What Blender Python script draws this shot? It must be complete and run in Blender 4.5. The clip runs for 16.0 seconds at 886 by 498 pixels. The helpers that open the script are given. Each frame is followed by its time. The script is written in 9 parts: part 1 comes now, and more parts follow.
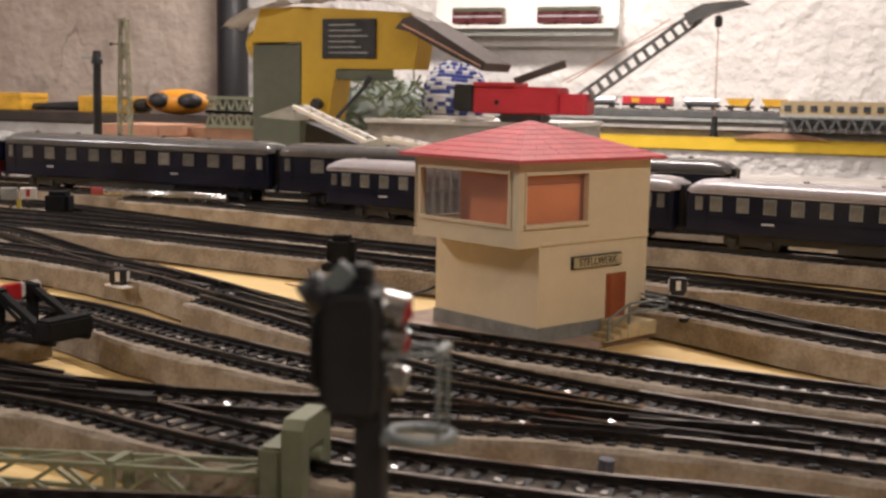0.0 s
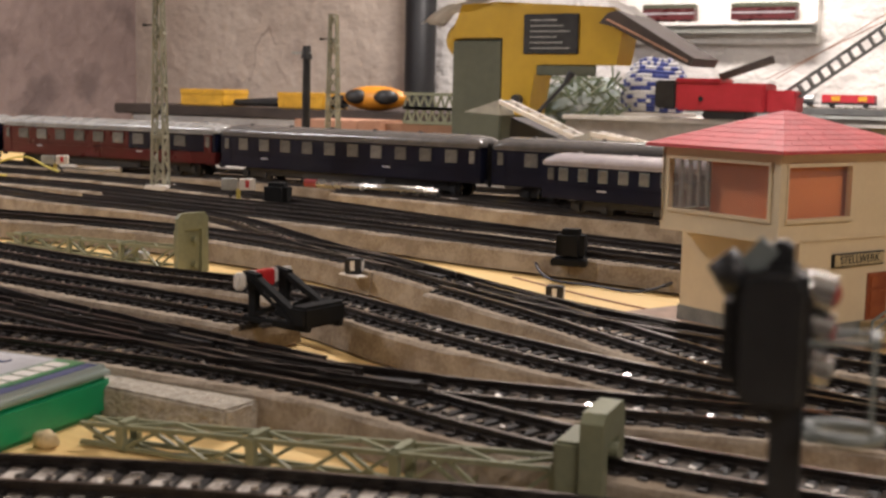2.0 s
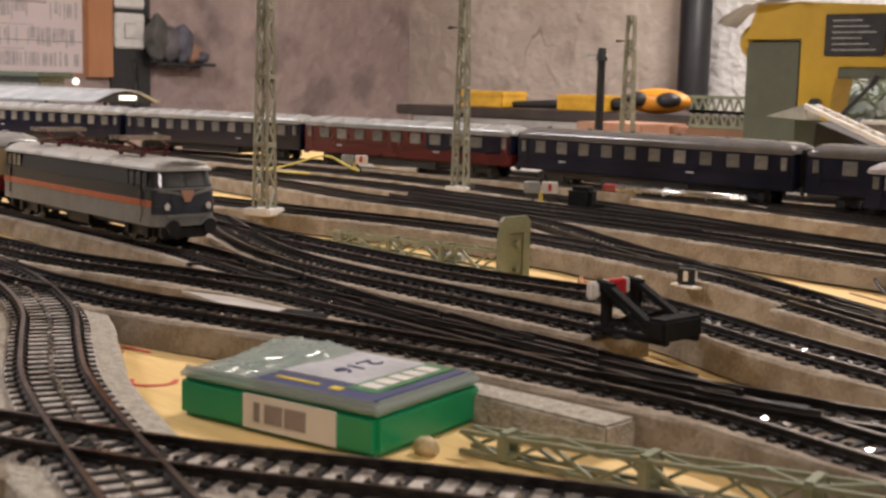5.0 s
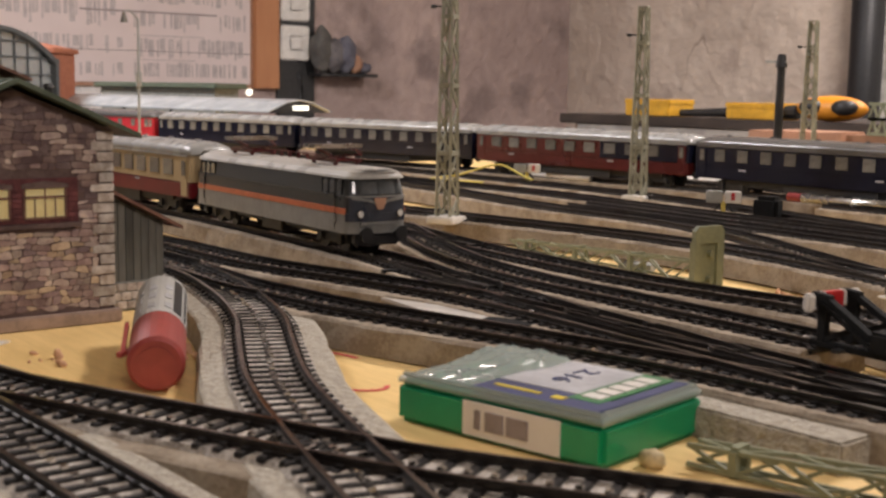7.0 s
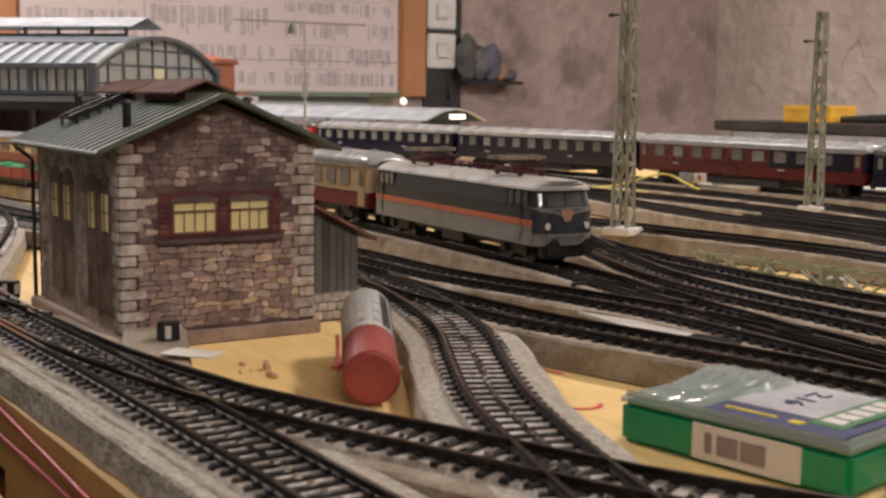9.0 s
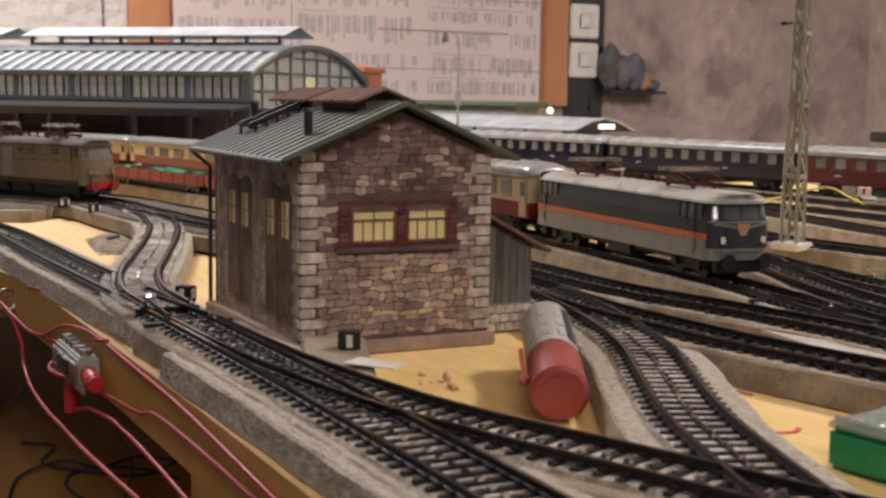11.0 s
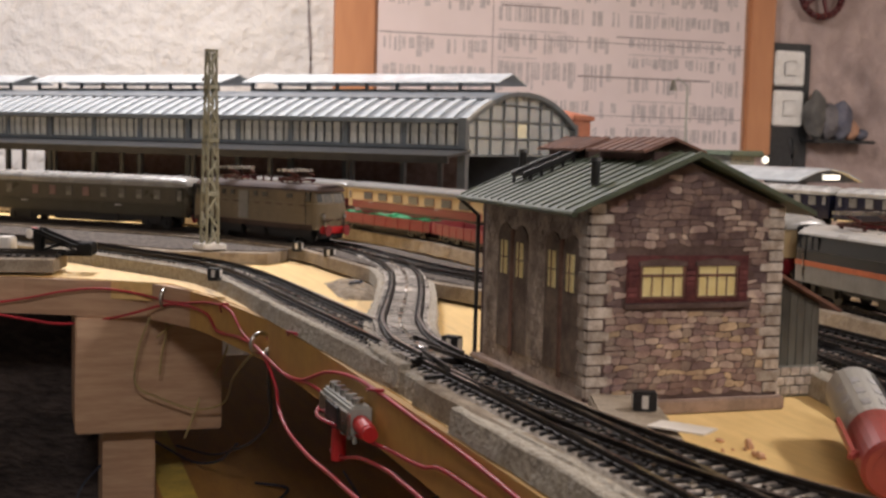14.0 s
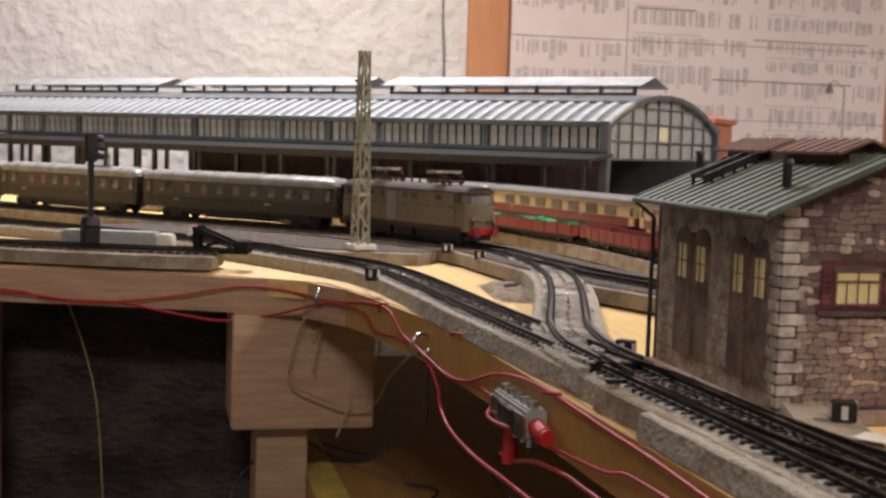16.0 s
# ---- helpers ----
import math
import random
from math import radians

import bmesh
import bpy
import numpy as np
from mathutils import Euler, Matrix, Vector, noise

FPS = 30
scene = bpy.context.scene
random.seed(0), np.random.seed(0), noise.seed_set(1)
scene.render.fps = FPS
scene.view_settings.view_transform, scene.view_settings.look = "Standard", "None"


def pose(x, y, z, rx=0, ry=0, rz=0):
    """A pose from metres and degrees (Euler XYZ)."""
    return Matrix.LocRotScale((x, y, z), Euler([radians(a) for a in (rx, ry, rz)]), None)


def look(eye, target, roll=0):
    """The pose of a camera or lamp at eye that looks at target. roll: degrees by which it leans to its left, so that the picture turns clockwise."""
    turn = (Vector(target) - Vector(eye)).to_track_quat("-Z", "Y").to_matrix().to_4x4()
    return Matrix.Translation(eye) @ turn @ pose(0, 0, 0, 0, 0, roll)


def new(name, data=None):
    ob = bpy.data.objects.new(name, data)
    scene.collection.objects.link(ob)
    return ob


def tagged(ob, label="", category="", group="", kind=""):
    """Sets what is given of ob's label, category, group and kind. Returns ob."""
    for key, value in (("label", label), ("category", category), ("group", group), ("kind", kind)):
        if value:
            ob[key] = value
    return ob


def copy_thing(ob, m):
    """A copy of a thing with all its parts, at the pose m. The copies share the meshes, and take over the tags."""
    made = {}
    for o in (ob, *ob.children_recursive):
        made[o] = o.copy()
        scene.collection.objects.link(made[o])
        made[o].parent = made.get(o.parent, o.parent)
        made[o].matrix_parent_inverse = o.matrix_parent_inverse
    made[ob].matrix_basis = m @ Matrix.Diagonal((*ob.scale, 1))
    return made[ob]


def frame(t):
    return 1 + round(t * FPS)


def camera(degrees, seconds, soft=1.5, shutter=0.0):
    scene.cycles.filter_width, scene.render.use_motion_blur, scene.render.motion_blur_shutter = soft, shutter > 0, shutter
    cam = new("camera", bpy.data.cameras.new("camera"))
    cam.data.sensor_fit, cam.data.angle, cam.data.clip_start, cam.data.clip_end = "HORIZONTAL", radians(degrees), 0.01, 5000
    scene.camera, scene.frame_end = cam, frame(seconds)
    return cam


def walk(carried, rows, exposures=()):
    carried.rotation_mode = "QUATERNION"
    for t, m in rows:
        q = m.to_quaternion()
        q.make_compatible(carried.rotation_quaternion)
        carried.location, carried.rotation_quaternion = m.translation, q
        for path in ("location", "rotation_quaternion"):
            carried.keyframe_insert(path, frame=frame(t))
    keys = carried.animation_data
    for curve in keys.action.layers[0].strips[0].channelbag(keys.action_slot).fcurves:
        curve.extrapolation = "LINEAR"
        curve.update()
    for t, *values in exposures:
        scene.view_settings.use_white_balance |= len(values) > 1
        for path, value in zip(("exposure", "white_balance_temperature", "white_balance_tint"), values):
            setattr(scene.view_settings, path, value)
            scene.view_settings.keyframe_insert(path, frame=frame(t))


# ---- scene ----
cam = camera(39.0, 16.0, soft=2.6)
cam.data.dof.use_dof = True
cam.data.dof.focus_distance, cam.data.dof.aperture_fstop = 0.62, 42.0
# seconds, eye, then the heading to the left of +y, the pitch and the roll in degrees
PATH = [
    (0, -0.0187, 0.0338, 0.0972, 24.61, -7.26, 1.00),
    (0.5, -0.0242, 0.0354, 0.0973, 26.55, -7.21, 0.96),
    (1, -0.0311, 0.0330, 0.0958, 28.68, -7.20, 1.08),
    (1.5, -0.0382, 0.0314, 0.0944, 30.61, -7.32, 1.07),
    (2, -0.0487, 0.0311, 0.0921, 32.54, -7.40, 1.11),
    (2.5, -0.0533, 0.0327, 0.0931, 34.45, -7.56, 1.23),
    (3, -0.0599, 0.0301, 0.0921, 36.41, -7.65, 1.42),
    (3.5, -0.0661, 0.0275, 0.0915, 38.35, -7.74, 1.42),
    (4, -0.0713, 0.0254, 0.0908, 40.34, -7.74, 1.39),
    (4.5, -0.0767, 0.0247, 0.0923, 42.15, -7.63, 1.23),
    (5, -0.0833, 0.0202, 0.0921, 44.15, -7.57, 1.35),
    (5.2, -0.0852, 0.0173, 0.0917, 44.98, -7.58, 1.30),
    (7.3, -0.1016, 0.0056, 0.0905, 52.01, -7.27, 0.93),
    (7.5, -0.1047, 0.0027, 0.0897, 52.60, -7.29, 0.90),
    (8, -0.1115, -0.0041, 0.0892, 54.30, -7.30, 0.86),
    (8.5, -0.1128, -0.0065, 0.0921, 55.75, -7.24, 0.85),
    (9, -0.1158, -0.0077, 0.0926, 57.39, -7.06, 0.62),
    (9.2, -0.1166, -0.0098, 0.0923, 58.01, -6.97, 0.49),
    (11.3, -0.1340, -0.0190, 0.0925, 64.50, -6.70, 0.72),
    (11.5, -0.1360, -0.0191, 0.0922, 65.21, -6.66, 0.50),
    (12, -0.1410, -0.0248, 0.0898, 66.68, -6.51, 0.37),
    (12.5, -0.1513, -0.0311, 0.0908, 67.87, -6.17, 0.69),
    (13, -0.1517, -0.0351, 0.0953, 69.12, -5.62, 0.99),
    (13.5, -0.1555, -0.0389, 0.0939, 70.38, -5.12, 1.16),
    (14, -0.1590, -0.0485, 0.0929, 71.72, -4.80, 1.44),
    (14.5, -0.1637, -0.0564, 0.0947, 73.09, -4.58, 1.69),
    (15, -0.1663, -0.0599, 0.0938, 74.54, -4.57, 1.91),
    (15.5, -0.1662, -0.0622, 0.0930, 75.87, -4.61, 1.91),
    (16, -0.1699, -0.0680, 0.0906, 77.26, -4.76, 1.82),
]


def aim(x, y, z, yaw, pitch, roll):
    a, b = radians(yaw), radians(pitch)
    way = Vector((-math.sin(a) * math.cos(b), math.cos(a) * math.cos(b), math.sin(b)))
    return look((x, y, z), Vector((x, y, z)) + way, roll)


walk(cam, [(t, aim(*row)) for t, *row in PATH], exposures=[(0.0, -0.19), (2.5, -0.14), (5.0, -0.07), (9.0, -0.12), (12.5, -0.07), (16.0, -0.06)])

# ---- light: a cellar room lit by lamps under the ceiling, two of them added fills ----
world = bpy.data.worlds.new("world")
scene.world = world
world.use_nodes = True
world.node_tree.nodes["Background"].inputs[0].default_value = (0.9, 0.8, 0.7, 1)
world.node_tree.nodes["Background"].inputs[1].default_value = 0.05


def lamp(name, eye, target, size, size_y, watts, colour):
    data = bpy.data.lights.new(name, "AREA")
    data.shape, data.size, data.size_y, data.energy, data.color = "RECTANGLE", size, size_y, watts, colour
    ob = new(name, data)
    ob.matrix_world = look(eye, target)
    return ob


lamp("lamp_over_layout", (-0.41, 1.15, 1.02), (-0.45, 0.9, 0.0), 0.5, 0.12, 16.0, (1.0, 0.90, 0.865))
# unseen fill, added to brighten the white wall behind the station
lamp("lamp_by_station", (-1.85, 0.0, 1.02), (-1.95, 0.25, 0.0), 0.5, 0.12, 28.0, (0.97, 0.92, 0.955))
# unseen fill, added to brighten the far walls around the shelf
lamp("lamp_shelf", (-0.85, 1.95, 1.0), (-0.95, 2.5, 0.1), 0.5, 0.12, 29.0, (1.0, 0.90, 0.865))
lamp("lamp_by_aisle", (0.80, -0.30, 1.02), (-0.3, 0.15, 0.0), 0.5, 0.12, 8.5, (1.0, 0.89, 0.85))

# ---- materials ----
def mat(name, colour, rough=0.6, metal=0.0, second=None, scale=60.0, bump=0.2, fine=6.0, vary=0.0, spec=0.5, depth=0.0004, stain=None, stretch=(1, 1, 1), coat=0.0):
    """A surface with colour variation at two scales, fine relief and, where asked, a shade of its own for each object."""
    m = bpy.data.materials.new(name)
    m.use_nodes = True
    nt = m.node_tree
    n, li = nt.nodes, nt.links
    p = n["Principled BSDF"]
    second = second or tuple(c * 0.72 for c in colour)
    tc, mp = n.new("ShaderNodeTexCoord"), n.new("ShaderNodeMapping")
    mp.inputs["Scale"].default_value = stretch
    li.new(tc.outputs["Object"], mp.inputs[0])
    big, small = n.new("ShaderNodeTexNoise"), n.new("ShaderNodeTexNoise")
    big.inputs["Scale"].default_value, big.inputs["Detail"].default_value = scale, 4
    small.inputs["Scale"].default_value, small.inputs["Detail"].default_value = scale * fine, 3
    for t in (big, small):
        li.new(mp.outputs[0], t.inputs["Vector"])
    mix = n.new("ShaderNodeMix")
    mix.data_type = "RGBA"
    ramp = n.new("ShaderNodeMapRange")
    ramp.inputs[1].default_value, ramp.inputs[2].default_value = 0.35, 0.65
    add = n.new("ShaderNodeMath")
    add.operation = "MULTIPLY_ADD"
    li.new(small.outputs[0], add.inputs[0])
    add.inputs[1].default_value = 0.45
    half = n.new("ShaderNodeMath")
    half.operation = "MULTIPLY_ADD"
    li.new(big.outputs[0], half.inputs[0])
    half.inputs[1].default_value, half.inputs[2].default_value = 0.9, -0.18
    li.new(half.outputs[0], add.inputs[2])
    li.new(add.outputs[0], ramp.inputs[0])
    li.new(ramp.outputs[0], mix.inputs[0])
    mix.inputs[6].default_value, mix.inputs[7].default_value = (*second, 1), (*colour, 1)
    out = mix.outputs[2]
    if stain:
        st, mr, mx = n.new("ShaderNodeTexNoise"), n.new("ShaderNodeMapRange"), n.new("ShaderNodeMix")
        st.inputs["Scale"].default_value, st.inputs["Detail"].default_value = stain[1], 5
        li.new(mp.outputs[0], st.inputs["Vector"])
        mr.inputs[1].default_value, mr.inputs[2].default_value = stain[2], stain[2] + 0.12
        li.new(st.outputs[0], mr.inputs[0])
        mx.data_type = "RGBA"
        li.new(mr.outputs[0], mx.inputs[0])
        li.new(out, mx.inputs[6])
        mx.inputs[7].default_value = (*stain[0], 1)
        out = mx.outputs[2]
    if vary:
        info, hv, mr = n.new("ShaderNodeObjectInfo"), n.new("ShaderNodeHueSaturation"), n.new("ShaderNodeMapRange")
        mr.inputs[3].default_value, mr.inputs[4].default_value = 1 - vary, 1 + vary
        li.new(info.outputs["Random"], mr.inputs[0])
        li.new(mr.outputs[0], hv.inputs["Value"])
        li.new(out, hv.inputs["Color"])
        out = hv.outputs[0]
    li.new(out, p.inputs["Base Color"])
    p.inputs["Roughness"].default_value, p.inputs["Metallic"].default_value = rough, metal
    p.inputs["Specular IOR Level"].default_value = spec
    p.inputs["Coat Weight"].default_value = coat
    rr = n.new("ShaderNodeMapRange")
    rr.inputs[3].default_value, rr.inputs[4].default_value = max(0.03, rough - 0.1), min(1, rough + 0.12)
    li.new(big.outputs[0], rr.inputs[0])
    li.new(rr.outputs[0], p.inputs["Roughness"])
    if bump:
        b = n.new("ShaderNodeBump")
        b.inputs["Strength"].default_value, b.inputs["Distance"].default_value = bump, depth
        li.new(add.outputs[0], b.inputs["Height"])
        li.new(b.outputs[0], p.inputs["Normal"])
    return m


def glass(name, colour=(0.9, 0.93, 0.9), rough=0.08, alpha=0.25):
    m = bpy.data.materials.new(name)
    m.use_nodes = True
    p = m.node_tree.nodes["Principled BSDF"]
    p.inputs["Base Color"].default_value = (*colour, 1)
    p.inputs["Roughness"].default_value = rough
    p.inputs["Alpha"].default_value = alpha
    return m


def glow(name, colour, strength):
    m = bpy.data.materials.new(name)
    m.use_nodes = True
    p = m.node_tree.nodes["Principled BSDF"]
    p.inputs["Base Color"].default_value = (*colour, 1)
    p.inputs["Emission Color"].default_value = (*colour, 1)
    p.inputs["Emission Strength"].default_value = strength
    return m


BOARD = mat("plywood_yellow", (0.84, 0.60, 0.26), 0.5, second=(0.72, 0.50, 0.20), scale=25, stretch=(1, 9, 9), bump=0.1, stain=((0.45, 0.30, 0.14), 9, 0.66))
FIBRE = mat("grey_fibreboard", (0.36, 0.305, 0.235), 0.95, second=(0.225, 0.18, 0.132), scale=90, bump=0.6, fine=8, depth=0.0008, stain=((0.24, 0.18, 0.12), 30, 0.62), spec=0.2)
GRIT = mat("dark_ballast_paste", (0.17, 0.145, 0.125), 0.95, second=(0.05, 0.042, 0.036), scale=260, bump=0.8, fine=4, depth=0.0008, spec=0.2)
GRITPALE = mat("pale_ballast_paste", (0.58, 0.53, 0.47), 0.8, second=(0.27, 0.235, 0.20), scale=260, bump=0.8, fine=4, depth=0.0008, spec=0.4)
FIBREPALE = mat("pale_gritty_board", (0.47, 0.43, 0.36), 0.9, second=(0.32, 0.285, 0.23), scale=340, bump=1.0, fine=3, depth=0.0016, spec=0.3)
SLEEPER = mat("black_brown_sleeper", (0.016, 0.013, 0.012), 0.5, second=(0.009, 0.008, 0.007), scale=300, vary=0.35, bump=0.2, spec=0.35)
RAIL = mat("tarnished_rail", (0.05, 0.042, 0.036), 0.38, metal=0.6, second=(0.025, 0.02, 0.018), scale=40, bump=0.1)
RAILTOP = mat("worn_rail_head", (0.46, 0.43, 0.40), 0.14, metal=0.95, second=(0.13, 0.11, 0.10), scale=30, bump=0.05)
STUD = mat("contact_stud", (0.75, 0.73, 0.7), 0.16, metal=1.0, scale=200, bump=0)
BLACK = mat("black_plastic", (0.018, 0.018, 0.019), 0.48, second=(0.010, 0.010, 0.011), scale=120, bump=0.05)
MATTBLACK = mat("matt_black", (0.014, 0.014, 0.014), 0.8, second=(0.009, 0.009, 0.009), scale=120, bump=0.05, spec=0.15)
DARKMETAL = mat("dark_metal", (0.05, 0.05, 0.05), 0.4, metal=0.5, scale=100, bump=0.05)
OLIVE = mat("olive_grey_plastic", (0.22, 0.23, 0.14), 0.5, second=(0.17, 0.18, 0.11), scale=80, bump=0.1)
MASTGREEN = mat("grey_green_mast", (0.34, 0.33, 0.25), 0.4, second=(0.24, 0.235, 0.17), scale=80, bump=0.1)
WHITE = mat("white_plastic", (0.78, 0.75, 0.70), 0.4, second=(0.68, 0.65, 0.6), scale=60, bump=0.03)
GREYPL = mat("light_grey_plastic", (0.42, 0.43, 0.40), 0.5, scale=80, bump=0.05)
RED = mat("red_plastic", (0.55, 0.03, 0.03), 0.35, second=(0.45, 0.02, 0.025), scale=50, bump=0.03)
CREAM = mat("cream_wall", (0.72, 0.60, 0.40), 0.6, second=(0.68, 0.56, 0.37), scale=90, bump=0.04)
PLINTH = mat("grey_plinth", (0.25, 0.25, 0.22), 0.7, scale=150, bump=0.15)
ROOFRED = mat("pink_red_roof", (0.62, 0.10, 0.11), 0.45, second=(0.55, 0.08, 0.09), scale=150, bump=0.1, vary=0.12)
ORANGE = mat("orange_inner_wall", (0.78, 0.24, 0.07), 0.6, second=(0.7, 0.2, 0.05), scale=90, bump=0.03)
DOORBROWN = mat("red_brown_door", (0.36, 0.10, 0.035), 0.45, second=(0.28, 0.07, 0.025), scale=200, stretch=(1, 1, 0.2), bump=0.1)
RAILGREY = mat("grey_handrail", (0.22, 0.25, 0.24), 0.45, scale=200, bump=0)
STEPYELLOW = mat("sand_steps", (0.58, 0.47, 0.27), 0.7, scale=200, bump=0.1)
SLAB = mat("pinkish_slab", (0.40, 0.29, 0.23), 0.85, second=(0.27, 0.2, 0.16), scale=120, bump=0.3)
PANE = glass("clear_pane", alpha=0.05)
CABINPANE = glass("hazy_pane", (0.40, 0.37, 0.34), 0.15, 0.45)
PANEDARK = mat("dark_pane", (0.07, 0.075, 0.075), 0.12, second=(0.045, 0.045, 0.05), scale=60, bump=0)
PANELIGHT = mat("lit_pane", (0.27, 0.255, 0.22), 0.25, second=(0.14, 0.13, 0.115), scale=70, bump=0, vary=0.25)
BLUE = mat("dark_blue_coach", (0.008, 0.0095, 0.024), 0.22, second=(0.005, 0.006, 0.015), scale=50, bump=0.02)
WINE = mat("wine_red_coach", (0.085, 0.010, 0.011), 0.28, second=(0.06, 0.008, 0.008), scale=50, bump=0.02)
COACHCREAM = mat("cream_coach", (0.42, 0.325, 0.19), 0.35, scale=50, second=(0.38, 0.29, 0.165), bump=0.02)
COACHOLIVE = mat("olive_brown_coach", (0.085, 0.076, 0.055), 0.3, second=(0.062, 0.055, 0.040), scale=50, bump=0.02)
DARKGREEN = mat("brown_green_coach", (0.05, 0.046, 0.031), 0.3, second=(0.036, 0.032, 0.022), scale=50, bump=0.02)
BROWNROOF = mat("dark_brown_loco_roof", (0.085, 0.058, 0.048), 0.65, second=(0.055, 0.036, 0.030), scale=60, bump=0.05, spec=0.2)
CRIMSON = mat("crimson_coach", (0.15, 0.013, 0.018), 0.3, second=(0.115, 0.010, 0.014), scale=50, bump=0.02)
ROOFDULL = mat("dull_grey_roof", (0.215, 0.21, 0.20), 0.3, second=(0.175, 0.17, 0.16), scale=50, bump=0.04)
ROOFMID = mat("worn_silver_roof", (0.33, 0.325, 0.31), 0.26, second=(0.27, 0.265, 0.25), scale=50, bump=0.04)
PANEROSE = mat("rosy_curtained_pane", (0.27, 0.155, 0.14), 0.3, second=(0.19, 0.11, 0.10), scale=90, bump=0)
LOCOBROWN = mat("tan_brown_loco", (0.19, 0.150, 0.098), 0.36, second=(0.145, 0.115, 0.072), scale=50, bump=0.02)
LOCOGREY = mat("slate_grey_loco", (0.040, 0.043, 0.042), 0.3, second=(0.032, 0.034, 0.034), scale=50, bump=0.02)
LOCOLIGHT = mat("light_grey_band", (0.25, 0.247, 0.232), 0.35, scale=50, bump=0.02)
TOOLORANGE = mat("tool_orange", (0.72, 0.30, 0.02), 0.4, second=(0.62, 0.24, 0.02), scale=30, bump=0.02)
ROOFLILAC = mat("lilac_grey_roof", (0.42, 0.38, 0.385), 0.22, second=(0.33, 0.30, 0.305), scale=50, bump=0.03)
WAGONRED = mat("dull_red_wagon", (0.26, 0.032, 0.036), 0.45, second=(0.20, 0.024, 0.028), scale=60, bump=0.03)
PANEMID = mat("grey_pane", (0.17, 0.162, 0.145), 0.2, second=(0.10, 0.096, 0.088), scale=70, bump=0, vary=0.3)
DOORPOST = mat("brown_door_post", (0.26, 0.15, 0.115), 0.8, second=(0.15, 0.085, 0.065), scale=120, bump=0.1, spec=0.2)
DOORDARK = mat("dark_brown_leaf", (0.27, 0.215, 0.175), 0.8, second=(0.13, 0.10, 0.085), scale=90, bump=0.1, spec=0.2)
LOCOROOF = mat("cream_grey_loco_roof", (0.46, 0.44, 0.40), 0.28, second=(0.38, 0.365, 0.335), scale=60, bump=0.03)
LOCOPANE = mat("grey_cab_pane", (0.13, 0.135, 0.135), 0.12, second=(0.08, 0.083, 0.085), scale=60, bump=0)
SLATEBLUE = mat("slate_blue_front", (0.045, 0.052, 0.070), 0.28, second=(0.035, 0.040, 0.055), scale=50, bump=0.02)
LOCOORANGE = mat("orange_band", (0.58, 0.16, 0.07), 0.35, scale=50, bump=0.02)
ROOFGREY = mat("grey_roof", (0.13, 0.12, 0.115), 0.2, second=(0.10, 0.095, 0.09), scale=50, bump=0.03)
MORTAR = mat("dark_mortar", (0.175, 0.125, 0.115), 0.95, second=(0.11, 0.076, 0.07), scale=100, bump=0.3, spec=0.1)
SIDEWALL = mat("dark_card_wall", (0.58, 0.50, 0.43), 0.9, second=(0.27, 0.22, 0.19), scale=120, bump=0.2, spec=0.15)
STONE = mat("field_stone", (0.50, 0.41, 0.345), 0.9, second=(0.32, 0.245, 0.225), scale=200, bump=0.3, vary=0.36, spec=0.15, stain=((0.22, 0.15, 0.145), 45, 0.55))
STONES_ = [STONE, mat("purple_grey_stone", (0.33, 0.245, 0.235), 0.9, second=(0.21, 0.145, 0.145), scale=200, bump=0.3, vary=0.3, spec=0.15, stain=((0.17, 0.115, 0.115), 45, 0.55)), mat("sandy_stone", (0.56, 0.44, 0.31), 0.9, second=(0.38, 0.28, 0.20), scale=200, bump=0.3, vary=0.25, spec=0.15, stain=((0.25, 0.17, 0.15), 45, 0.56)), mat("pinkish_stone", (0.44, 0.33, 0.29), 0.9, second=(0.29, 0.20, 0.185), scale=200, bump=0.3, vary=0.3, spec=0.15, stain=((0.2, 0.13, 0.125), 45, 0.53))]
QUOIN = mat("pale_quoin", (0.62, 0.57, 0.52), 0.9, second=(0.36, 0.30, 0.25), scale=250, bump=0.2, vary=0.25, spec=0.15)
BRICKRED = mat("red_brick_surround", (0.23, 0.085, 0.085), 0.85, second=(0.13, 0.052, 0.055), scale=250, bump=0.2, vary=0.25, spec=0.15)
WINYELLOW = mat("pale_yellow_window", (0.90, 0.80, 0.42), 0.6, second=(0.84, 0.72, 0.34), scale=200, bump=0)
GREENROOF = mat("grey_green_tin_roof", (0.115, 0.14, 0.095), 0.5, second=(0.08, 0.10, 0.068), scale=120, bump=0.1)
RUSTROOF = mat("rust_brown_roof", (0.23, 0.11, 0.075), 0.7, second=(0.15, 0.07, 0.05), scale=120, bump=0.1)
GREYWOOD = mat("weathered_planks", (0.20, 0.20, 0.175), 0.9, second=(0.13, 0.125, 0.11), scale=90, stretch=(1, 1, 0.15), bump=0.2, vary=0.3, spec=0.15)
GREENBOX = mat("green_plastic_box", (0.008, 0.275, 0.115), 0.3, second=(0.006, 0.23, 0.092), scale=30, bump=0.02)
CLEARLID = glass("clear_lid", (0.40, 0.46, 0.43), 0.12, 0.58)
LABELGREY = mat("grey_label", (0.50, 0.50, 0.52), 0.5, scale=60, bump=0)
LABELGREEN = mat("green_label", (0.06, 0.22, 0.08), 0.5, scale=60, bump=0)
LABELBLUE = mat("blue_label", (0.06, 0.07, 0.16), 0.5, scale=60, bump=0)
LABELYELLOW = mat("yellow_print", (0.75, 0.58, 0.05), 0.5, scale=60, bump=0)
CHART = mat("pinkish_chart_paper", (0.70, 0.60, 0.575), 0.8, second=(0.65, 0.55, 0.525), scale=3, bump=0.03)
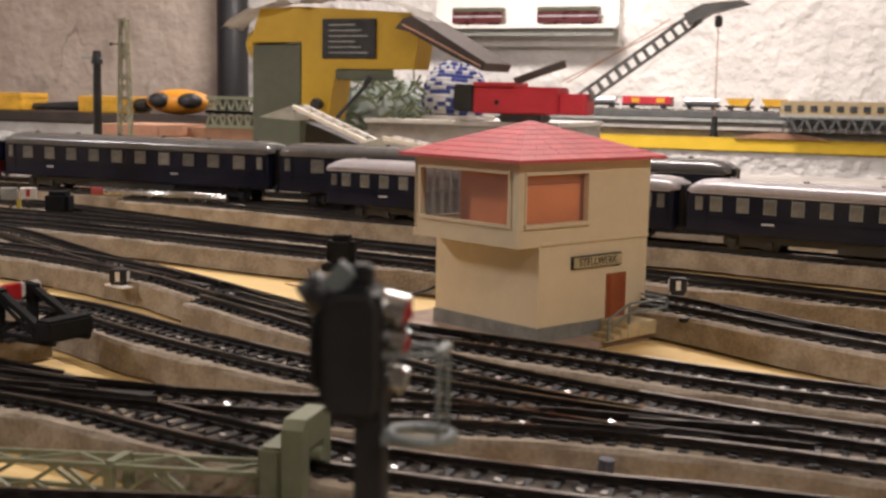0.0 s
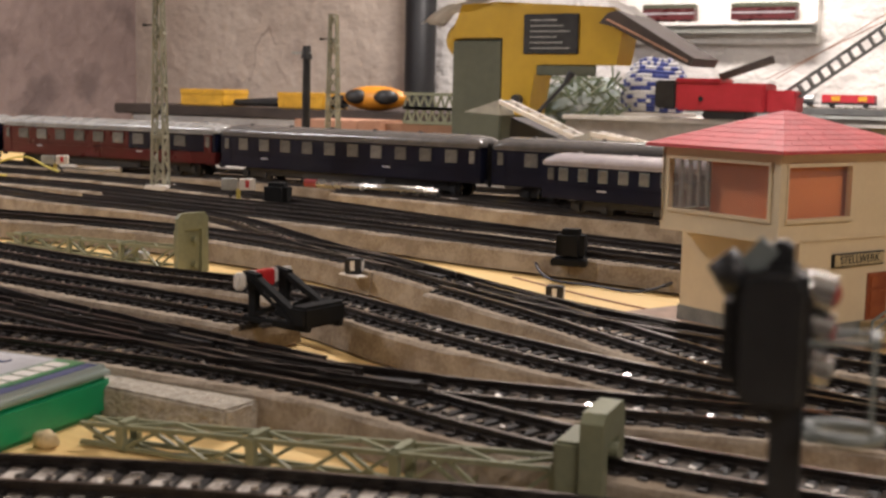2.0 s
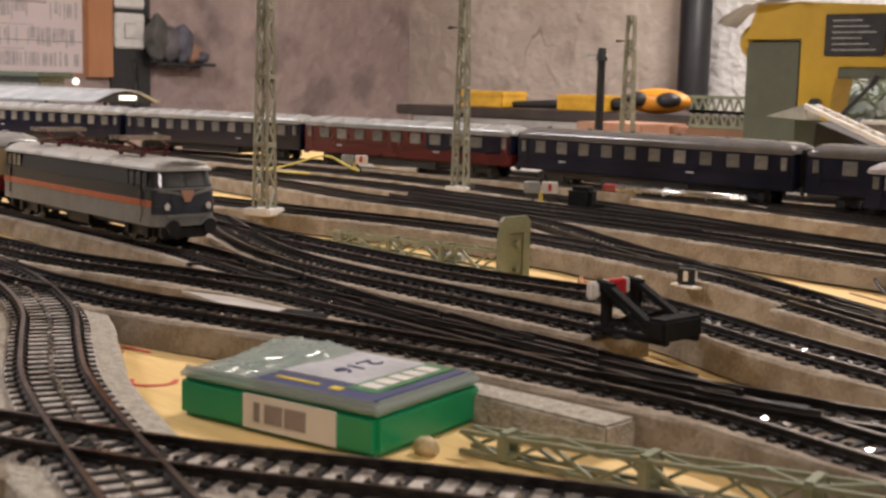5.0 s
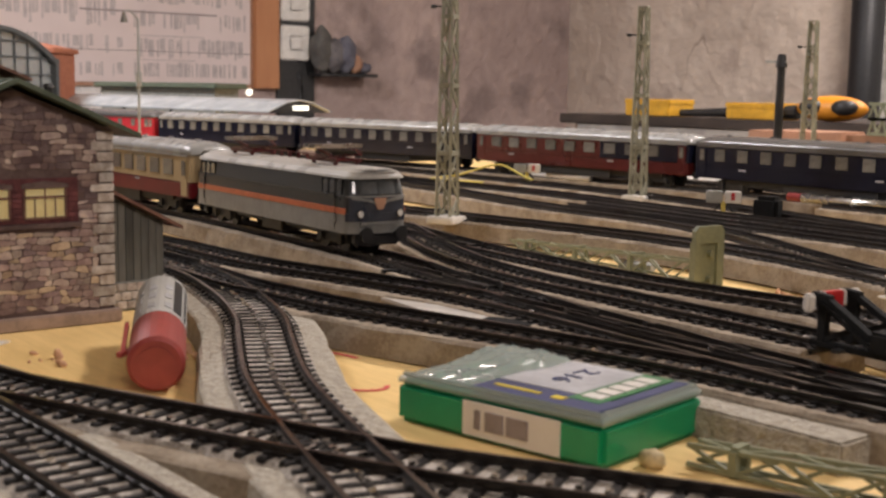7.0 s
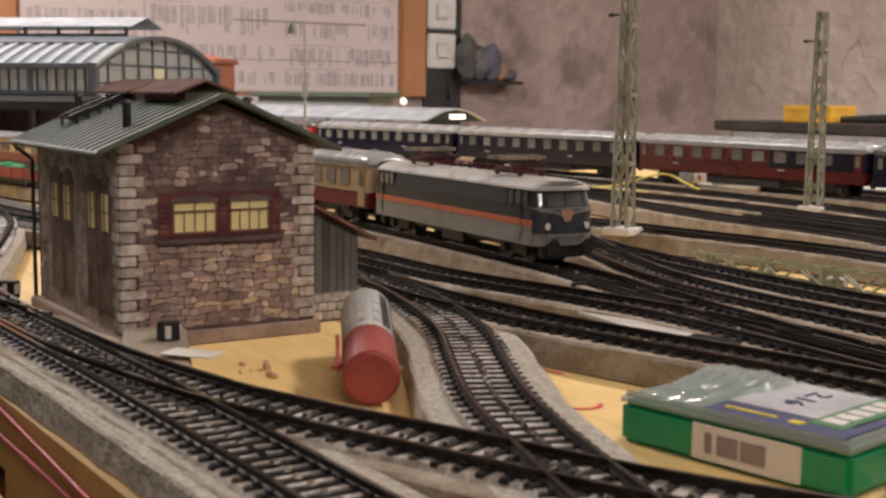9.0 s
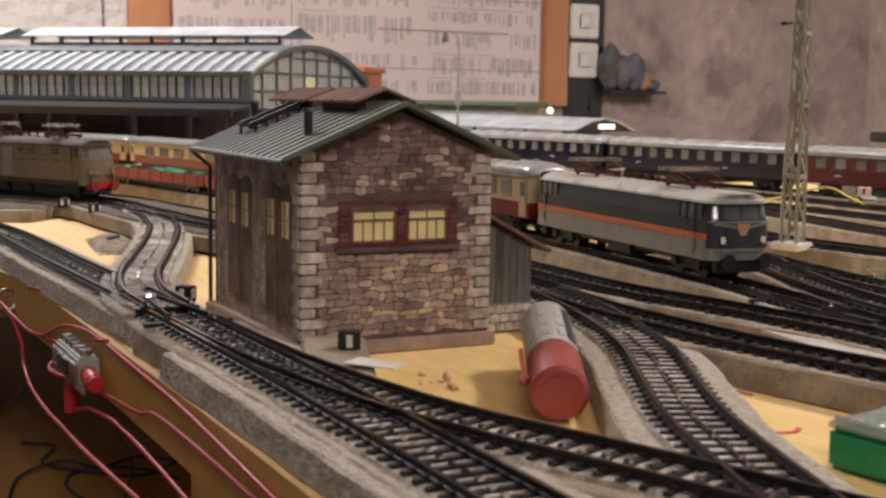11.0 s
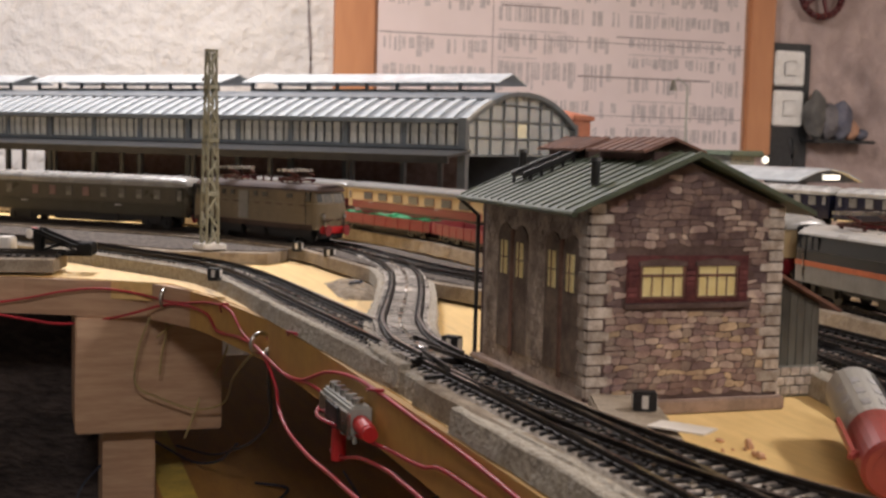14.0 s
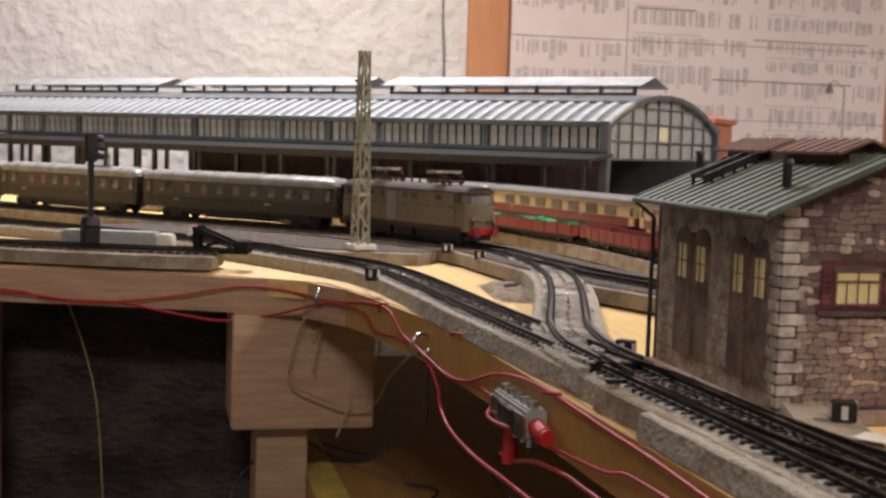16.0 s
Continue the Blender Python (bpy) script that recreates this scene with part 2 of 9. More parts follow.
RAGGREEN = mat("grey_green_rag", (0.14, 0.13, 0.115), 0.9, second=(0.08, 0.075, 0.07), scale=30, bump=0.4, depth=0.006)
RAGBLUE = mat("dusty_blue_rag", (0.16, 0.155, 0.18), 0.9, second=(0.09, 0.09, 0.12), scale=30, bump=0.4, depth=0.006)
SMUDGE = mat("blue_grey_rag", (0.17, 0.155, 0.155), 0.9, second=(0.10, 0.092, 0.098), scale=30, bump=0.4, depth=0.006)
PAPER = mat("white_paper", (0.72, 0.68, 0.62), 0.8, second=(0.62, 0.57, 0.5), scale=20, bump=0.03)
INK = mat("grey_ink", (0.30, 0.25, 0.24), 0.8, scale=60, bump=0)
TANKRED = mat("brick_red_cap", (0.36, 0.062, 0.052), 0.45, second=(0.29, 0.05, 0.042), scale=60, bump=0.03)
TANKGREY = mat("silver_grey_label", (0.50, 0.50, 0.48), 0.4, second=(0.38, 0.38, 0.36), scale=80, stretch=(1, 1, 0.2), bump=0.02)
WIRERED = mat("red_wire", (0.50, 0.035, 0.055), 0.4, scale=50, bump=0)
WIREBLUE = mat("dark_blue_wire", (0.05, 0.06, 0.09), 0.5, scale=50, bump=0)
WIRETAN = mat("tan_wire", (0.46, 0.37, 0.17), 0.5, second=(0.36, 0.28, 0.12), scale=50, bump=0)
WIREYELLOW = mat("yellow_wire", (0.72, 0.60, 0.14), 0.45, scale=50, bump=0)
STEEL = mat("bright_steel", (0.62, 0.61, 0.58), 0.25, metal=1.0, scale=90, bump=0.02)
PINE = mat("raw_pine", (0.56, 0.38, 0.25), 0.75, second=(0.44, 0.28, 0.18), scale=35, stretch=(0.6, 0.6, 7), bump=0.15)
EDGE = mat("painted_front_edge", (0.56, 0.34, 0.10), 0.55, second=(0.46, 0.27, 0.08), scale=30, bump=0.1)
UNDER = mat("varnished_shelf", (0.52, 0.29, 0.09), 0.5, second=(0.42, 0.22, 0.065), scale=20, stretch=(1, 5, 1), bump=0.1)
TAPE = mat("yellow_tape", (0.80, 0.62, 0.14), 0.5, scale=60, bump=0.05)
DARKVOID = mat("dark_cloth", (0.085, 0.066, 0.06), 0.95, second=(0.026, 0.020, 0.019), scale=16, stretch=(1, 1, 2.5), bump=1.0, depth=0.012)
STONEWALL = mat("rough_limewashed_wall", (0.67, 0.57, 0.48), 0.95, second=(0.51, 0.42, 0.35), scale=2.2, fine=9, bump=1.0, depth=0.03, stain=((0.38, 0.30, 0.26), 5.0, 0.60), spec=0.15)
STAINWALL = mat("stained_pinkish_wall", (0.50, 0.39, 0.35), 0.95, second=(0.36, 0.275, 0.25), scale=2.6, fine=9, bump=1.0, depth=0.03, stain=((0.26, 0.20, 0.185), 6.0, 0.55), spec=0.15)
WHITEWALL = mat("white_rough_wall", (0.70, 0.67, 0.63), 0.95, second=(0.60, 0.57, 0.54), scale=7.0, fine=5, bump=1.0, depth=0.03, stain=((0.40, 0.38, 0.36), 9.0, 0.66), spec=0.15)
CEIL = mat("white_ceiling", (0.7, 0.67, 0.62), 0.9, scale=2, bump=0.1)
FLOORM = mat("dark_cellar_floor", (0.16, 0.14, 0.12), 0.8, scale=3, bump=0.2)
POSTERBOARD = mat("orange_wood_board", (0.52, 0.24, 0.11), 0.6, second=(0.44, 0.19, 0.085), scale=8, stretch=(1, 1, 0.2), bump=0.1)
MACHYELLOW = mat("machine_yellow", (0.50, 0.31, 0.02), 0.4, second=(0.43, 0.265, 0.018), scale=20, bump=0.03)
MACHGREEN = mat("machine_olive", (0.088, 0.094, 0.058), 0.55, second=(0.07, 0.075, 0.045), scale=20, bump=0.05)
HALLGREY = mat("blue_grey_hall_iron", (0.10, 0.115, 0.125), 0.45, scale=60, bump=0.03)
HALLPANE = mat("pale_hall_pane", (0.60, 0.63, 0.62), 0.2, second=(0.38, 0.40, 0.40), scale=60, bump=0, vary=0.2)
HALLROOF = mat("ribbed_pale_roof", (0.46, 0.485, 0.49), 0.2, second=(0.34, 0.365, 0.375), scale=40, bump=0.02)
HALLBAND = mat("grey_hall_roof", (0.17, 0.185, 0.195), 0.3, second=(0.13, 0.14, 0.15), scale=40, bump=0.02)
HALLGLASS = glass("hall_glass", (0.66, 0.70, 0.70), 0.12, 0.34)
BROWNBRICK = mat("terracotta_brick", (0.42, 0.16, 0.09), 0.8, second=(0.33, 0.11, 0.06), scale=150, bump=0.1)
ROPEBLUE = mat("blue_rope", (0.05, 0.07, 0.24), 0.8, second=(0.03, 0.04, 0.17), scale=60, bump=0.2)
ROPEWHITE = mat("white_rope", (0.62, 0.62, 0.62), 0.8, scale=60, bump=0.2)
CRANERED = mat("crane_red", (0.50, 0.03, 0.045), 0.4, second=(0.42, 0.025, 0.035), scale=40, bump=0.02)
JIBGREY = mat("jib_grey", (0.13, 0.13, 0.125), 0.45, scale=60, bump=0)
SHELFYELLOW = mat("yellow_shelf_edge", (0.80, 0.53, 0.04), 0.45, second=(0.72, 0.47, 0.035), scale=10, bump=0.02)
SHELFDARK = mat("dark_shelf_top", (0.24, 0.22, 0.19), 0.7, scale=20, bump=0.1)
WAGYELLOW = mat("wagon_yellow", (0.70, 0.38, 0.03), 0.4, scale=50, bump=0)
EMPTYTIN = mat("tin_silver", (0.5, 0.5, 0.5), 0.35, metal=0.7, scale=40, bump=0)
LEATHER = mat("dark_brown_leather", (0.05, 0.034, 0.026), 0.55, second=(0.03, 0.02, 0.015), scale=20, bump=0.2, depth=0.004)
SHEET = mat("grey_white_cloth", (0.52, 0.49, 0.44), 0.7, second=(0.34, 0.31, 0.28), scale=12, bump=0.3, depth=0.004)
CABLE = mat("dark_cable", (0.02, 0.02, 0.02), 0.5, scale=50, bump=0)
LENSRED = mat("red_lens", (0.35, 0.015, 0.02), 0.15, scale=50, bump=0)
REDMARK = mat("red_crayon", (0.70, 0.09, 0.09), 0.7, scale=200, bump=0)
# glow of the round lamp, also used for the highlight on the canopy end
BULBSHINE = glow("bulb_and_highlight_glow", (1.0, 0.93, 0.8), 1.6)
CARDBROWN = mat("brown_carton", (0.34, 0.18, 0.10), 0.8, scale=20, bump=0.05)
CARDPINK = mat("salmon_carton", (0.46, 0.25, 0.155), 0.8, scale=20, bump=0.05)
PINKSALT = mat("pinkish_crumbs", (0.66, 0.40, 0.24), 0.9, second=(0.5, 0.28, 0.16), scale=300, bump=0.5)

def cracked(m, colour, scale):
    """Adds short dark cracks and dents to a plastered surface."""
    n, li = m.node_tree.nodes, m.node_tree.links
    p = n["Principled BSDF"]
    old = p.inputs["Base Color"].links[0].from_socket
    tc, warp = n.new("ShaderNodeTexCoord"), n.new("ShaderNodeTexNoise")
    warp.inputs["Scale"].default_value = scale * 0.4
    li.new(tc.outputs["Object"], warp.inputs["Vector"])
    lines = n.new("ShaderNodeTexNoise")
    lines.inputs["Scale"].default_value, lines.inputs["Detail"].default_value, lines.inputs["Distortion"].default_value = scale, 2, 0.6
    li.new(tc.outputs["Object"], lines.inputs["Vector"])
    sub, absolute, thin, sparse, both, mix = n.new("ShaderNodeMath"), n.new("ShaderNodeMath"), n.new("ShaderNodeMapRange"), n.new("ShaderNodeMapRange"), n.new("ShaderNodeMath"), n.new("ShaderNodeMix")
    sub.operation, absolute.operation, both.operation = "SUBTRACT", "ABSOLUTE", "MULTIPLY"
    sub.inputs[1].default_value = 0.5
    li.new(lines.outputs[0], sub.inputs[0])
    li.new(sub.outputs[0], absolute.inputs[0])
    li.new(absolute.outputs[0], thin.inputs[0])
    thin.inputs[1].default_value, thin.inputs[2].default_value, thin.inputs[3].default_value, thin.inputs[4].default_value = 0.002, 0.016, 0.75, 0.0
    li.new(warp.outputs[0], sparse.inputs[0])
    sparse.inputs[1].default_value, sparse.inputs[2].default_value = 0.60, 0.72
    li.new(thin.outputs[0], both.inputs[0])
    li.new(sparse.outputs[0], both.inputs[1])
    mix.data_type = "RGBA"
    li.new(both.outputs[0], mix.inputs[0])
    li.new(old, mix.inputs[6])
    mix.inputs[7].default_value = (*colour, 1)
    li.new(mix.outputs[2], p.inputs["Base Color"])


cracked(STONEWALL, (0.28, 0.215, 0.175), 6.0)
cracked(STAINWALL, (0.22, 0.165, 0.145), 6.0)
cracked(WHITEWALL, (0.36, 0.34, 0.31), 9.0)

# ---- building helpers ----
def link(name, bm, material, parent=None, label="", smooth=False, m=None):
    me = bpy.data.meshes.new(name)
    bmesh.ops.recalc_face_normals(bm, faces=bm.faces)
    bm.to_mesh(me)
    bm.free()
    for one in material if isinstance(material, (list, tuple)) else (material,):
        me.materials.append(one)
    if smooth:
        for p in me.polygons:
            p.use_smooth = True
    ob = new(name, me)
    if m is not None:
        ob.matrix_basis = m
    if parent:
        ob.parent = parent
    return tagged(ob, label)


def part(name, bm, material, parent, label="", smooth=False, m=None):
    return link(name, bm, material, parent, label, smooth, m)


def again(ob, m):
    """One more piece on the same mesh, under the same parent."""
    o = ob.copy()
    scene.collection.objects.link(o)
    o.matrix_basis = m
    return o


def thing(name, label, category, m=None, group="", kind=""):
    ob = new(name)
    ob.empty_display_size = 0.01
    if m is not None:
        ob.matrix_basis = m
    return tagged(ob, label, category, group, kind)


def box(bm, x0, x1, y0, y1, z0, z1, bevel=0.0, m=None):
    mm = Matrix.Translation(((x0 + x1) / 2, (y0 + y1) / 2, (z0 + z1) / 2)) @ Matrix.Diagonal((abs(x1 - x0), abs(y1 - y0), abs(z1 - z0), 1))
    r = bmesh.ops.create_cube(bm, size=1, matrix=(m @ mm) if m is not None else mm)
    if bevel:
        edges = list({e for v in r["verts"] for e in v.link_edges})
        bmesh.ops.bevel(bm, geom=edges, offset=bevel, segments=2, affect="EDGES")


def B(*boxes, bevel=0.0):
    bm = bmesh.new()
    for b in boxes:
        box(bm, *b, bevel=bevel)
    return bm


def cyl(bm, a, b, r, r2=None, n=12, caps=True):
    a, b = Vector(a), Vector(b)
    d = b - a
    m = Matrix.Translation((a + b) / 2) @ d.to_track_quat("Z", "Y").to_matrix().to_4x4()
    bmesh.ops.create_cone(bm, cap_ends=caps, segments=n, radius1=r, radius2=r if r2 is None else r2, depth=d.length, matrix=m)


def bar(bm, a, b, w, h=None):
    """A square bar from a to b."""
    a, b = Vector(a), Vector(b)
    d = b - a
    m = Matrix.Translation((a + b) / 2) @ d.to_track_quat("Z", "Y").to_matrix().to_4x4() @ Matrix.Diagonal((w, h or w, d.length, 1))
    bmesh.ops.create_cube(bm, size=1, matrix=m)


def prism(bm, outline, axis, lo, hi):
    """An outline of (a, b) pushed from lo to hi along an axis: x takes (y, z), y takes (x, z), z takes (x, y)."""
    def at(a, b, c):
        return {"x": (c, a, b), "y": (a, c, b), "z": (a, b, c)}[axis]
    p = [bm.verts.new(at(a, b, lo)) for a, b in outline]
    q = [bm.verts.new(at(a, b, hi)) for a, b in outline]
    bm.faces.new(p)
    bm.faces.new(q[::-1])
    for i in range(len(p)):
        j = (i + 1) % len(p)
        bm.faces.new((p[i], q[i], q[j], p[j]))


def smooth_line(points, step=0.01):
    """A smooth line through the points, at even steps."""
    pts = [Vector(p) for p in points]
    pts = [2 * pts[0] - pts[1]] + pts + [2 * pts[-1] - pts[-2]]
    fine = []
    for i in range(1, len(pts) - 2):
        a, b, c, d = pts[i - 1 : i + 3]
        for k in range(24):
            t = k / 24
            fine.append(0.5 * ((2 * b) + (c - a) * t + (2 * a - 5 * b + 4 * c - d) * t * t + (3 * b - a - 3 * c + d) * t**3))
    fine.append(pts[-2])
    far = [0.0]
    for a, b in zip(fine, fine[1:]):
        far.append(far[-1] + (b - a).length)
    count = max(2, int(far[-1] / step))
    out, j = [], 0
    for i in range(count + 1):
        s = far[-1] * i / count
        while j < len(far) - 2 and far[j + 1] < s:
            j += 1
        f = (s - far[j]) / max(1e-9, far[j + 1] - far[j])
        out.append(fine[j].lerp(fine[j + 1], min(1, f)))
    return out


def sweep(bm, line, profile, closed=True, wobble=0.0, seed=0, taper=None):
    """A profile of (across, up) swept along a line that lies flat."""
    rng = random.Random(seed)
    rings = []
    for i, p in enumerate(line):
        d = (line[min(i + 1, len(line) - 1)] - line[max(i - 1, 0)]).normalized()
        s = Vector((-d.y, d.x, 0)).normalized()
        k = 1 if taper is None else taper(i / (len(line) - 1))
        rings.append([bm.verts.new(p + s * (a * k + rng.uniform(-wobble, wobble)) + Vector((0, 0, b + rng.uniform(-wobble, wobble) * 0.4))) for a, b in profile])
    n = len(profile)
    for r, q in zip(rings, rings[1:]):
        for i in range(n if closed else n - 1):
            bm.faces.new((r[i], r[(i + 1) % n], q[(i + 1) % n], q[i]))
    if closed:
        bm.faces.new(rings[0])
        bm.faces.new(rings[-1][::-1])


def tube(name, points, r, material, parent=None, label="", category="", step=0.004, n=6):
    """A wire or pipe through the points."""
    line = smooth_line(points, step)
    bm = bmesh.new()
    rings = []
    for i, p in enumerate(line):
        d = (line[min(i + 1, len(line) - 1)] - line[max(i - 1, 0)]).normalized()
        m = d.to_track_quat("Z", "Y").to_matrix()
        rings.append([bm.verts.new(p + m @ Vector((r * math.cos(2 * math.pi * k / n), r * math.sin(2 * math.pi * k / n), 0))) for k in range(n)])
    for a, b in zip(rings, rings[1:]):
        for k in range(n):
            bm.faces.new((a[k], a[(k + 1) % n], b[(k + 1) % n], b[k]))
    bm.faces.new(rings[0])
    bm.faces.new(rings[-1][::-1])
    ob = link(name, bm, material, parent, label, smooth=True)
    return tagged(ob, category=category)


def turned(u, x, y, z=0.0):
    """The pose of a thing at a place whose own x axis points along u."""
    return pose(x, y, z, 0, 0, math.degrees(math.atan2(u[1], u[0])))


def text_mesh(name, words, size, material, parent, m, label=""):
    curve = bpy.data.curves.new(name, "FONT")
    curve.body, curve.size, curve.align_x, curve.align_y = words, size, "CENTER", "CENTER"
    curve.extrude = size * 0.02
    ob = bpy.data.objects.new(name, curve)
    me = bpy.data.meshes.new_from_object(ob)
    bpy.data.objects.remove(ob)
    me.materials.clear()
    me.materials.append(material)
    o = new(name, me)
    o.matrix_basis = m
    o.parent = parent
    return tagged(o, label)


# ---- the room ----
X0, X1, Y0, Y1, ZF, ZC = -2.95, 1.6, -2.2, 2.8, -0.95, 1.15


def wall(name, material, x0, x1, y0, y1, label):
    bm = bmesh.new()
    box(bm, x0, x1, y0, y1, ZF, ZC)
    return tagged(link(name, bm, material), label, "wall", kind="structure")


wall("wall_west", WHITEWALL, X0 - 0.2, X0, Y0, 1.5, "rough whitewashed cellar wall behind the model station")
wall("wall_west_part", STAINWALL, X0 - 0.2, X0, 1.5, Y1 + 0.2, "rough stained stone cellar wall beside the poster board")
wall("wall_north", STONEWALL, X0, -1.86, Y1, Y1 + 0.2, "rough stained limewashed cellar wall")
wall("wall_north_part", WHITEWALL, -1.86, X1, Y1, Y1 + 0.2, "rough white cellar wall behind the shelf")
wall("wall_east", WHITEWALL, X1, X1 + 0.2, Y0, Y1 + 0.2, "plain white cellar wall")
wall("wall_south", WHITEWALL, X0 - 0.2, X1 + 0.2, Y0 - 0.2, Y0, "plain white cellar wall")
tagged(link("floor", B((X0, X1, Y0, Y1, ZF - 0.1, ZF)), FLOORM), "dark cellar floor", "floor", kind="structure")
tagged(link("ceiling", B((X0 - 0.2, X1 + 0.2, Y0 - 0.2, Y1 + 0.2, ZC, ZC + 0.1)), CEIL), "plain white cellar ceiling", "ceiling", kind="structure")

# the layout board: an L whose front edge follows the front track
FRONT = [(0.6, 0.081), (-0.3, 0.086), (-0.5, 0.083), (-0.7, 0.077), (-0.8, 0.071), (-0.9, 0.054), (-0.965, 0.036)]
bm = bmesh.new()
prism(bm, [(0.6, 1.0), (-0.2, 1.0), (-1.2, 1.02), (-1.5, 1.14), (-2.25, 1.2), (-2.75, 0.3), (-2.3, -0.9), (-1.32, -0.9), (-1.125, -0.32), (-1.06, -0.17), (-1.02, -0.05)] + FRONT[::-1], "z", -0.012, 0.0)
tagged(link("ground", bm, BOARD), "yellow plywood baseboard with pencil and crayon marks", "board", kind="structure")
bm = bmesh.new()
EDGE_LINE = FRONT[:-1] + [(-0.928, 0.0465)]
prism(bm, [(x, y - 0.003) for x, y in EDGE_LINE] + [(x, y + 0.004) for x, y in EDGE_LINE[::-1]], "z", -0.0228, -0.0005)
prism(bm, [(0.6, 0.078), (-0.3, 0.083), (-0.5, 0.080), (-0.5, 0.087), (-0.3, 0.090), (0.6, 0.085)], "z", -0.045, -0.0229)
tagged(link("front_edge", bm, EDGE), "ochre painted front edge of the baseboard", "board edge", kind="structure")
bm = bmesh.new()
prism(bm, [(-0.932, 0.0445), (-0.978, 0.022), (-1.012, -0.053), (-1.052, -0.173), (-1.117, -0.323), (-1.312, -0.9), (-1.33, -0.9), (-1.135, -0.323), (-1.07, -0.168), (-1.03, -0.043), (-0.992, 0.040), (-0.940, 0.0565)], "z", -0.024, -0.0008)
tagged(link("plank_edge", bm, PINE), "raw pine plank along the edge of the baseboard", "board edge", kind="structure")

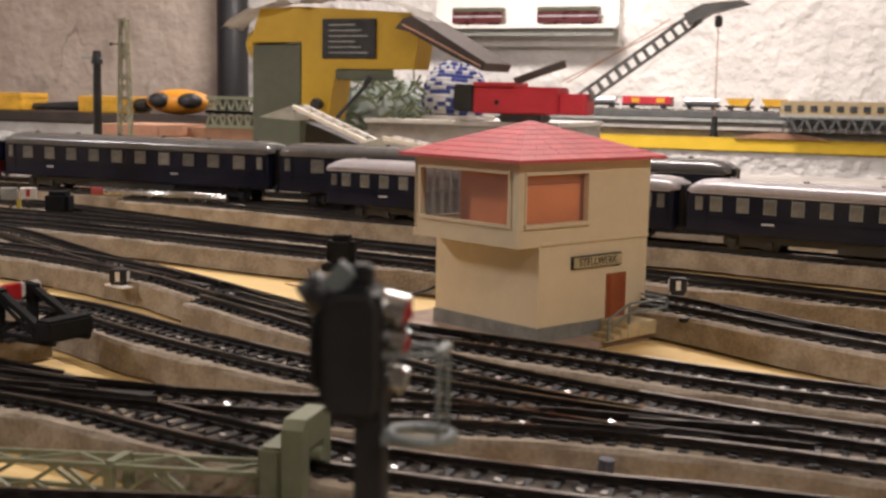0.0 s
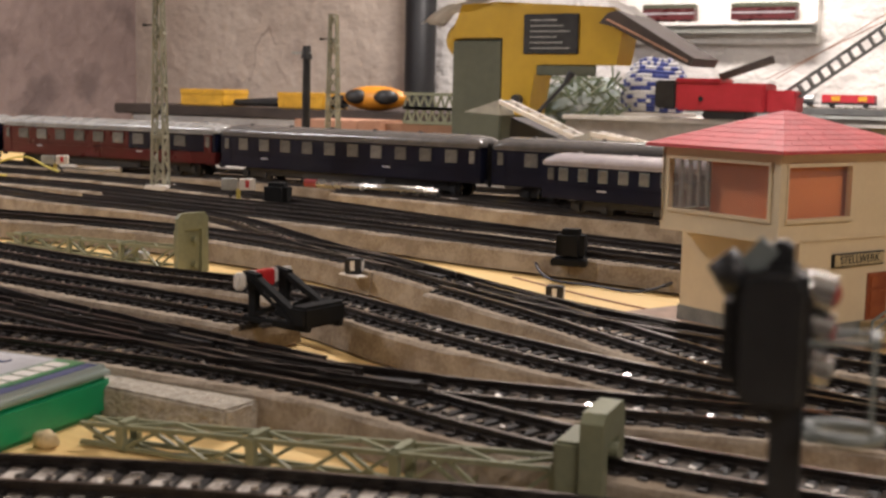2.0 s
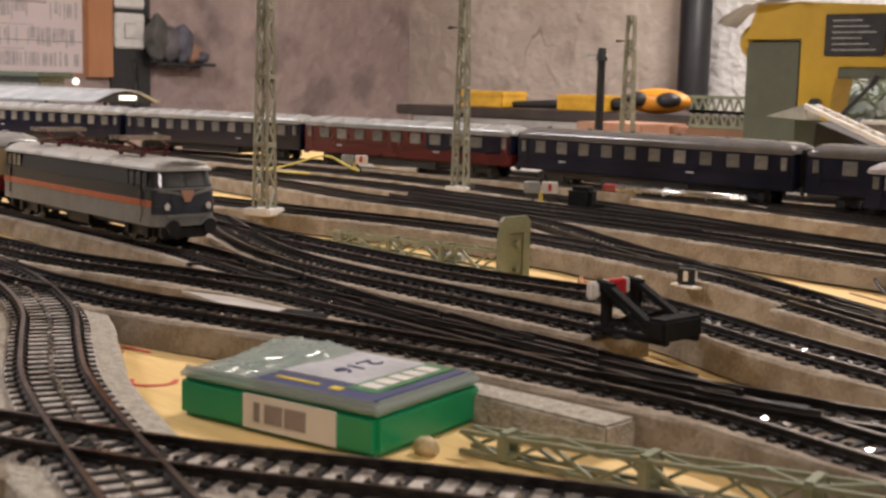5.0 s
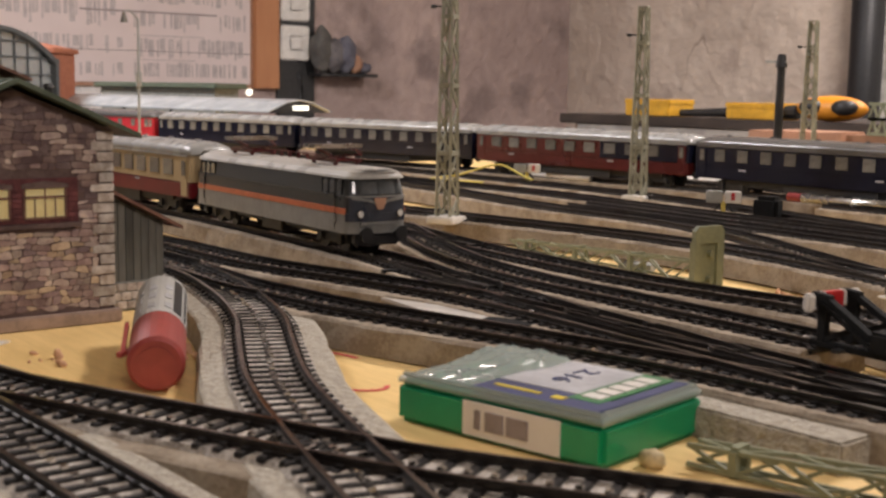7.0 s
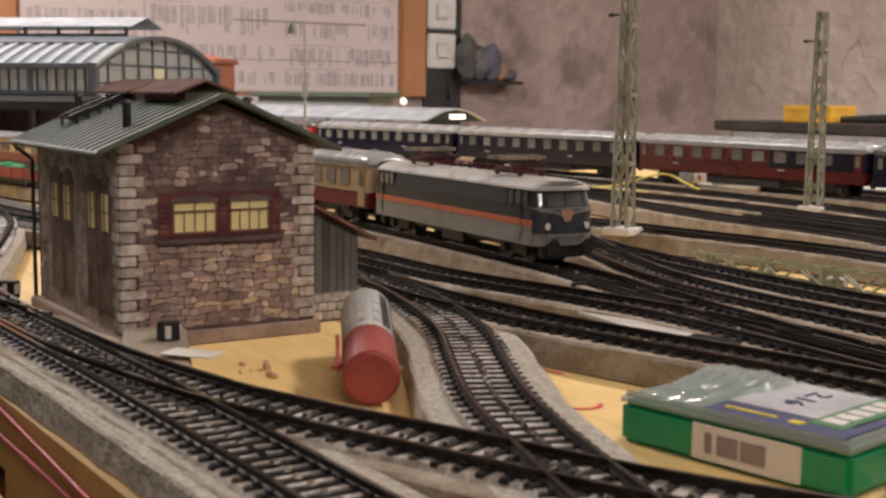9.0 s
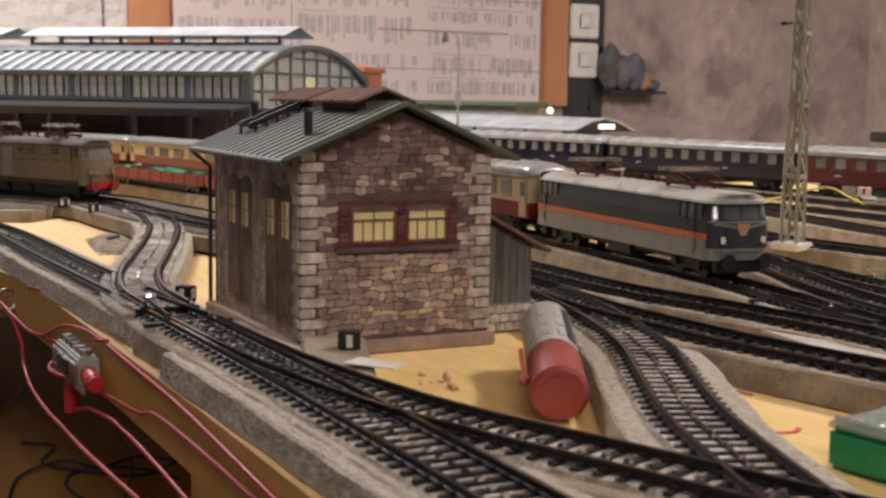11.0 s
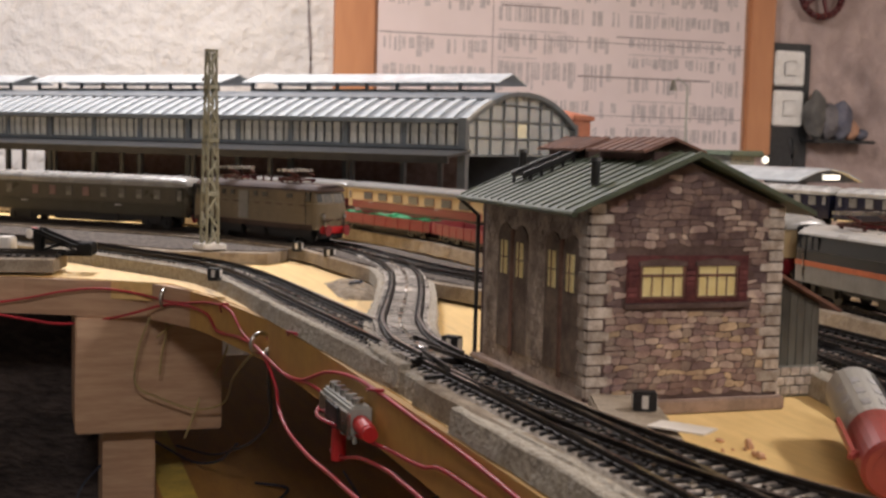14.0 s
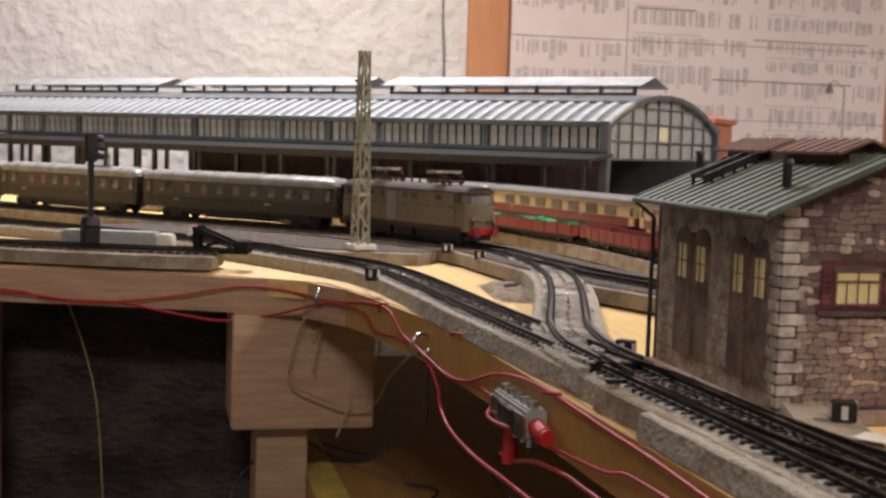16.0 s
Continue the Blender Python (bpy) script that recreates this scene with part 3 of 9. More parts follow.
# ---- tracks: each lies on its own strip of grey fibreboard ----
BED, TIE = 0.009, 0.0017
LINES = {
    "front": [(-1.50, -0.44), (-1.38, -0.27), (-1.293, -0.165), (-1.204, -0.072), (-1.12, -0.010), (-1.055, 0.026), (-1.0, 0.055), (-0.968, 0.067), (-0.914, 0.077), (-0.834, 0.083), (-0.773, 0.0865), (-0.694, 0.092), (-0.6, 0.098), (-0.5, 0.103), (-0.40, 0.106), (-0.3, 0.107), (-0.15, 0.106), (0.1, 0.10), (0.5, 0.10)],
    "branch": [(-0.58, 0.1015), (-0.5, 0.107), (-0.431, 0.119), (-0.395, 0.131), (-0.36, 0.145), (-0.303, 0.168), (-0.25, 0.197), (-0.2, 0.220), (-0.12, 0.245), (0.05, 0.265), (0.5, 0.27)],
    "curve": [(-0.72, 0.264), (-0.66, 0.268), (-0.604, 0.262), (-0.558, 0.255), (-0.51, 0.242), (-0.468, 0.226), (-0.43, 0.206), (-0.385, 0.183), (-0.335, 0.164), (-0.293, 0.150), (-0.25, 0.136), (-0.2, 0.122), (-0.1, 0.108)],
    "first": [(-0.66, 0.268), (-0.598, 0.263), (-0.542, 0.258), (-0.506, 0.260), (-0.469, 0.263), (-0.421, 0.273), (-0.385, 0.281), (-0.344, 0.288), (-0.303, 0.293), (-0.26, 0.295), (-0.235, 0.293), (-0.2, 0.286), (-0.156, 0.281), (-0.1, 0.285), (0.0, 0.295), (0.5, 0.31)],
    "second": [(-1.0, 0.286), (-0.85, 0.287), (-0.75, 0.290), (-0.661, 0.293), (-0.602, 0.293), (-0.565, 0.297), (-0.525, 0.305), (-0.467, 0.315), (-0.41, 0.314), (-0.364, 0.310), (-0.3, 0.304), (-0.263, 0.302), (-0.23, 0.306), (-0.196, 0.314), (-0.152, 0.326), (-0.122, 0.334), (-0.09, 0.339), (-0.042, 0.340), (0.15, 0.335), (0.5, 0.335)],
    "third": [(-2.0, 0.02), (-1.8, 0.15), (-1.56, 0.28), (-1.33, 0.348), (-1.1, 0.368), (-0.9, 0.372), (-0.739, 0.368), (-0.585, 0.355), (-0.519, 0.343), (-0.468, 0.333), (-0.42, 0.324), (-0.37, 0.317), (-0.32, 0.312), (-0.27, 0.306)],
    "siding": [(-1.0, 0.47), (-0.85, 0.468), (-0.75, 0.455), (-0.651, 0.433), (-0.6, 0.420), (-0.542, 0.411), (-0.462, 0.403), (-0.41, 0.404), (-0.375, 0.407), (-0.335, 0.400), (-0.28, 0.379), (-0.227, 0.362), (-0.18, 0.351), (-0.13, 0.345), (-0.08, 0.342)],
    "stub": [(-0.68, 0.443), (-0.64, 0.424), (-0.6, 0.404), (-0.541, 0.380), (-0.48, 0.366), (-0.42, 0.362), (-0.36, 0.358), (-0.327, 0.3555)],
    "slip": [(-0.31, 0.452), (-0.25, 0.422), (-0.2, 0.394), (-0.172, 0.379), (-0.143, 0.370), (-0.106, 0.362), (-0.044, 0.355), (0.1, 0.352), (0.5, 0.36)],
    "middle": [(-1.12, 0.475), (-0.9, 0.487), (-0.746, 0.502), (-0.69, 0.508), (-0.64, 0.515), (-0.585, 0.522), (-0.53, 0.523), (-0.47, 0.516), (-0.415, 0.503), (-0.36, 0.484)],
    "box_track": [(-1.1, 0.655), (-0.907, 0.634), (-0.815, 0.617), (-0.726, 0.600), (-0.64, 0.596), (-0.588, 0.590), (-0.53, 0.570), (-0.482, 0.544), (-0.415, 0.508), (-0.356, 0.483), (-0.305, 0.457), (-0.25, 0.432), (-0.2, 0.420), (-0.148, 0.412), (-0.091, 0.402), (-0.03, 0.398), (0.15, 0.392), (0.5, 0.39)],
    "behind_box": [(-0.72, 0.63), (-0.6, 0.618), (-0.52, 0.611), (-0.452, 0.604), (-0.386, 0.594), (-0.30, 0.582), (-0.22, 0.566), (-0.15, 0.533), (-0.115, 0.515), (-0.079, 0.495), (-0.03, 0.476), (0.1, 0.445), (0.5, 0.44)],
    "rear_one": [(-1.0, 0.665), (-0.8, 0.675), (-0.665, 0.660), (-0.55, 0.652), (-0.45, 0.645), (-0.358, 0.634), (-0.25, 0.615), (-0.172, 0.601), (-0.118, 0.590), (-0.03, 0.570), (0.1, 0.545), (0.5, 0.53)],
    "rear_two": [(-1.3, 0.735), (-1.0, 0.74), (-0.8, 0.735), (-0.65, 0.71), (-0.55, 0.685), (-0.45, 0.655), (-0.38, 0.637)],
    "sleeper_track": [(-0.62, 0.785), (-0.52, 0.775), (-0.43, 0.757), (-0.32, 0.742), (-0.173, 0.724), (-0.096, 0.708), (0.1, 0.68), (0.5, 0.65)],
    "main_far": [(-2.1, 0.71), (-1.8, 0.69), (-1.54, 0.722), (-1.28, 0.766), (-1.15, 0.790), (-1.024, 0.806), (-0.90, 0.814), (-0.762, 0.815), (-0.65, 0.808), (-0.53, 0.804), (-0.40, 0.802), (-0.2, 0.802), (0.1, 0.80), (0.5, 0.79)],
    "back": [(-1.02, 0.862), (-0.85, 0.868), (-0.7, 0.868), (-0.5, 0.864), (-0.2, 0.860), (0.1, 0.858), (0.5, 0.85)],
    "express": [(-2.0, -0.63), (-1.75, -0.40), (-1.579, -0.237), (-1.385, -0.055), (-1.257, 0.084), (-1.121, 0.168), (-1.0, 0.186), (-0.9, 0.200), (-0.8, 0.235), (-0.72, 0.262)],
    "link": [(-0.60, 0.098), (-0.64, 0.0985), (-0.69, 0.108), (-0.744, 0.125), (-0.80, 0.143), (-0.85, 0.158), (-0.90, 0.171), (-0.96, 0.180), (-1.02, 0.183)],
    "stub_left": [(-1.20, -0.46), (-1.13, -0.30), (-1.085, -0.178), (-1.05, -0.09), (-1.035, -0.03)],
    "wagon_track": [(-1.75, -0.1), (-1.5, 0.12), (-1.327, 0.232), (-1.2, 0.266), (-1.09, 0.282), (-1.0, 0.286)],
}
SINGLE = {"front": (-1.0, -0.2), "branch": (-0.6, 0.0), "curve": (-0.75, 0.0), "first": (-0.7, 0.0), "second": (-0.7, 0.0), "third": (-0.62, 0.0), "siding": (-0.62, 0.0), "stub": (-0.7, 0.0), "slip": (-0.32, 0.0), "box_track": (-0.5, 0.0), "link": (-1.0, 0.0)}


def tie_mesh():
    bm = bmesh.new()
    box(bm, -0.0013, 0.0013, -0.0124, 0.0124, 0, TIE, bevel=0.0003)
    for s in (-1, 1):
        box(bm, -0.0009, 0.0009, s * 0.0083 - 0.002, s * 0.0083 + 0.002, TIE, TIE + 0.0007)
    me = bpy.data.meshes.new("sleeper")
    bm.to_mesh(me)
    bm.free()
    me.materials.append(SLEEPER)
    return me


TIES = tie_mesh()


rng_stud = random.Random(77)


def tie_frames(line, pitch=0.0062):
    fine = smooth_line([(p.x, p.y, 0) for p in line], pitch)
    for i, p in enumerate(fine):
        d = (fine[min(i + 1, len(fine) - 1)] - fine[max(i - 1, 0)]).normalized()
        yield p, d


def track(name, points, index):
    t = thing("model_track", "model railway track with black sleepers on grey fibreboard", "track", group="tracks of the model railway")
    base = index * 0.00012
    line = smooth_line([(x, y, base) for x, y in points], 0.012)
    bm = bmesh.new()
    wide = name in ("front", "branch", "curve", "link", "express", "stub_left")
    if wide:
        w, n = 0.0205, {"front": 0.0165, "link": 0.0165, "express": 0.0310}.get(name, 0.0205)
        w = {"link": 0.0170, "express": 0.0400}.get(name, w)
        shape = [(-n - 0.001, 0.0), (-n, BED - 0.0008), (-n + 0.001, BED - 0.0002), (w - 0.001, BED - 0.0002), (w, BED - 0.0008), (w + 0.001, 0.0)]
    else:
        w = 0.0160
        shape = [(-w - 0.0008, 0.0), (-w, BED), (-w + 0.0010, BED + 0.0011), (-0.0116, BED + 0.0011), (-0.0110, BED - 0.0002), (0.0110, BED - 0.0002), (0.0116, BED + 0.0011), (w - 0.0010, BED + 0.0011), (w, BED), (w + 0.0008, 0.0)]
    sweep(bm, line, shape, wobble=0.00035 if wide else 0.0006, seed=index)
    part("roadbed", bm, FIBREPALE if name in ("front", "curve", "link") else FIBRE, t, "strip of grey-brown fibreboard")
    if name == "front":
        bm = bmesh.new()
        sweep(bm, [q for q in line if q.x > -0.54], [(-0.0222, 0.0), (-0.0212, BED - 0.0012), (-0.0200, BED - 0.0006), (-0.0168, BED - 0.0006), (-0.0168, 0.0)], wobble=0.0004, seed=41)
        part("shoulder", bm, FIBREPALE, t, "pale gritty shoulder of the roadbed")
    bm = bmesh.new()
    fill = {"curve": 0.0013, "link": 0.0016}.get(name, 0.0010)
    near, away = (0.0275, 0.0375) if name == "express" else (0.0132, 0.0132)
    sweep(bm, line, [(-near, BED - 0.0005), (-near + 0.001, BED + fill), (away - 0.001, BED + fill), (away, BED - 0.0005)], wobble=0.0006, seed=index + 90)
    part("ballast", bm, GRITPALE if name in ("front", "branch", "curve", "link") else GRIT, t, "gritty filling between the sleepers")
    fine = smooth_line([(x, y, base) for x, y in points], 0.008)
    z = BED + TIE
    for s in (-1, 1):
        bm = bmesh.new()
        o = s * 0.00825
        sweep(bm, fine, [(o - 0.0011, z), (o - 0.0010, z + 0.0004), (o - 0.0004, z + 0.0006), (o - 0.0004, z + 0.0016), (o - 0.00065, z + 0.0018), (o - 0.0006, z + 0.0023), (o + 0.0006, z + 0.0023), (o + 0.00065, z + 0.0018), (o + 0.0004, z + 0.0016), (o + 0.0004, z + 0.0006), (o + 0.0010, z + 0.0004), (o + 0.0011, z)])
        rail = part("rail", bm, [RAIL, RAILTOP], t)
        for p in rail.data.polygons:
            if p.center.z > base + z + 0.00225:
                p.material_index = 1
    if name == "curve":
        bm = bmesh.new()
        sweep(bm, fine, [(-0.0007, z - 0.0006), (-0.0006, z + 0.0003), (0.0006, z + 0.0003), (0.0007, z - 0.0006)])
        part("contact_strip", bm, RAIL, t, "dark strip under the contact studs")
    lo, hi = SINGLE.get(name, (9, 9))
    rest, studs = bmesh.new(), bmesh.new()
    mesh_verts = [v.co.copy() for v in TIES.vertices]
    for p, d in tie_frames(line):
        m = Matrix.Translation((p.x, p.y, base + BED)) @ pose(0, 0, 0, 0, 0, math.degrees(math.atan2(d.y, d.x)))
        if lo < p.x < hi:
            o = new("sleeper", TIES)
            o.matrix_basis = m
            o.parent = t
        elif -2.2 < p.x < 0.25:
            box(rest, -0.0013, 0.0013, -0.0124, 0.0124, 0, TIE, m=m)
        if p.x < 0.1:
            tilt = pose(0, 0, 0, rng_stud.uniform(-16, 16), rng_stud.uniform(-16, 16), 0)
            box(studs, -0.0008, 0.0008, -0.0008, 0.0008, TIE - 0.0004, TIE + 0.0008, m=m @ tilt)
    if len(rest.verts):
        tagged(part("sleeper_run", rest, SLEEPER, t), kind="stuff")
    else:
        rest.free()
    tagged(part("stud_row", studs, STUD, t, "row of small metal contact studs"), kind="stuff")
    return t


for k, (name, points) in enumerate(LINES.items()):
    track(name, points, k)

bm = bmesh.new()
prism(bm, [(-1.363, -0.077), (-1.235, 0.062), (-1.105, 0.139), (-1.078, 0.118), (-1.100, 0.030), (-1.132, 0.006), (-1.217, -0.057), (-1.32, -0.17)], "z", 0.0002, 0.0086)
tagged(link("roadbed_infill", bm, FIBRE), "flat grey fibreboard filling between two curved tracks", "infill")
bm = bmesh.new()
prism(bm, [(-1.363, -0.077), (-1.235, 0.062), (-1.105, 0.139), (-1.090, 0.125), (-1.113, 0.050), (-1.148, 0.020), (-1.226, -0.040), (-1.33, -0.147)], "z", 0.0086, 0.0093)
tagged(link("ballast_patch", bm, GRIT), "dark ballast paste spread on grey fibreboard", "ballast")


def turnout(name, x, way):
    """The moving and guarding rails of a set of points."""
    line = smooth_line([(a, b, 0) for a, b in LINES[name]], 0.004)
    i = min(range(len(line)), key=lambda k: abs(line[k].x - x))
    d = (line[min(i + 1, len(line) - 1)] - line[max(i - 1, 0)]).normalized() * way
    z = BED + TIE + 0.0028
    t = thing("track_points", "black blades, check rails and frog of a set of points", "points", turned(d, line[i].x, line[i].y, 0.0), "sets of points in the tracks")
    for q in (-1, 1):
        bm = bmesh.new()
        bar(bm, (-0.046, q * 0.0072, z), (0.0, q * 0.0026, z), 0.0008, 0.0018)
        part("blade", bm, RAIL, t)
        bm = bmesh.new()
        for a, b in (((-0.010, 0.0050), (-0.006, 0.0062)), ((-0.006, 0.0062), (0.020, 0.0062)), ((0.020, 0.0062), (0.024, 0.0050))):
            bar(bm, (a[0], q * a[1], z), (b[0], q * b[1], z), 0.0007, 0.0018)
        part("check_rail", bm, RAIL, t)
    bm = bmesh.new()
    prism(bm, [(-0.002, -0.0014), (0.018, -0.0040), (0.018, 0.0040), (-0.002, 0.0014)], "z", BED + 0.0008, BED + TIE + 0.0020)
    part("frog", bm, BLACK, t)
    part("tie_bar", B((-0.047, -0.0445, -0.0165, 0.0165, BED + 0.0010, BED + TIE + 0.0008)), BLACK, t)


for name, x, way in (("second", -0.250, 1), ("third", -0.400, 1), ("third", -0.490, 1), ("third", -0.330, 1), ("box_track", -0.345, 1), ("box_track", -0.262, 1), ("box_track", -0.205, 1), ("second", -0.105, -1), ("behind_box", -0.085, 1), ("front", -0.62, -1), ("curve", -0.64, -1), ("siding", -0.60, 1)):
    turnout(name, x, way)

# ---- rolling stock ----
RT = BED + TIE + 0.0023  # the rail heads' height


def line_at(name, x):
    """The place and direction on a track at a given x."""
    line = smooth_line([(a, b, 0) for a, b in LINES[name]], 0.004)
    i = min(range(len(line)), key=lambda k: abs(line[k].x - x))
    d = (line[min(i + 1, len(line) - 1)] - line[max(i - 1, 0)]).normalized()
    return line[i], d


def on_track(name, xa, xb):
    """The pose of a vehicle whose ends stand over xa and xb of a track."""
    a, b = line_at(name, xa)[0], line_at(name, xb)[0]
    mid, d = (a + b) / 2, b - a
    return Matrix.Translation((mid.x, mid.y, RT)) @ pose(0, 0, 0, 0, 0, math.degrees(math.atan2(d.y, d.x))), d.length


def section(bm, half, z1, roof, length, rows=9):
    """A roof with rounded shoulders, rising from z1 to roof and drawn in at both ends."""
    rings = []
    for f, k, w in ((-0.5, 0.30, 0.90), (-0.5 + 0.0015 / length, 0.62, 0.97), (-0.5 + 0.005 / length, 0.88, 1.0), (-0.5 + 0.011 / length, 1.0, 1.0)):
        rings.append((f * length, k, w))
    rings += [(-x, k, w) for x, k, w in rings[::-1]]
    loops = []
    for x, k, w in rings:
        loops.append([bm.verts.new((x, math.cos(math.pi * i / rows) * (half + 0.0006) * w, z1 + (roof - z1) * k * math.sin(math.pi * i / rows) ** 0.7)) for i in range(rows + 1)])
    for a, b in zip(loops, loops[1:]):
        for i in range(rows):
            bm.faces.new((a[i], a[i + 1], b[i + 1], b[i]))
        bm.faces.new((a[0], b[0], b[rows], a[rows]))
    bm.faces.new(loops[0])
    bm.faces.new(loops[-1][::-1])


def bogie(parent, x, material=None):
    b = bmesh.new()
    box(b, x - 0.016, x + 0.016, -0.0105, -0.0085, 0.003, 0.0085, bevel=0.0008)
    box(b, x - 0.016, x + 0.016, 0.0085, 0.0105, 0.003, 0.0085, bevel=0.0008)
    box(b, x - 0.004, x + 0.004, -0.0095, 0.0095, 0.004, 0.009)
    for s in (-1, 1):
        for e in (-0.010, 0.010):
            box(b, x + e - 0.002, x + e + 0.002, s * 0.0105, s * 0.0122, 0.003, 0.0068)
    o = part("bogie", b, material or BLACK, parent)
    for e in (-0.010, 0.010):
        w = bmesh.new()
        for s in (-1, 1):
            cyl(w, (x + e, s * 0.0066, 0.0052), (x + e, s * 0.0088, 0.0052), 0.0052, n=16)
        cyl(w, (x + e, -0.0066, 0.0052), (x + e, 0.0066, 0.0052), 0.001, n=6)
        part("wheelset", w, DARKMETAL, o)
    return o


def pane_mesh(w, h, material, t=0.0006):
    bm = bmesh.new()
    box(bm, -w / 2, w / 2, -t / 2, t / 2, -h / 2, h / 2)
    me = bpy.data.meshes.new("pane")
    bm.to_mesh(me)
    bm.free()
    me.materials.append(material)
    return me


def coach(label, m, length, body, lower, roofm, windows, wz=0.0255, wh=0.0075, ww=0.009, top=0.0315, roof=0.0385, split=None, pane=None, doors=True, second=None, rim=None, door=None, rosy=()):
    """A passenger coach on two bogies. windows: their middles along the side, from -1 to 1."""
    c = thing("model_coach", label, "model coach", m, "coaches of the model trains")
    L, half = length, 0.0150
    bm = bmesh.new()
    split = split or 0.0185
    box(bm, -L / 2, L / 2, -half, half, 0.0095, split, bevel=0.0008)
    part("lower_body", bm, lower, c)
    bm = bmesh.new()
    if second:
        box(bm, -L / 2 + 0.0003, L * second[1], -half + 0.0002, half - 0.0002, split, top)
        part("body", bm, body, c)
        bm = bmesh.new()
        box(bm, L * second[1], L / 2 - 0.0003, -half + 0.0002, half - 0.0002, split, top)
        part("body", bm, second[0], c)
    else:
        box(bm, -L / 2 + 0.0003, L / 2 - 0.0003, -half + 0.0002, half - 0.0002, split, top)
        part("body", bm, body, c)
    bm = bmesh.new()
    section(bm, half, top, roof, L + 0.001)
    part("roof", bm, roofm, c, smooth=True)
    for s in (-1, 1):
        part("rain_gutter", B((-L / 2 + 0.002, L / 2 - 0.002, s * (half - 0.0002), s * (half + 0.0009), top - 0.0007, top + 0.0001)), roofm, c)
        for e in (-0.62, 0.34):
            part("number_plate", B((e * L / 2 - 0.0035, e * L / 2 + 0.0035, s * (half - 0.0002), s * (half + 0.0002), 0.0158, 0.0168)), LABELGREY, c, "small pale lettering strip")
    bm = B((-L / 2 + 0.03, L / 2 - 0.03, -0.011, 0.011, 0.0055, 0.0095), (-L * 0.16, L * 0.16, -0.0125, 0.0125, 0.0035, 0.0095))
    part("underframe", bm, BLACK, c)
    for s in (-1, 1):
        bogie(c, s * (L / 2 - 0.036))
        bm = bmesh.new()
        box(bm, s * (L / 2), s * (L / 2 + 0.003), -0.0075, 0.0075, 0.0095, 0.034, bevel=0.0008)
        part("gangway", bm, BLACK, c, "black folding gangway")
        for q in (-1, 1):
            bm = bmesh.new()
            cyl(bm, (s * L / 2, q * 0.0095, 0.0105), (s * (L / 2 + 0.004), q * 0.0095, 0.0105), 0.0012, n=8)
            cyl(bm, (s * (L / 2 + 0.004), q * 0.0095, 0.0105), (s * (L / 2 + 0.0048), q * 0.0095, 0.0105), 0.0028, n=12)
            part("buffer", bm, BLACK, c)
    me = pane_mesh(ww, wh, pane or PANELIGHT)
    rose = pane_mesh(ww, wh, PANEROSE) if rosy else me
    fr = pane_mesh(ww + 0.0010, wh + 0.0010, rim) if rim else None
    for s in (-1, 1):
        for i, w in enumerate(windows):
            o = new("window", rose if i in rosy else me)
            o.matrix_basis = pose(w * L / 2, s * (half + 0.00012), wz)
            o.parent = c
            if fr:
                f = new("window_frame", fr)
                f.matrix_basis = pose(w * L / 2, s * (half - 0.00008), wz)
                f.parent = c
        if doors:
            for e in (-1, 1):
                d = B((e * (L / 2 - 0.0035), e * (L / 2 - 0.0115), s * (half - 0.0002), s * (half + 0.0003), 0.0105, 0.0305))
                d = part("door", d, door or lower, c)
                p = new("pane", pane_mesh(0.0042, 0.0075, pane or PANELIGHT))
                p.matrix_basis = pose(e * (L / 2 - 0.0075), s * (half + 0.0005), wz)
                p.parent = d
    for k in range(6):
        bm = bmesh.new()
        x = -L / 2 + L * (k + 0.5) / 6
        cyl(bm, (x, 0, roof - 0.0006), (x, 0, roof + 0.0008), 0.0018, n=8)
        part("roof_vent", bm, roofm, c)
    return c


def even(n, lo=-0.86, hi=0.86):
    return [lo + (hi - lo) * i / (n - 1) for i in range(n)]


FAR = [(-0.176, -0.494, "dark"), (-0.502, -0.758, "blue"), (-0.766, -1.020, "red"), (-1.028, -1.276, "blue2"), (-1.284, -1.536, "blue2"), (-1.544, -1.79, "scarlet")]
for xb, xa, look_ in FAR:
    m, L = on_track("main_far", xa, xb)
    m = m @ Matrix.Diagonal((1, 1, 1.17, 1))
    if look_ == "red":
        coach("wine-red and blue dining coach with a silver roof", m, L, WINE, WINE, ROOFMID, even(9, -0.78, 0.7), second=(BLUE, 0.12), ww=0.0125, pane=PANEMID)
    elif look_ == "scarlet":
        coach("bright red coach at the end of the far train", m, L, CRANERED, CRANERED, ROOFGREY, even(8))
    else:
        coach("dark blue express coach with a %s roof in the far train" % ("silver" if look_ == "blue2" else "grey"), m, L, BLUE, BLUE, ROOFMID if look_ == "blue2" else ROOFGREY, even(10, -0.8, 0.8), ww=0.0102, wh=0.0080, pane=PANEMID)
for xa, xb in ((-0.428, -0.188), (-0.181, 0.06)):
    m, L = on_track("sleeper_track", xa, xb)
    coach("dark blue sleeping car with a pale roof and framed windows", m, L, BLUE, BLUE, ROOFLILAC, even(15), ww=0.0058, wh=0.0070, rim=RAILGREY, pane=PANEMID)
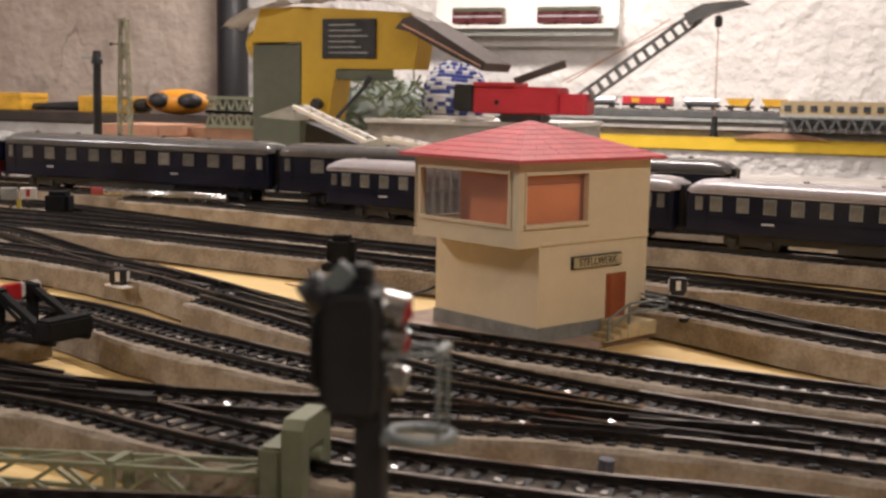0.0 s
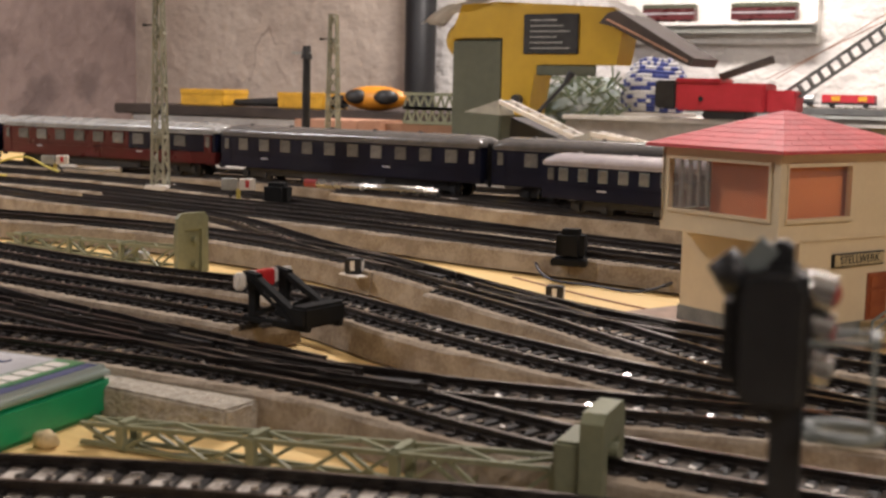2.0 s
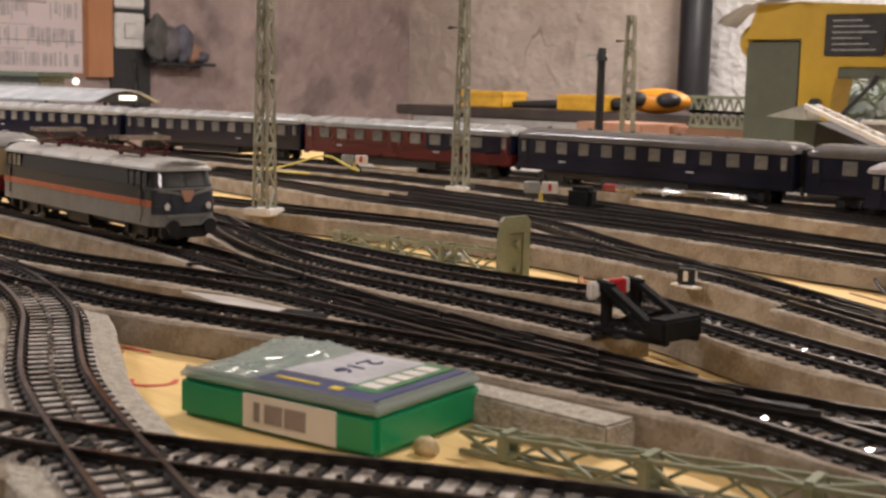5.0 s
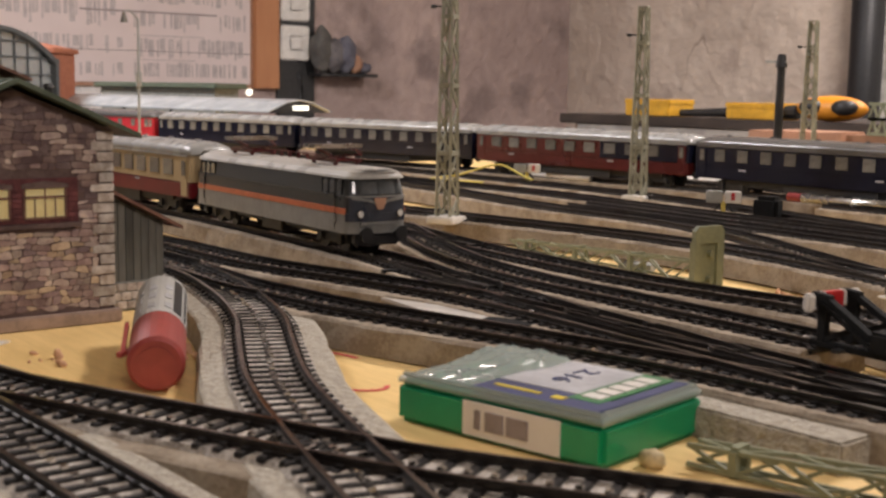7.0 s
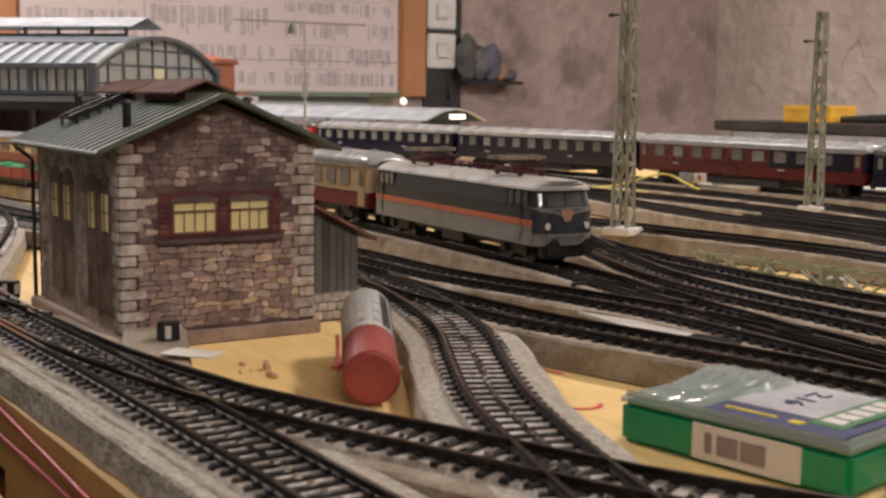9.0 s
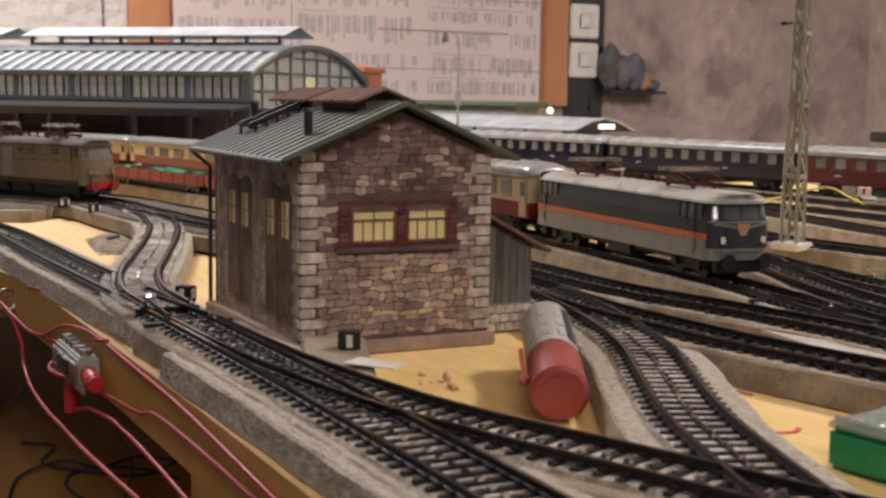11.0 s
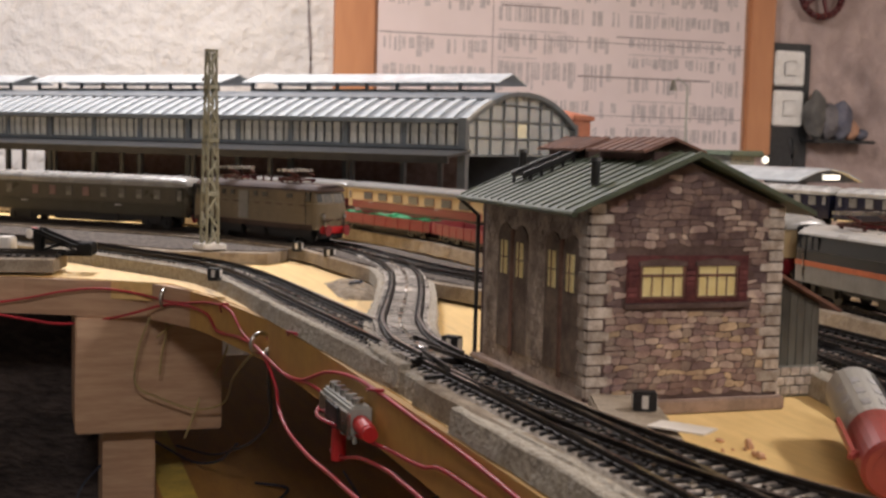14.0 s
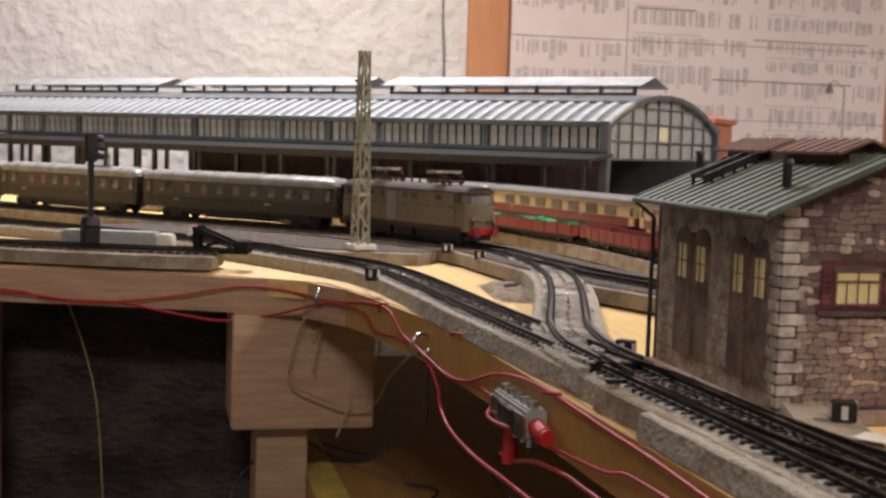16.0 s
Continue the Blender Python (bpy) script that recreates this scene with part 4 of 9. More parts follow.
for xa, xb in ((-0.985, -0.765), (-1.217, -0.993), (-1.512, -1.225), (-1.745, -1.520)):
    m, L = on_track("third", xa, xb)
    m = m @ Matrix.Diagonal((1, 1, 0.95, 1))
    if xb > -0.8:
        coach("cream and crimson express coach with a silver roof", m @ Matrix.Diagonal((1, 1, 1.22, 1)), L, COACHCREAM, CRIMSON, ROOFMID, even(10, -0.80, 0.74), pane=PANEMID, split=0.0178, wz=0.0248, wh=0.0082, ww=0.0120, door=COACHCREAM)
    else:
        coach("cream and wine-red express coach with wide dark windows", m, L, COACHCREAM, CRIMSON, ROOFDULL, even(7, -0.66, 0.70), pane=PANEDARK, split=0.0180, wz=0.0235, wh=0.0080, ww=0.0190, door=COACHCREAM, rim=CRIMSON)
for xa, xb in ((-1.405, -1.252), (-1.565, -1.412), (-1.725, -1.572), (-1.880, -1.732)):
    m, L = on_track("express", xa, xb)
    m = m @ Matrix.Diagonal((1, 1, 1.2, 1))
    coach("olive-brown over dark green express coach with small pale windows", m, L, COACHOLIVE, DARKGREEN, ROOFMID, [-0.78, -0.50, -0.32, -0.15, 0.02, 0.20, 0.38, 0.55, 0.72], ww=0.0068, wh=0.0066, wz=0.0250, rosy=(1, 2, 4))


def loco(label, m, L, kind, tall=1.0):
    """An electric locomotive with a cab at each end and two folded current collectors."""
    c = thing("model_locomotive", label, "locomotive", m @ Matrix.Diagonal((1, 1, tall, 1)), "locomotives of the model trains")
    half = 0.0165
    body, lower = (LOCOGREY, LOCOLIGHT) if kind == "grey" else (LOCOBROWN, LOCOBROWN)
    zl, zs, zt, zr = 0.0085, 0.0165, 0.0305, 0.0345

    def shell(bm, z0, z1, h0, h1, cut, lean):
        nose = [(L / 2 - cut * 1.5 + cut * 1.5 * math.sin(math.radians(q)) ** 0.8, -h0 * math.cos(math.radians(q)) ** 0.55) for q in (0, 14, 30, 48, 66, 82)]
        half_ring = nose + [(x, -y) for x, y in nose[::-1]]
        pts0 = half_ring + [(-x, -y) for x, y in half_ring]
        a = [bm.verts.new((x, y, z0)) for x, y in pts0]
        b = [bm.verts.new((x - math.copysign(lean, x), y * h1 / h0, z1)) for x, y in pts0]
        bm.faces.new(a)
        bm.faces.new(b)
        n = len(a)
        for i in range(n):
            bm.faces.new((a[i], a[(i + 1) % n], b[(i + 1) % n], b[i]))

    pane_m = LOCOPANE if kind == "grey" else PANEMID

    def on_front(k, z, out, e, s):
        """A point on the rounded front: k runs from the middle (0) to the side (1)."""
        q = math.acos(min(1.0, k ** (1 / 0.55)))
        f = min(1.0, max(0.0, (z - 0.0236) / 0.0069))
        x = L / 2 - 0.006 + 0.006 * math.sin(q) ** 0.8 - 0.0028 * f + out * math.sin(q)
        y = (half - 0.0004 - 0.0010 * f) * k + out * math.cos(q)
        return (e * x, s * y, z)

    def patch(k0, k1, z0, z1, out, e, s, n=8):
        """A thin curved plate on the front."""
        bm = bmesh.new()
        loops = []
        for i in range(n + 1):
            k = k0 + (k1 - k0) * i / n
            loops.append([bm.verts.new(on_front(k, z, o, e, s)) for z, o in ((z0, out), (z1, out), (z1, out - 0.0012), (z0, out - 0.0012))])
        for a, b in zip(loops, loops[1:]):
            for i in range(4):
                bm.faces.new((a[i], a[(i + 1) % 4], b[(i + 1) % 4], b[i]))
        bm.faces.new(loops[0])
        bm.faces.new(loops[-1][::-1])
        return bm

    bm = bmesh.new()
    shell(bm, zl, zs, half, half, 0.004, 0.0)
    part("lower_body", bm, lower, c)
    if kind == "grey":
        for e in (-1, 1):
            f = bmesh.new()
            nose = [(L / 2 - 0.006 + 0.006 * math.sin(math.radians(q)) ** 0.8 + 0.0003, -(half + 0.0002) * math.cos(math.radians(q)) ** 0.55) for q in (14, 30, 48, 66, 82)]
            prism(f, [(e * x, y) for x, y in nose + [(x, -y) for x, y in nose[::-1]]], "z", 0.0134, zs + 0.0002)
            part("front_panel", f, SLATEBLUE, c, "slate blue front panel")
            for s in (-1, 1):
                part("front_panel", patch(0.0, 0.93, zs + 0.0003, 0.0232, 0.0003, e, s), SLATEBLUE, c, "slate blue front panel")
    bm = bmesh.new()
    shell(bm, zs, 0.0235, half - 0.0002, half - 0.0004, 0.004, 0.0002)
    shell(bm, 0.0236, zt, half - 0.0004, half - 0.0014, 0.004, 0.0028)
    part("body", bm, body, c)
    bm = bmesh.new()
    shell(bm, zt, zt + 0.0009, half - 0.0004, half - 0.0008, 0.0042, 0.0004)
    shell(bm, zt + 0.0009, zr - 0.0014, half - 0.0008, half - 0.0032, 0.0044, 0.0012)
    shell(bm, zr - 0.0014, zr - 0.0004, half - 0.0032, half - 0.0062, 0.0050, 0.0025)
    shell(bm, zr - 0.0004, zr, half - 0.0062, half - 0.0095, 0.0060, 0.0030)
    part("roof", bm, LOCOROOF if kind == "grey" else BROWNROOF, c)
    if kind == "grey":
        for s in (-1, 1):
            part("orange_stripe", B((-L / 2 + 0.004, L / 2 - 0.004, s * (half - 0.0004), s * (half + 0.0002), zs - 0.0002, zs + 0.0022)), LOCOORANGE, c, "orange side stripe")
    for e in (-1, 1):
        bogie(c, e * (L / 2 - 0.027))
        for s in (-1, 1):
            w = part("windscreen", patch(0.03, 0.60, 0.0243, 0.0297, 0.0003, e, s), pane_m, c, "grey windscreen pane")
            part("pane_frame", patch(0.585, 0.64, 0.0240, 0.0300, 0.0005, e, s), body, w)
            part("pane_frame", patch(0.0, 0.04, 0.0240, 0.0300, 0.0005, e, s), body, w)
            part("corner_window", patch(0.66, 0.90, 0.0246, 0.0295, 0.0003, e, s), PANEDARK, c)
            for a in (0.0085, 0.0150, 0.0215) if kind == "grey" else (0.0095,):
                q = bmesh.new()
                box(q, e * (L / 2 - a), e * (L / 2 - a - 0.0048), s * (half - 0.0016), s * (half - 0.0005), 0.0246, 0.0294)
                cw = part("cab_window", q, pane_m if a > 0.01 else PANEDARK, c)
                q = bmesh.new()
                for b in (a - 0.0005, a + 0.0053):
                    box(q, e * (L / 2 - b - 0.0004), e * (L / 2 - b + 0.0004), s * (half - 0.0016), s * (half - 0.0003), 0.0240, 0.0300)
                part("pane_frame", q, MATTBLACK, cw)
            part("cab_door_seam", B((e * (L / 2 - 0.0138), e * (L / 2 - 0.0141), s * (half - 0.0004), s * (half + 0.0001), 0.0095, 0.0240)), MATTBLACK, c)
            part("grab_rail", B((e * (L / 2 - 0.0128), e * (L / 2 - 0.0131), s * half, s * (half + 0.0006), 0.0115, 0.0225)), STEEL, c)
            h = bmesh.new()
            cyl(h, (e * (L / 2 - 0.005), s * 0.0108, 0.0165), (e * (L / 2 + 0.0012), s * 0.0108, 0.0165), 0.0019, 0.0017, n=14)
            lampo = part("headlamp", h, STEEL, c)
            g = bmesh.new()
            cyl(g, (e * (L / 2 + 0.0012), s * 0.0108, 0.0165), (e * (L / 2 + 0.0016), s * 0.0108, 0.0165), 0.0013, n=12)
            part("lens", g, WHITE if kind == "grey" else LOCOLIGHT, lampo)
            f = bmesh.new()
            cyl(f, (e * (L / 2 - 0.002), s * 0.0095, 0.0085), (e * (L / 2 + 0.0045), s * 0.0095, 0.0085), 0.0012, n=8)
            cyl(f, (e * (L / 2 + 0.0045), s * 0.0095, 0.0085), (e * (L / 2 + 0.0054), s * 0.0095, 0.0085), 0.0032, n=14)
            part("buffer", f, BLACK if kind == "grey" else WAGONRED, c)
        if kind == "grey":
            for s in (-1, 1):
                part("front_trim", patch(0.0, 0.97, 0.0231, 0.0237, 0.0007, e, s), LOCOLIGHT, c, "pale trim band")
            f = bmesh.new()
            prism(f, [(-0.0034, 0.0228), (0.0034, 0.0228), (0.0026, 0.0205), (0.0014, 0.0182), (-0.0014, 0.0182), (-0.0026, 0.0205)], "x", e * (L / 2 - 0.0004), e * (L / 2 + 0.0011))
            part("front_emblem", f, CARDPINK, c, "salmon shield-shaped emblem")
            f = bmesh.new()
            box(f, e * (L / 2 - 0.003), e * (L / 2 + 0.0006), -0.0105, 0.0105, 0.0118, 0.0132)
            part("front_step", f, LOCOLIGHT, c)
            for q in (-1, 1):
                f = bmesh.new()
                for i in range(8):
                    k0, k1 = 0.16 + 0.70 * i / 8, 0.16 + 0.70 * (i + 1) / 8
                    bar(f, on_front(k0, 0.0208 + 0.0020 * (i / 8) ** 0.55, 0.0005, e, q), on_front(k1, 0.0208 + 0.0020 * ((i + 1) / 8) ** 0.55, 0.0005, e, q), 0.0006, 0.0011)
                part("whisker_trim", f, LOCOLIGHT, c, "pale curved trim")
        else:
            f = B((e * (L / 2 - 0.002), e * (L / 2 + 0.001), -0.0125, 0.0125, 0.0065, 0.0105), bevel=0.0005)
            part("buffer_beam", f, RED, c, "red buffer beam")
        f = bmesh.new()
        box(f, e * (L / 2 - 0.006), e * (L / 2 - 0.001), -0.012, 0.012, 0.0035, 0.0085, bevel=0.0008)
        part("snow_guard", f, BLACK, c)
        # folded current collector
        f = bmesh.new()
        x0 = e * (L / 2 - 0.043)
        for s in (-1, 1):
            bar(f, (x0 - 0.014, s * 0.0065, zr + 0.0018), (x0 + 0.014, s * 0.0065, zr + 0.0018), 0.0014)
            bar(f, (x0 - 0.012, s * 0.0065, zr + 0.0024), (x0 + 0.011, s * 0.0085, zr + 0.0042), 0.0010)
            bar(f, (x0 + 0.011, s * 0.0085, zr + 0.0042), (x0 - 0.002, s * 0.0100, zr + 0.0068), 0.0010)
        for k in (-0.011, 0.0, 0.011):
            bar(f, (x0 + k, -0.007, zr + 0.002), (x0 + k, 0.007, zr + 0.002), 0.0009)
        pan = part("current_collector", f, WINE, c, "folded dark red current collector")
        f = bmesh.new()
        for k in (-0.0075, -0.0025, 0.0025):
            bar(f, (x0 + k, -0.0135, zr + 0.0074), (x0 + k, 0.0135, zr + 0.0074), 0.0016)
        part("contact_strip", f, STEEL, pan)
        f = bmesh.new()
        for s in (-1, 1):
            for k in (-0.011, 0.011):
                cyl(f, (x0 + k, s * 0.006, zr - 0.0005), (x0 + k, s * 0.006, zr + 0.002), 0.0012, n=8)
        part("insulator_set", f, WINE, pan)
    f = bmesh.new()
    for k in range(7):
        x = -0.03 + 0.01 * k
        cyl(f, (x, 0.004, zr - 0.0005), (x, 0.004, zr + 0.0025), 0.0009, n=8)
    bar(f, (-0.032, 0.004, zr + 0.0027), (0.032, 0.004, zr + 0.0027), 0.0006)
    part("roof_line", f, WINE, c, "roof conductor on small insulators")
    f = B((-0.012, 0.012, -0.012, 0.012, 0.003, 0.0085), (-L / 2 + 0.03, L / 2 - 0.03, -0.010, 0.010, 0.0055, 0.0088), bevel=0.0006)
    part("underframe", f, BLACK, c)
    for s in (-1, 1):
        if kind != "grey":
            for f, wide in ((0.06, 0.0034), (0.15, 0.0034), (0.27, 0.0042), (0.35, 0.0042), (0.55, 0.0044), (0.63, 0.0060), (0.83, 0.0066)):
                x = -L / 2 + 0.003 + f * (L - 0.012)
                sw = part("side_window", B((x - wide / 2, x + wide / 2, s * (half - 0.0012), s * (half - 0.0001), 0.0258, 0.0288)), PANEDARK, c)
                part("window_sill", B((x - wide / 2 - 0.0004, x + wide / 2 + 0.0004, s * (half - 0.0010), s * (half + 0.0002), 0.0252, 0.0257)), LOCOBROWN, sw)
            x = -L / 2 + 0.003 + 0.45 * (L - 0.012)
            part("side_door", B((x - 0.0062, x + 0.0062, s * (half - 0.001), s * (half + 0.0002), 0.0120, 0.0288)), LOCOLIGHT, c, "pale grey side door")
            part("sole_bar", B((-L / 2 + 0.006, L / 2 - 0.006, s * (half - 0.0005), s * (half + 0.0004), 0.0082, 0.0112)), BROWNROOF, c, "dark brown sole bar")
            for k in range(10):
                x = -L / 2 + 0.018 + k * (L - 0.036) / 9
                part("vent", B((x - 0.0030, x + 0.0030, s * (half - 0.0004), s * (half + 0.0001), 0.0218, 0.0224)), BROWNROOF, c)
            for e in (-1, 1):
                part("bogie_side", B((e * (L / 2 - 0.010), e * 0.016, s * 0.0100, s * 0.0128, 0.0030, 0.0090), bevel=0.0008), BLACK, c)
            part("front_rail", B((L / 2 + 0.0014, L / 2 + 0.0020, s * 0.002, s * 0.0105, 0.0143, 0.0148), (L / 2 - 0.001, L / 2 + 0.0020, s * 0.0102, s * 0.0107, 0.0100, 0.0148)), STEEL, c)
    return c


m, L = on_track("third", -0.755, -0.574)
loco("slate grey electric locomotive with light grey base and orange stripe", m, L, "grey", 1.17)
m, L = on_track("express", -1.244, -1.104)
loco("tan-brown electric locomotive with a red buffer beam", m, L, "brown", 1.34)

# two low red wagons, one with a green load
def low_wagon(xa, xb, loaded):
    rng = random.Random(31)
    m, L = on_track("wagon_track", xa, xb)
    w = thing("flat_wagon", "red low-sided wagon with ragged green pieces in it" if loaded else "empty red low-sided wagon coupled behind another", "model wagon", m, "low red wagons")
    z0, z1 = 0.0068, 0.0156
    part("deck", B((-L / 2, L / 2, -0.0130, 0.0130, 0.0072, 0.0092)), BLACK, w)
    for s in (-1, 1):
        part("side_board", B((-L / 2, L / 2, s * 0.0135, s * 0.0147, z0, z1)), WAGONRED, w)
        for k in range(9):
            x = -L / 2 + L * (k + 0.5) / 9
            part("stake", B((x - 0.0006, x + 0.0006, s * 0.0147, s * 0.0151, z0 - 0.001, z1)), WAGONRED, w)
        part("end_board", B((s * L / 2, s * (L / 2 - 0.0012), -0.0135, 0.0135, z0, z1 + 0.0006)), WAGONRED, w)
        bogie(w, s * (L / 2 - 0.03))
    part("underframe", B((-L / 2 + 0.01, L / 2 - 0.01, -0.0125, 0.0125, 0.0045, 0.0072)), BLACK, w)
    if loaded:
        for f, n in ((-0.26, 4), (0.12, 7), (0.33, 8)):
            bm = bmesh.new()
            for i in range(n):
                x = f * L + rng.uniform(-0.022, 0.022)
                box(bm, -0.011, 0.011, -0.0035, 0.0035, -0.0006, 0.0006, m=pose(x, rng.uniform(-0.010, -0.004), 0.0152 + rng.uniform(0.0, 0.0012), rng.uniform(-9, 9), rng.uniform(-6, 6), rng.uniform(-16, 16)))
            box(bm, f * L - 0.02, f * L + 0.02, -0.009, -0.001, 0.0090, 0.0150)
            part("load", bm, GREENBOX, w, "ragged green pieces")


low_wagon(-1.325, -1.140, True)
low_wagon(-1.132, -0.95, False)

# ---- the stone engine shed ----
SX, SY0, SY1, SXB = -0.548, 0.133, 0.209, -0.655
SZ, SE, SR = 0.003, 0.0735, 0.0885
shed = thing("engine_shed", "small stone engine shed with a green tin roof and yellow windows", "model building")
ym = (SY0 + SY1) / 2
bm = bmesh.new()
prism(bm, [(SY0, SZ), (SY1, SZ), (SY1, SE), (ym, SR), (SY0, SE)], "x", SX - 0.003, SX)
part("gable_wall", bm, MORTAR, shed)
bm = bmesh.new()
prism(bm, [(SY0, SZ), (SY1, SZ), (SY1, SE), (ym, SR), (SY0, SE)], "x", SXB, SXB + 0.003)
part("rear_wall", bm, MORTAR, shed)
side = part("side_wall", B((SXB + 0.003, SX - 0.003, SY0, SY0 + 0.003, SZ, SE)), SIDEWALL, shed)
part("side_wall", B((SXB + 0.003, SX - 0.003, SY1 - 0.003, SY1, SZ, SE)), SIDEWALL, shed)
part("plinth", B((SXB - 0.002, SX + 0.003, SY0 - 0.004, SY1 + 0.002, 0.0, SZ + 0.002), bevel=0.0006), SLAB, shed, "brown footing")
WINS = [(0.1525, 0.1690), (0.1745, 0.1900)]
WZ0, WZ1 = 0.0415, 0.0525


def in_gable(y, z, pad=0.0):
    return SY0 + pad < y < SY1 - pad and SZ < z < SE + (SR - SE) * (1 - abs(y - ym) / (ym - SY0)) - 0.0012


def course(k, y):
    """The uneven height of the joint under course k."""
    return SZ + 0.0034 + k * 0.0023 + 0.0015 * noise.noise((y * 165, k * 3.7, 0.3)) + 0.0005 * noise.noise((y * 420, k * 1.3, 5.0))


def rounded(ring):
    """The outline with its corners cut back."""
    n = len(ring)
    out = []
    for i in range(n):
        (a, b), (c, d), (e, f) = ring[i - 1], ring[i], ring[(i + 1) % n]
        out.append((c * 0.70 + (a + e) * 0.15, d * 0.70 + (b + f) * 0.15))
    return out


def stone_mesh(ring, d, bm=None):
    """A flat rough stone: its outline in the wall's plane, its face d proud and drawn in a little."""
    bm = bm or bmesh.new()
    ring = rounded(ring)
    cy, cz = sum(p[0] for p in ring) / len(ring), sum(p[1] for p in ring) / len(ring)
    low = [bm.verts.new((SX - 0.0002, cy + (y - cy) * 1.02, cz + (z - cz) * 1.03)) for y, z in ring]
    top = [bm.verts.new((SX + d, cy + (y - cy) * 0.96, cz + (z - cz) * 0.91)) for y, z in ring]
    bm.faces.new(top)
    for i in range(len(ring)):
        j = (i + 1) % len(ring)
        bm.faces.new((low[i], low[j], top[j], top[i]))
    return bm


rng = random.Random(4)
upper = {0: bmesh.new(), 1: bmesh.new(), 3: bmesh.new()}
for k in range(38):
    cuts, y = [], SY0 + 0.0064
    while y < SY1 - 0.0062:
        cuts.append(y)
        y += rng.choice((0.0026, 0.0036, 0.0046, 0.0056, 0.0072)) * rng.uniform(0.85, 1.15)
    cuts.append(SY1 - 0.0062)
    lean = [rng.uniform(-0.0007, 0.0007) for _ in cuts]
    for i in range(len(cuts) - 1):
        a, b = cuts[i], cuts[i + 1]
        cy, cz = (a + b) / 2, (course(k, (a + b) / 2) + course(k + 1, (a + b) / 2)) / 2
        clear = WINS[0][0] - 0.0062 < cy < WINS[1][1] + 0.0058 and WZ0 - 0.0048 < cz < WZ1 + 0.0058
        if clear or not in_gable(cy, cz + 0.0012, 0.004):
            continue
        ring = [(a - lean[i], course(k, a)), (a + (b - a) * 0.35, course(k, a + (b - a) * 0.35) + rng.uniform(-0.0002, 0.0002)), (a + (b - a) * 0.7, course(k, a + (b - a) * 0.7)), (b - lean[i + 1], course(k, b)),
                (b + rng.uniform(-0.0003, 0.0003), (course(k, b) + course(k + 1, b)) / 2), (b + lean[i + 1], course(k + 1, b)), (a + (b - a) * 0.6, course(k + 1, a + (b - a) * 0.6)), (a + lean[i], course(k + 1, a)), (a + rng.uniform(-0.0003, 0.0003), (course(k, a) + course(k + 1, a)) / 2)]
        if cz < 0.036:
            part("stone", stone_mesh(ring, rng.uniform(0.0002, 0.00045)), STONES_[rng.choice((0, 0, 1, 2, 3, 3))], shed)
        else:
            stone_mesh(ring, rng.uniform(0.0002, 0.00045), upper[rng.choice((0, 1, 1, 3, 3))])
for k, bm in upper.items():
    tagged(part("upper_masonry", bm, STONES_[k], shed), kind="stuff")
for s, y in ((1, SY0), (-1, SY1)):
    z, k = SZ + 0.003, 0
    while z < SE - 0.002:
        h = rng.uniform(0.0036, 0.0044)
        w = (0.0088 if k % 2 else 0.0058) * rng.uniform(0.92, 1.08)
        bm = bmesh.new()
        box(bm, SX - 0.0008, SX + 0.0006, y - s * 0.0003, y + s * w, z + 0.0002, z + h - 0.0003, bevel=0.0003)
        part("quoin", bm, QUOIN, shed)
        if s == 1:
            bm = bmesh.new()
            box(bm, SX - (0.0052 if k % 2 else 0.0080), SX - 0.001, y - 0.0006, y + 0.0008, z + 0.0002, z + h - 0.0003, bevel=0.0003)
            part("quoin", bm, QUOIN, shed)
        z += h
        k += 1
# brick surround and the two windows
bm = bmesh.new()
box(bm, SX - 0.001, SX + 0.0004, WINS[0][0] - 0.0055, WINS[1][1] + 0.005, WZ0 - 0.002, WZ1 + 0.0035)
part("window_surround", bm, BRICKRED, shed, "dull red brick window surround")
part("sill", B((SX, SX + 0.0014, WINS[0][0] - 0.0065, WINS[1][1] + 0.006, WZ0 - 0.0042, WZ0 - 0.0022), bevel=0.0003), MORTAR, shed)
k = 0
for yy in (WINS[0][0] - 0.0032, (WINS[0][1] + WINS[1][0]) / 2, WINS[1][1] + 0.0028):
    for i in range(6):
        bm = bmesh.new()
        box(bm, SX, SX + 0.0009, yy - 0.0018, yy + 0.0018, WZ0 + i * 0.0019, WZ0 + i * 0.0019 + 0.0015, bevel=0.0002)
        part("brick", bm, BRICKRED, shed)
for y0, y1 in WINS:
    win = part("window", B((SX + 0.0002, SX + 0.0006, y0 + 0.0002, y1 - 0.0002, WZ0, WZ1)), WINYELLOW, shed, "pale yellow window")
    bm = bmesh.new()
    for y in (y0, y1):
        box(bm, SX, SX + 0.0011, y - 0.0004, y + 0.0004, WZ0, WZ1)
    for i in range(1, 4):
        y = y0 + (y1 - y0) * i / 4
        box(bm, SX, SX + 0.0010, y - 0.0002, y + 0.0002, WZ0, WZ0 + (0.0115 if i == 2 else 0.0074))
    box(bm, SX, SX + 0.0011, y0, y1, WZ0 + 0.0072, WZ0 + 0.0080)
    box(bm, SX, SX + 0.0011, y0, y1, WZ0 - 0.0006, WZ0 + 0.0002)
    part("window_frame", bm, DOORPOST, win)
    bm = bmesh.new()
    pts = [(y0 - 0.001, WZ1 - 0.0002), (y1 + 0.001, WZ1 - 0.0002), (y1 + 0.001, WZ1 + 0.0014), ((y0 + y1) / 2, WZ1 + 0.0026), (y0 - 0.001, WZ1 + 0.0014)]
    prism(bm, pts, "x", SX, SX + 0.0012)
    part("lintel", bm, MORTAR, win)
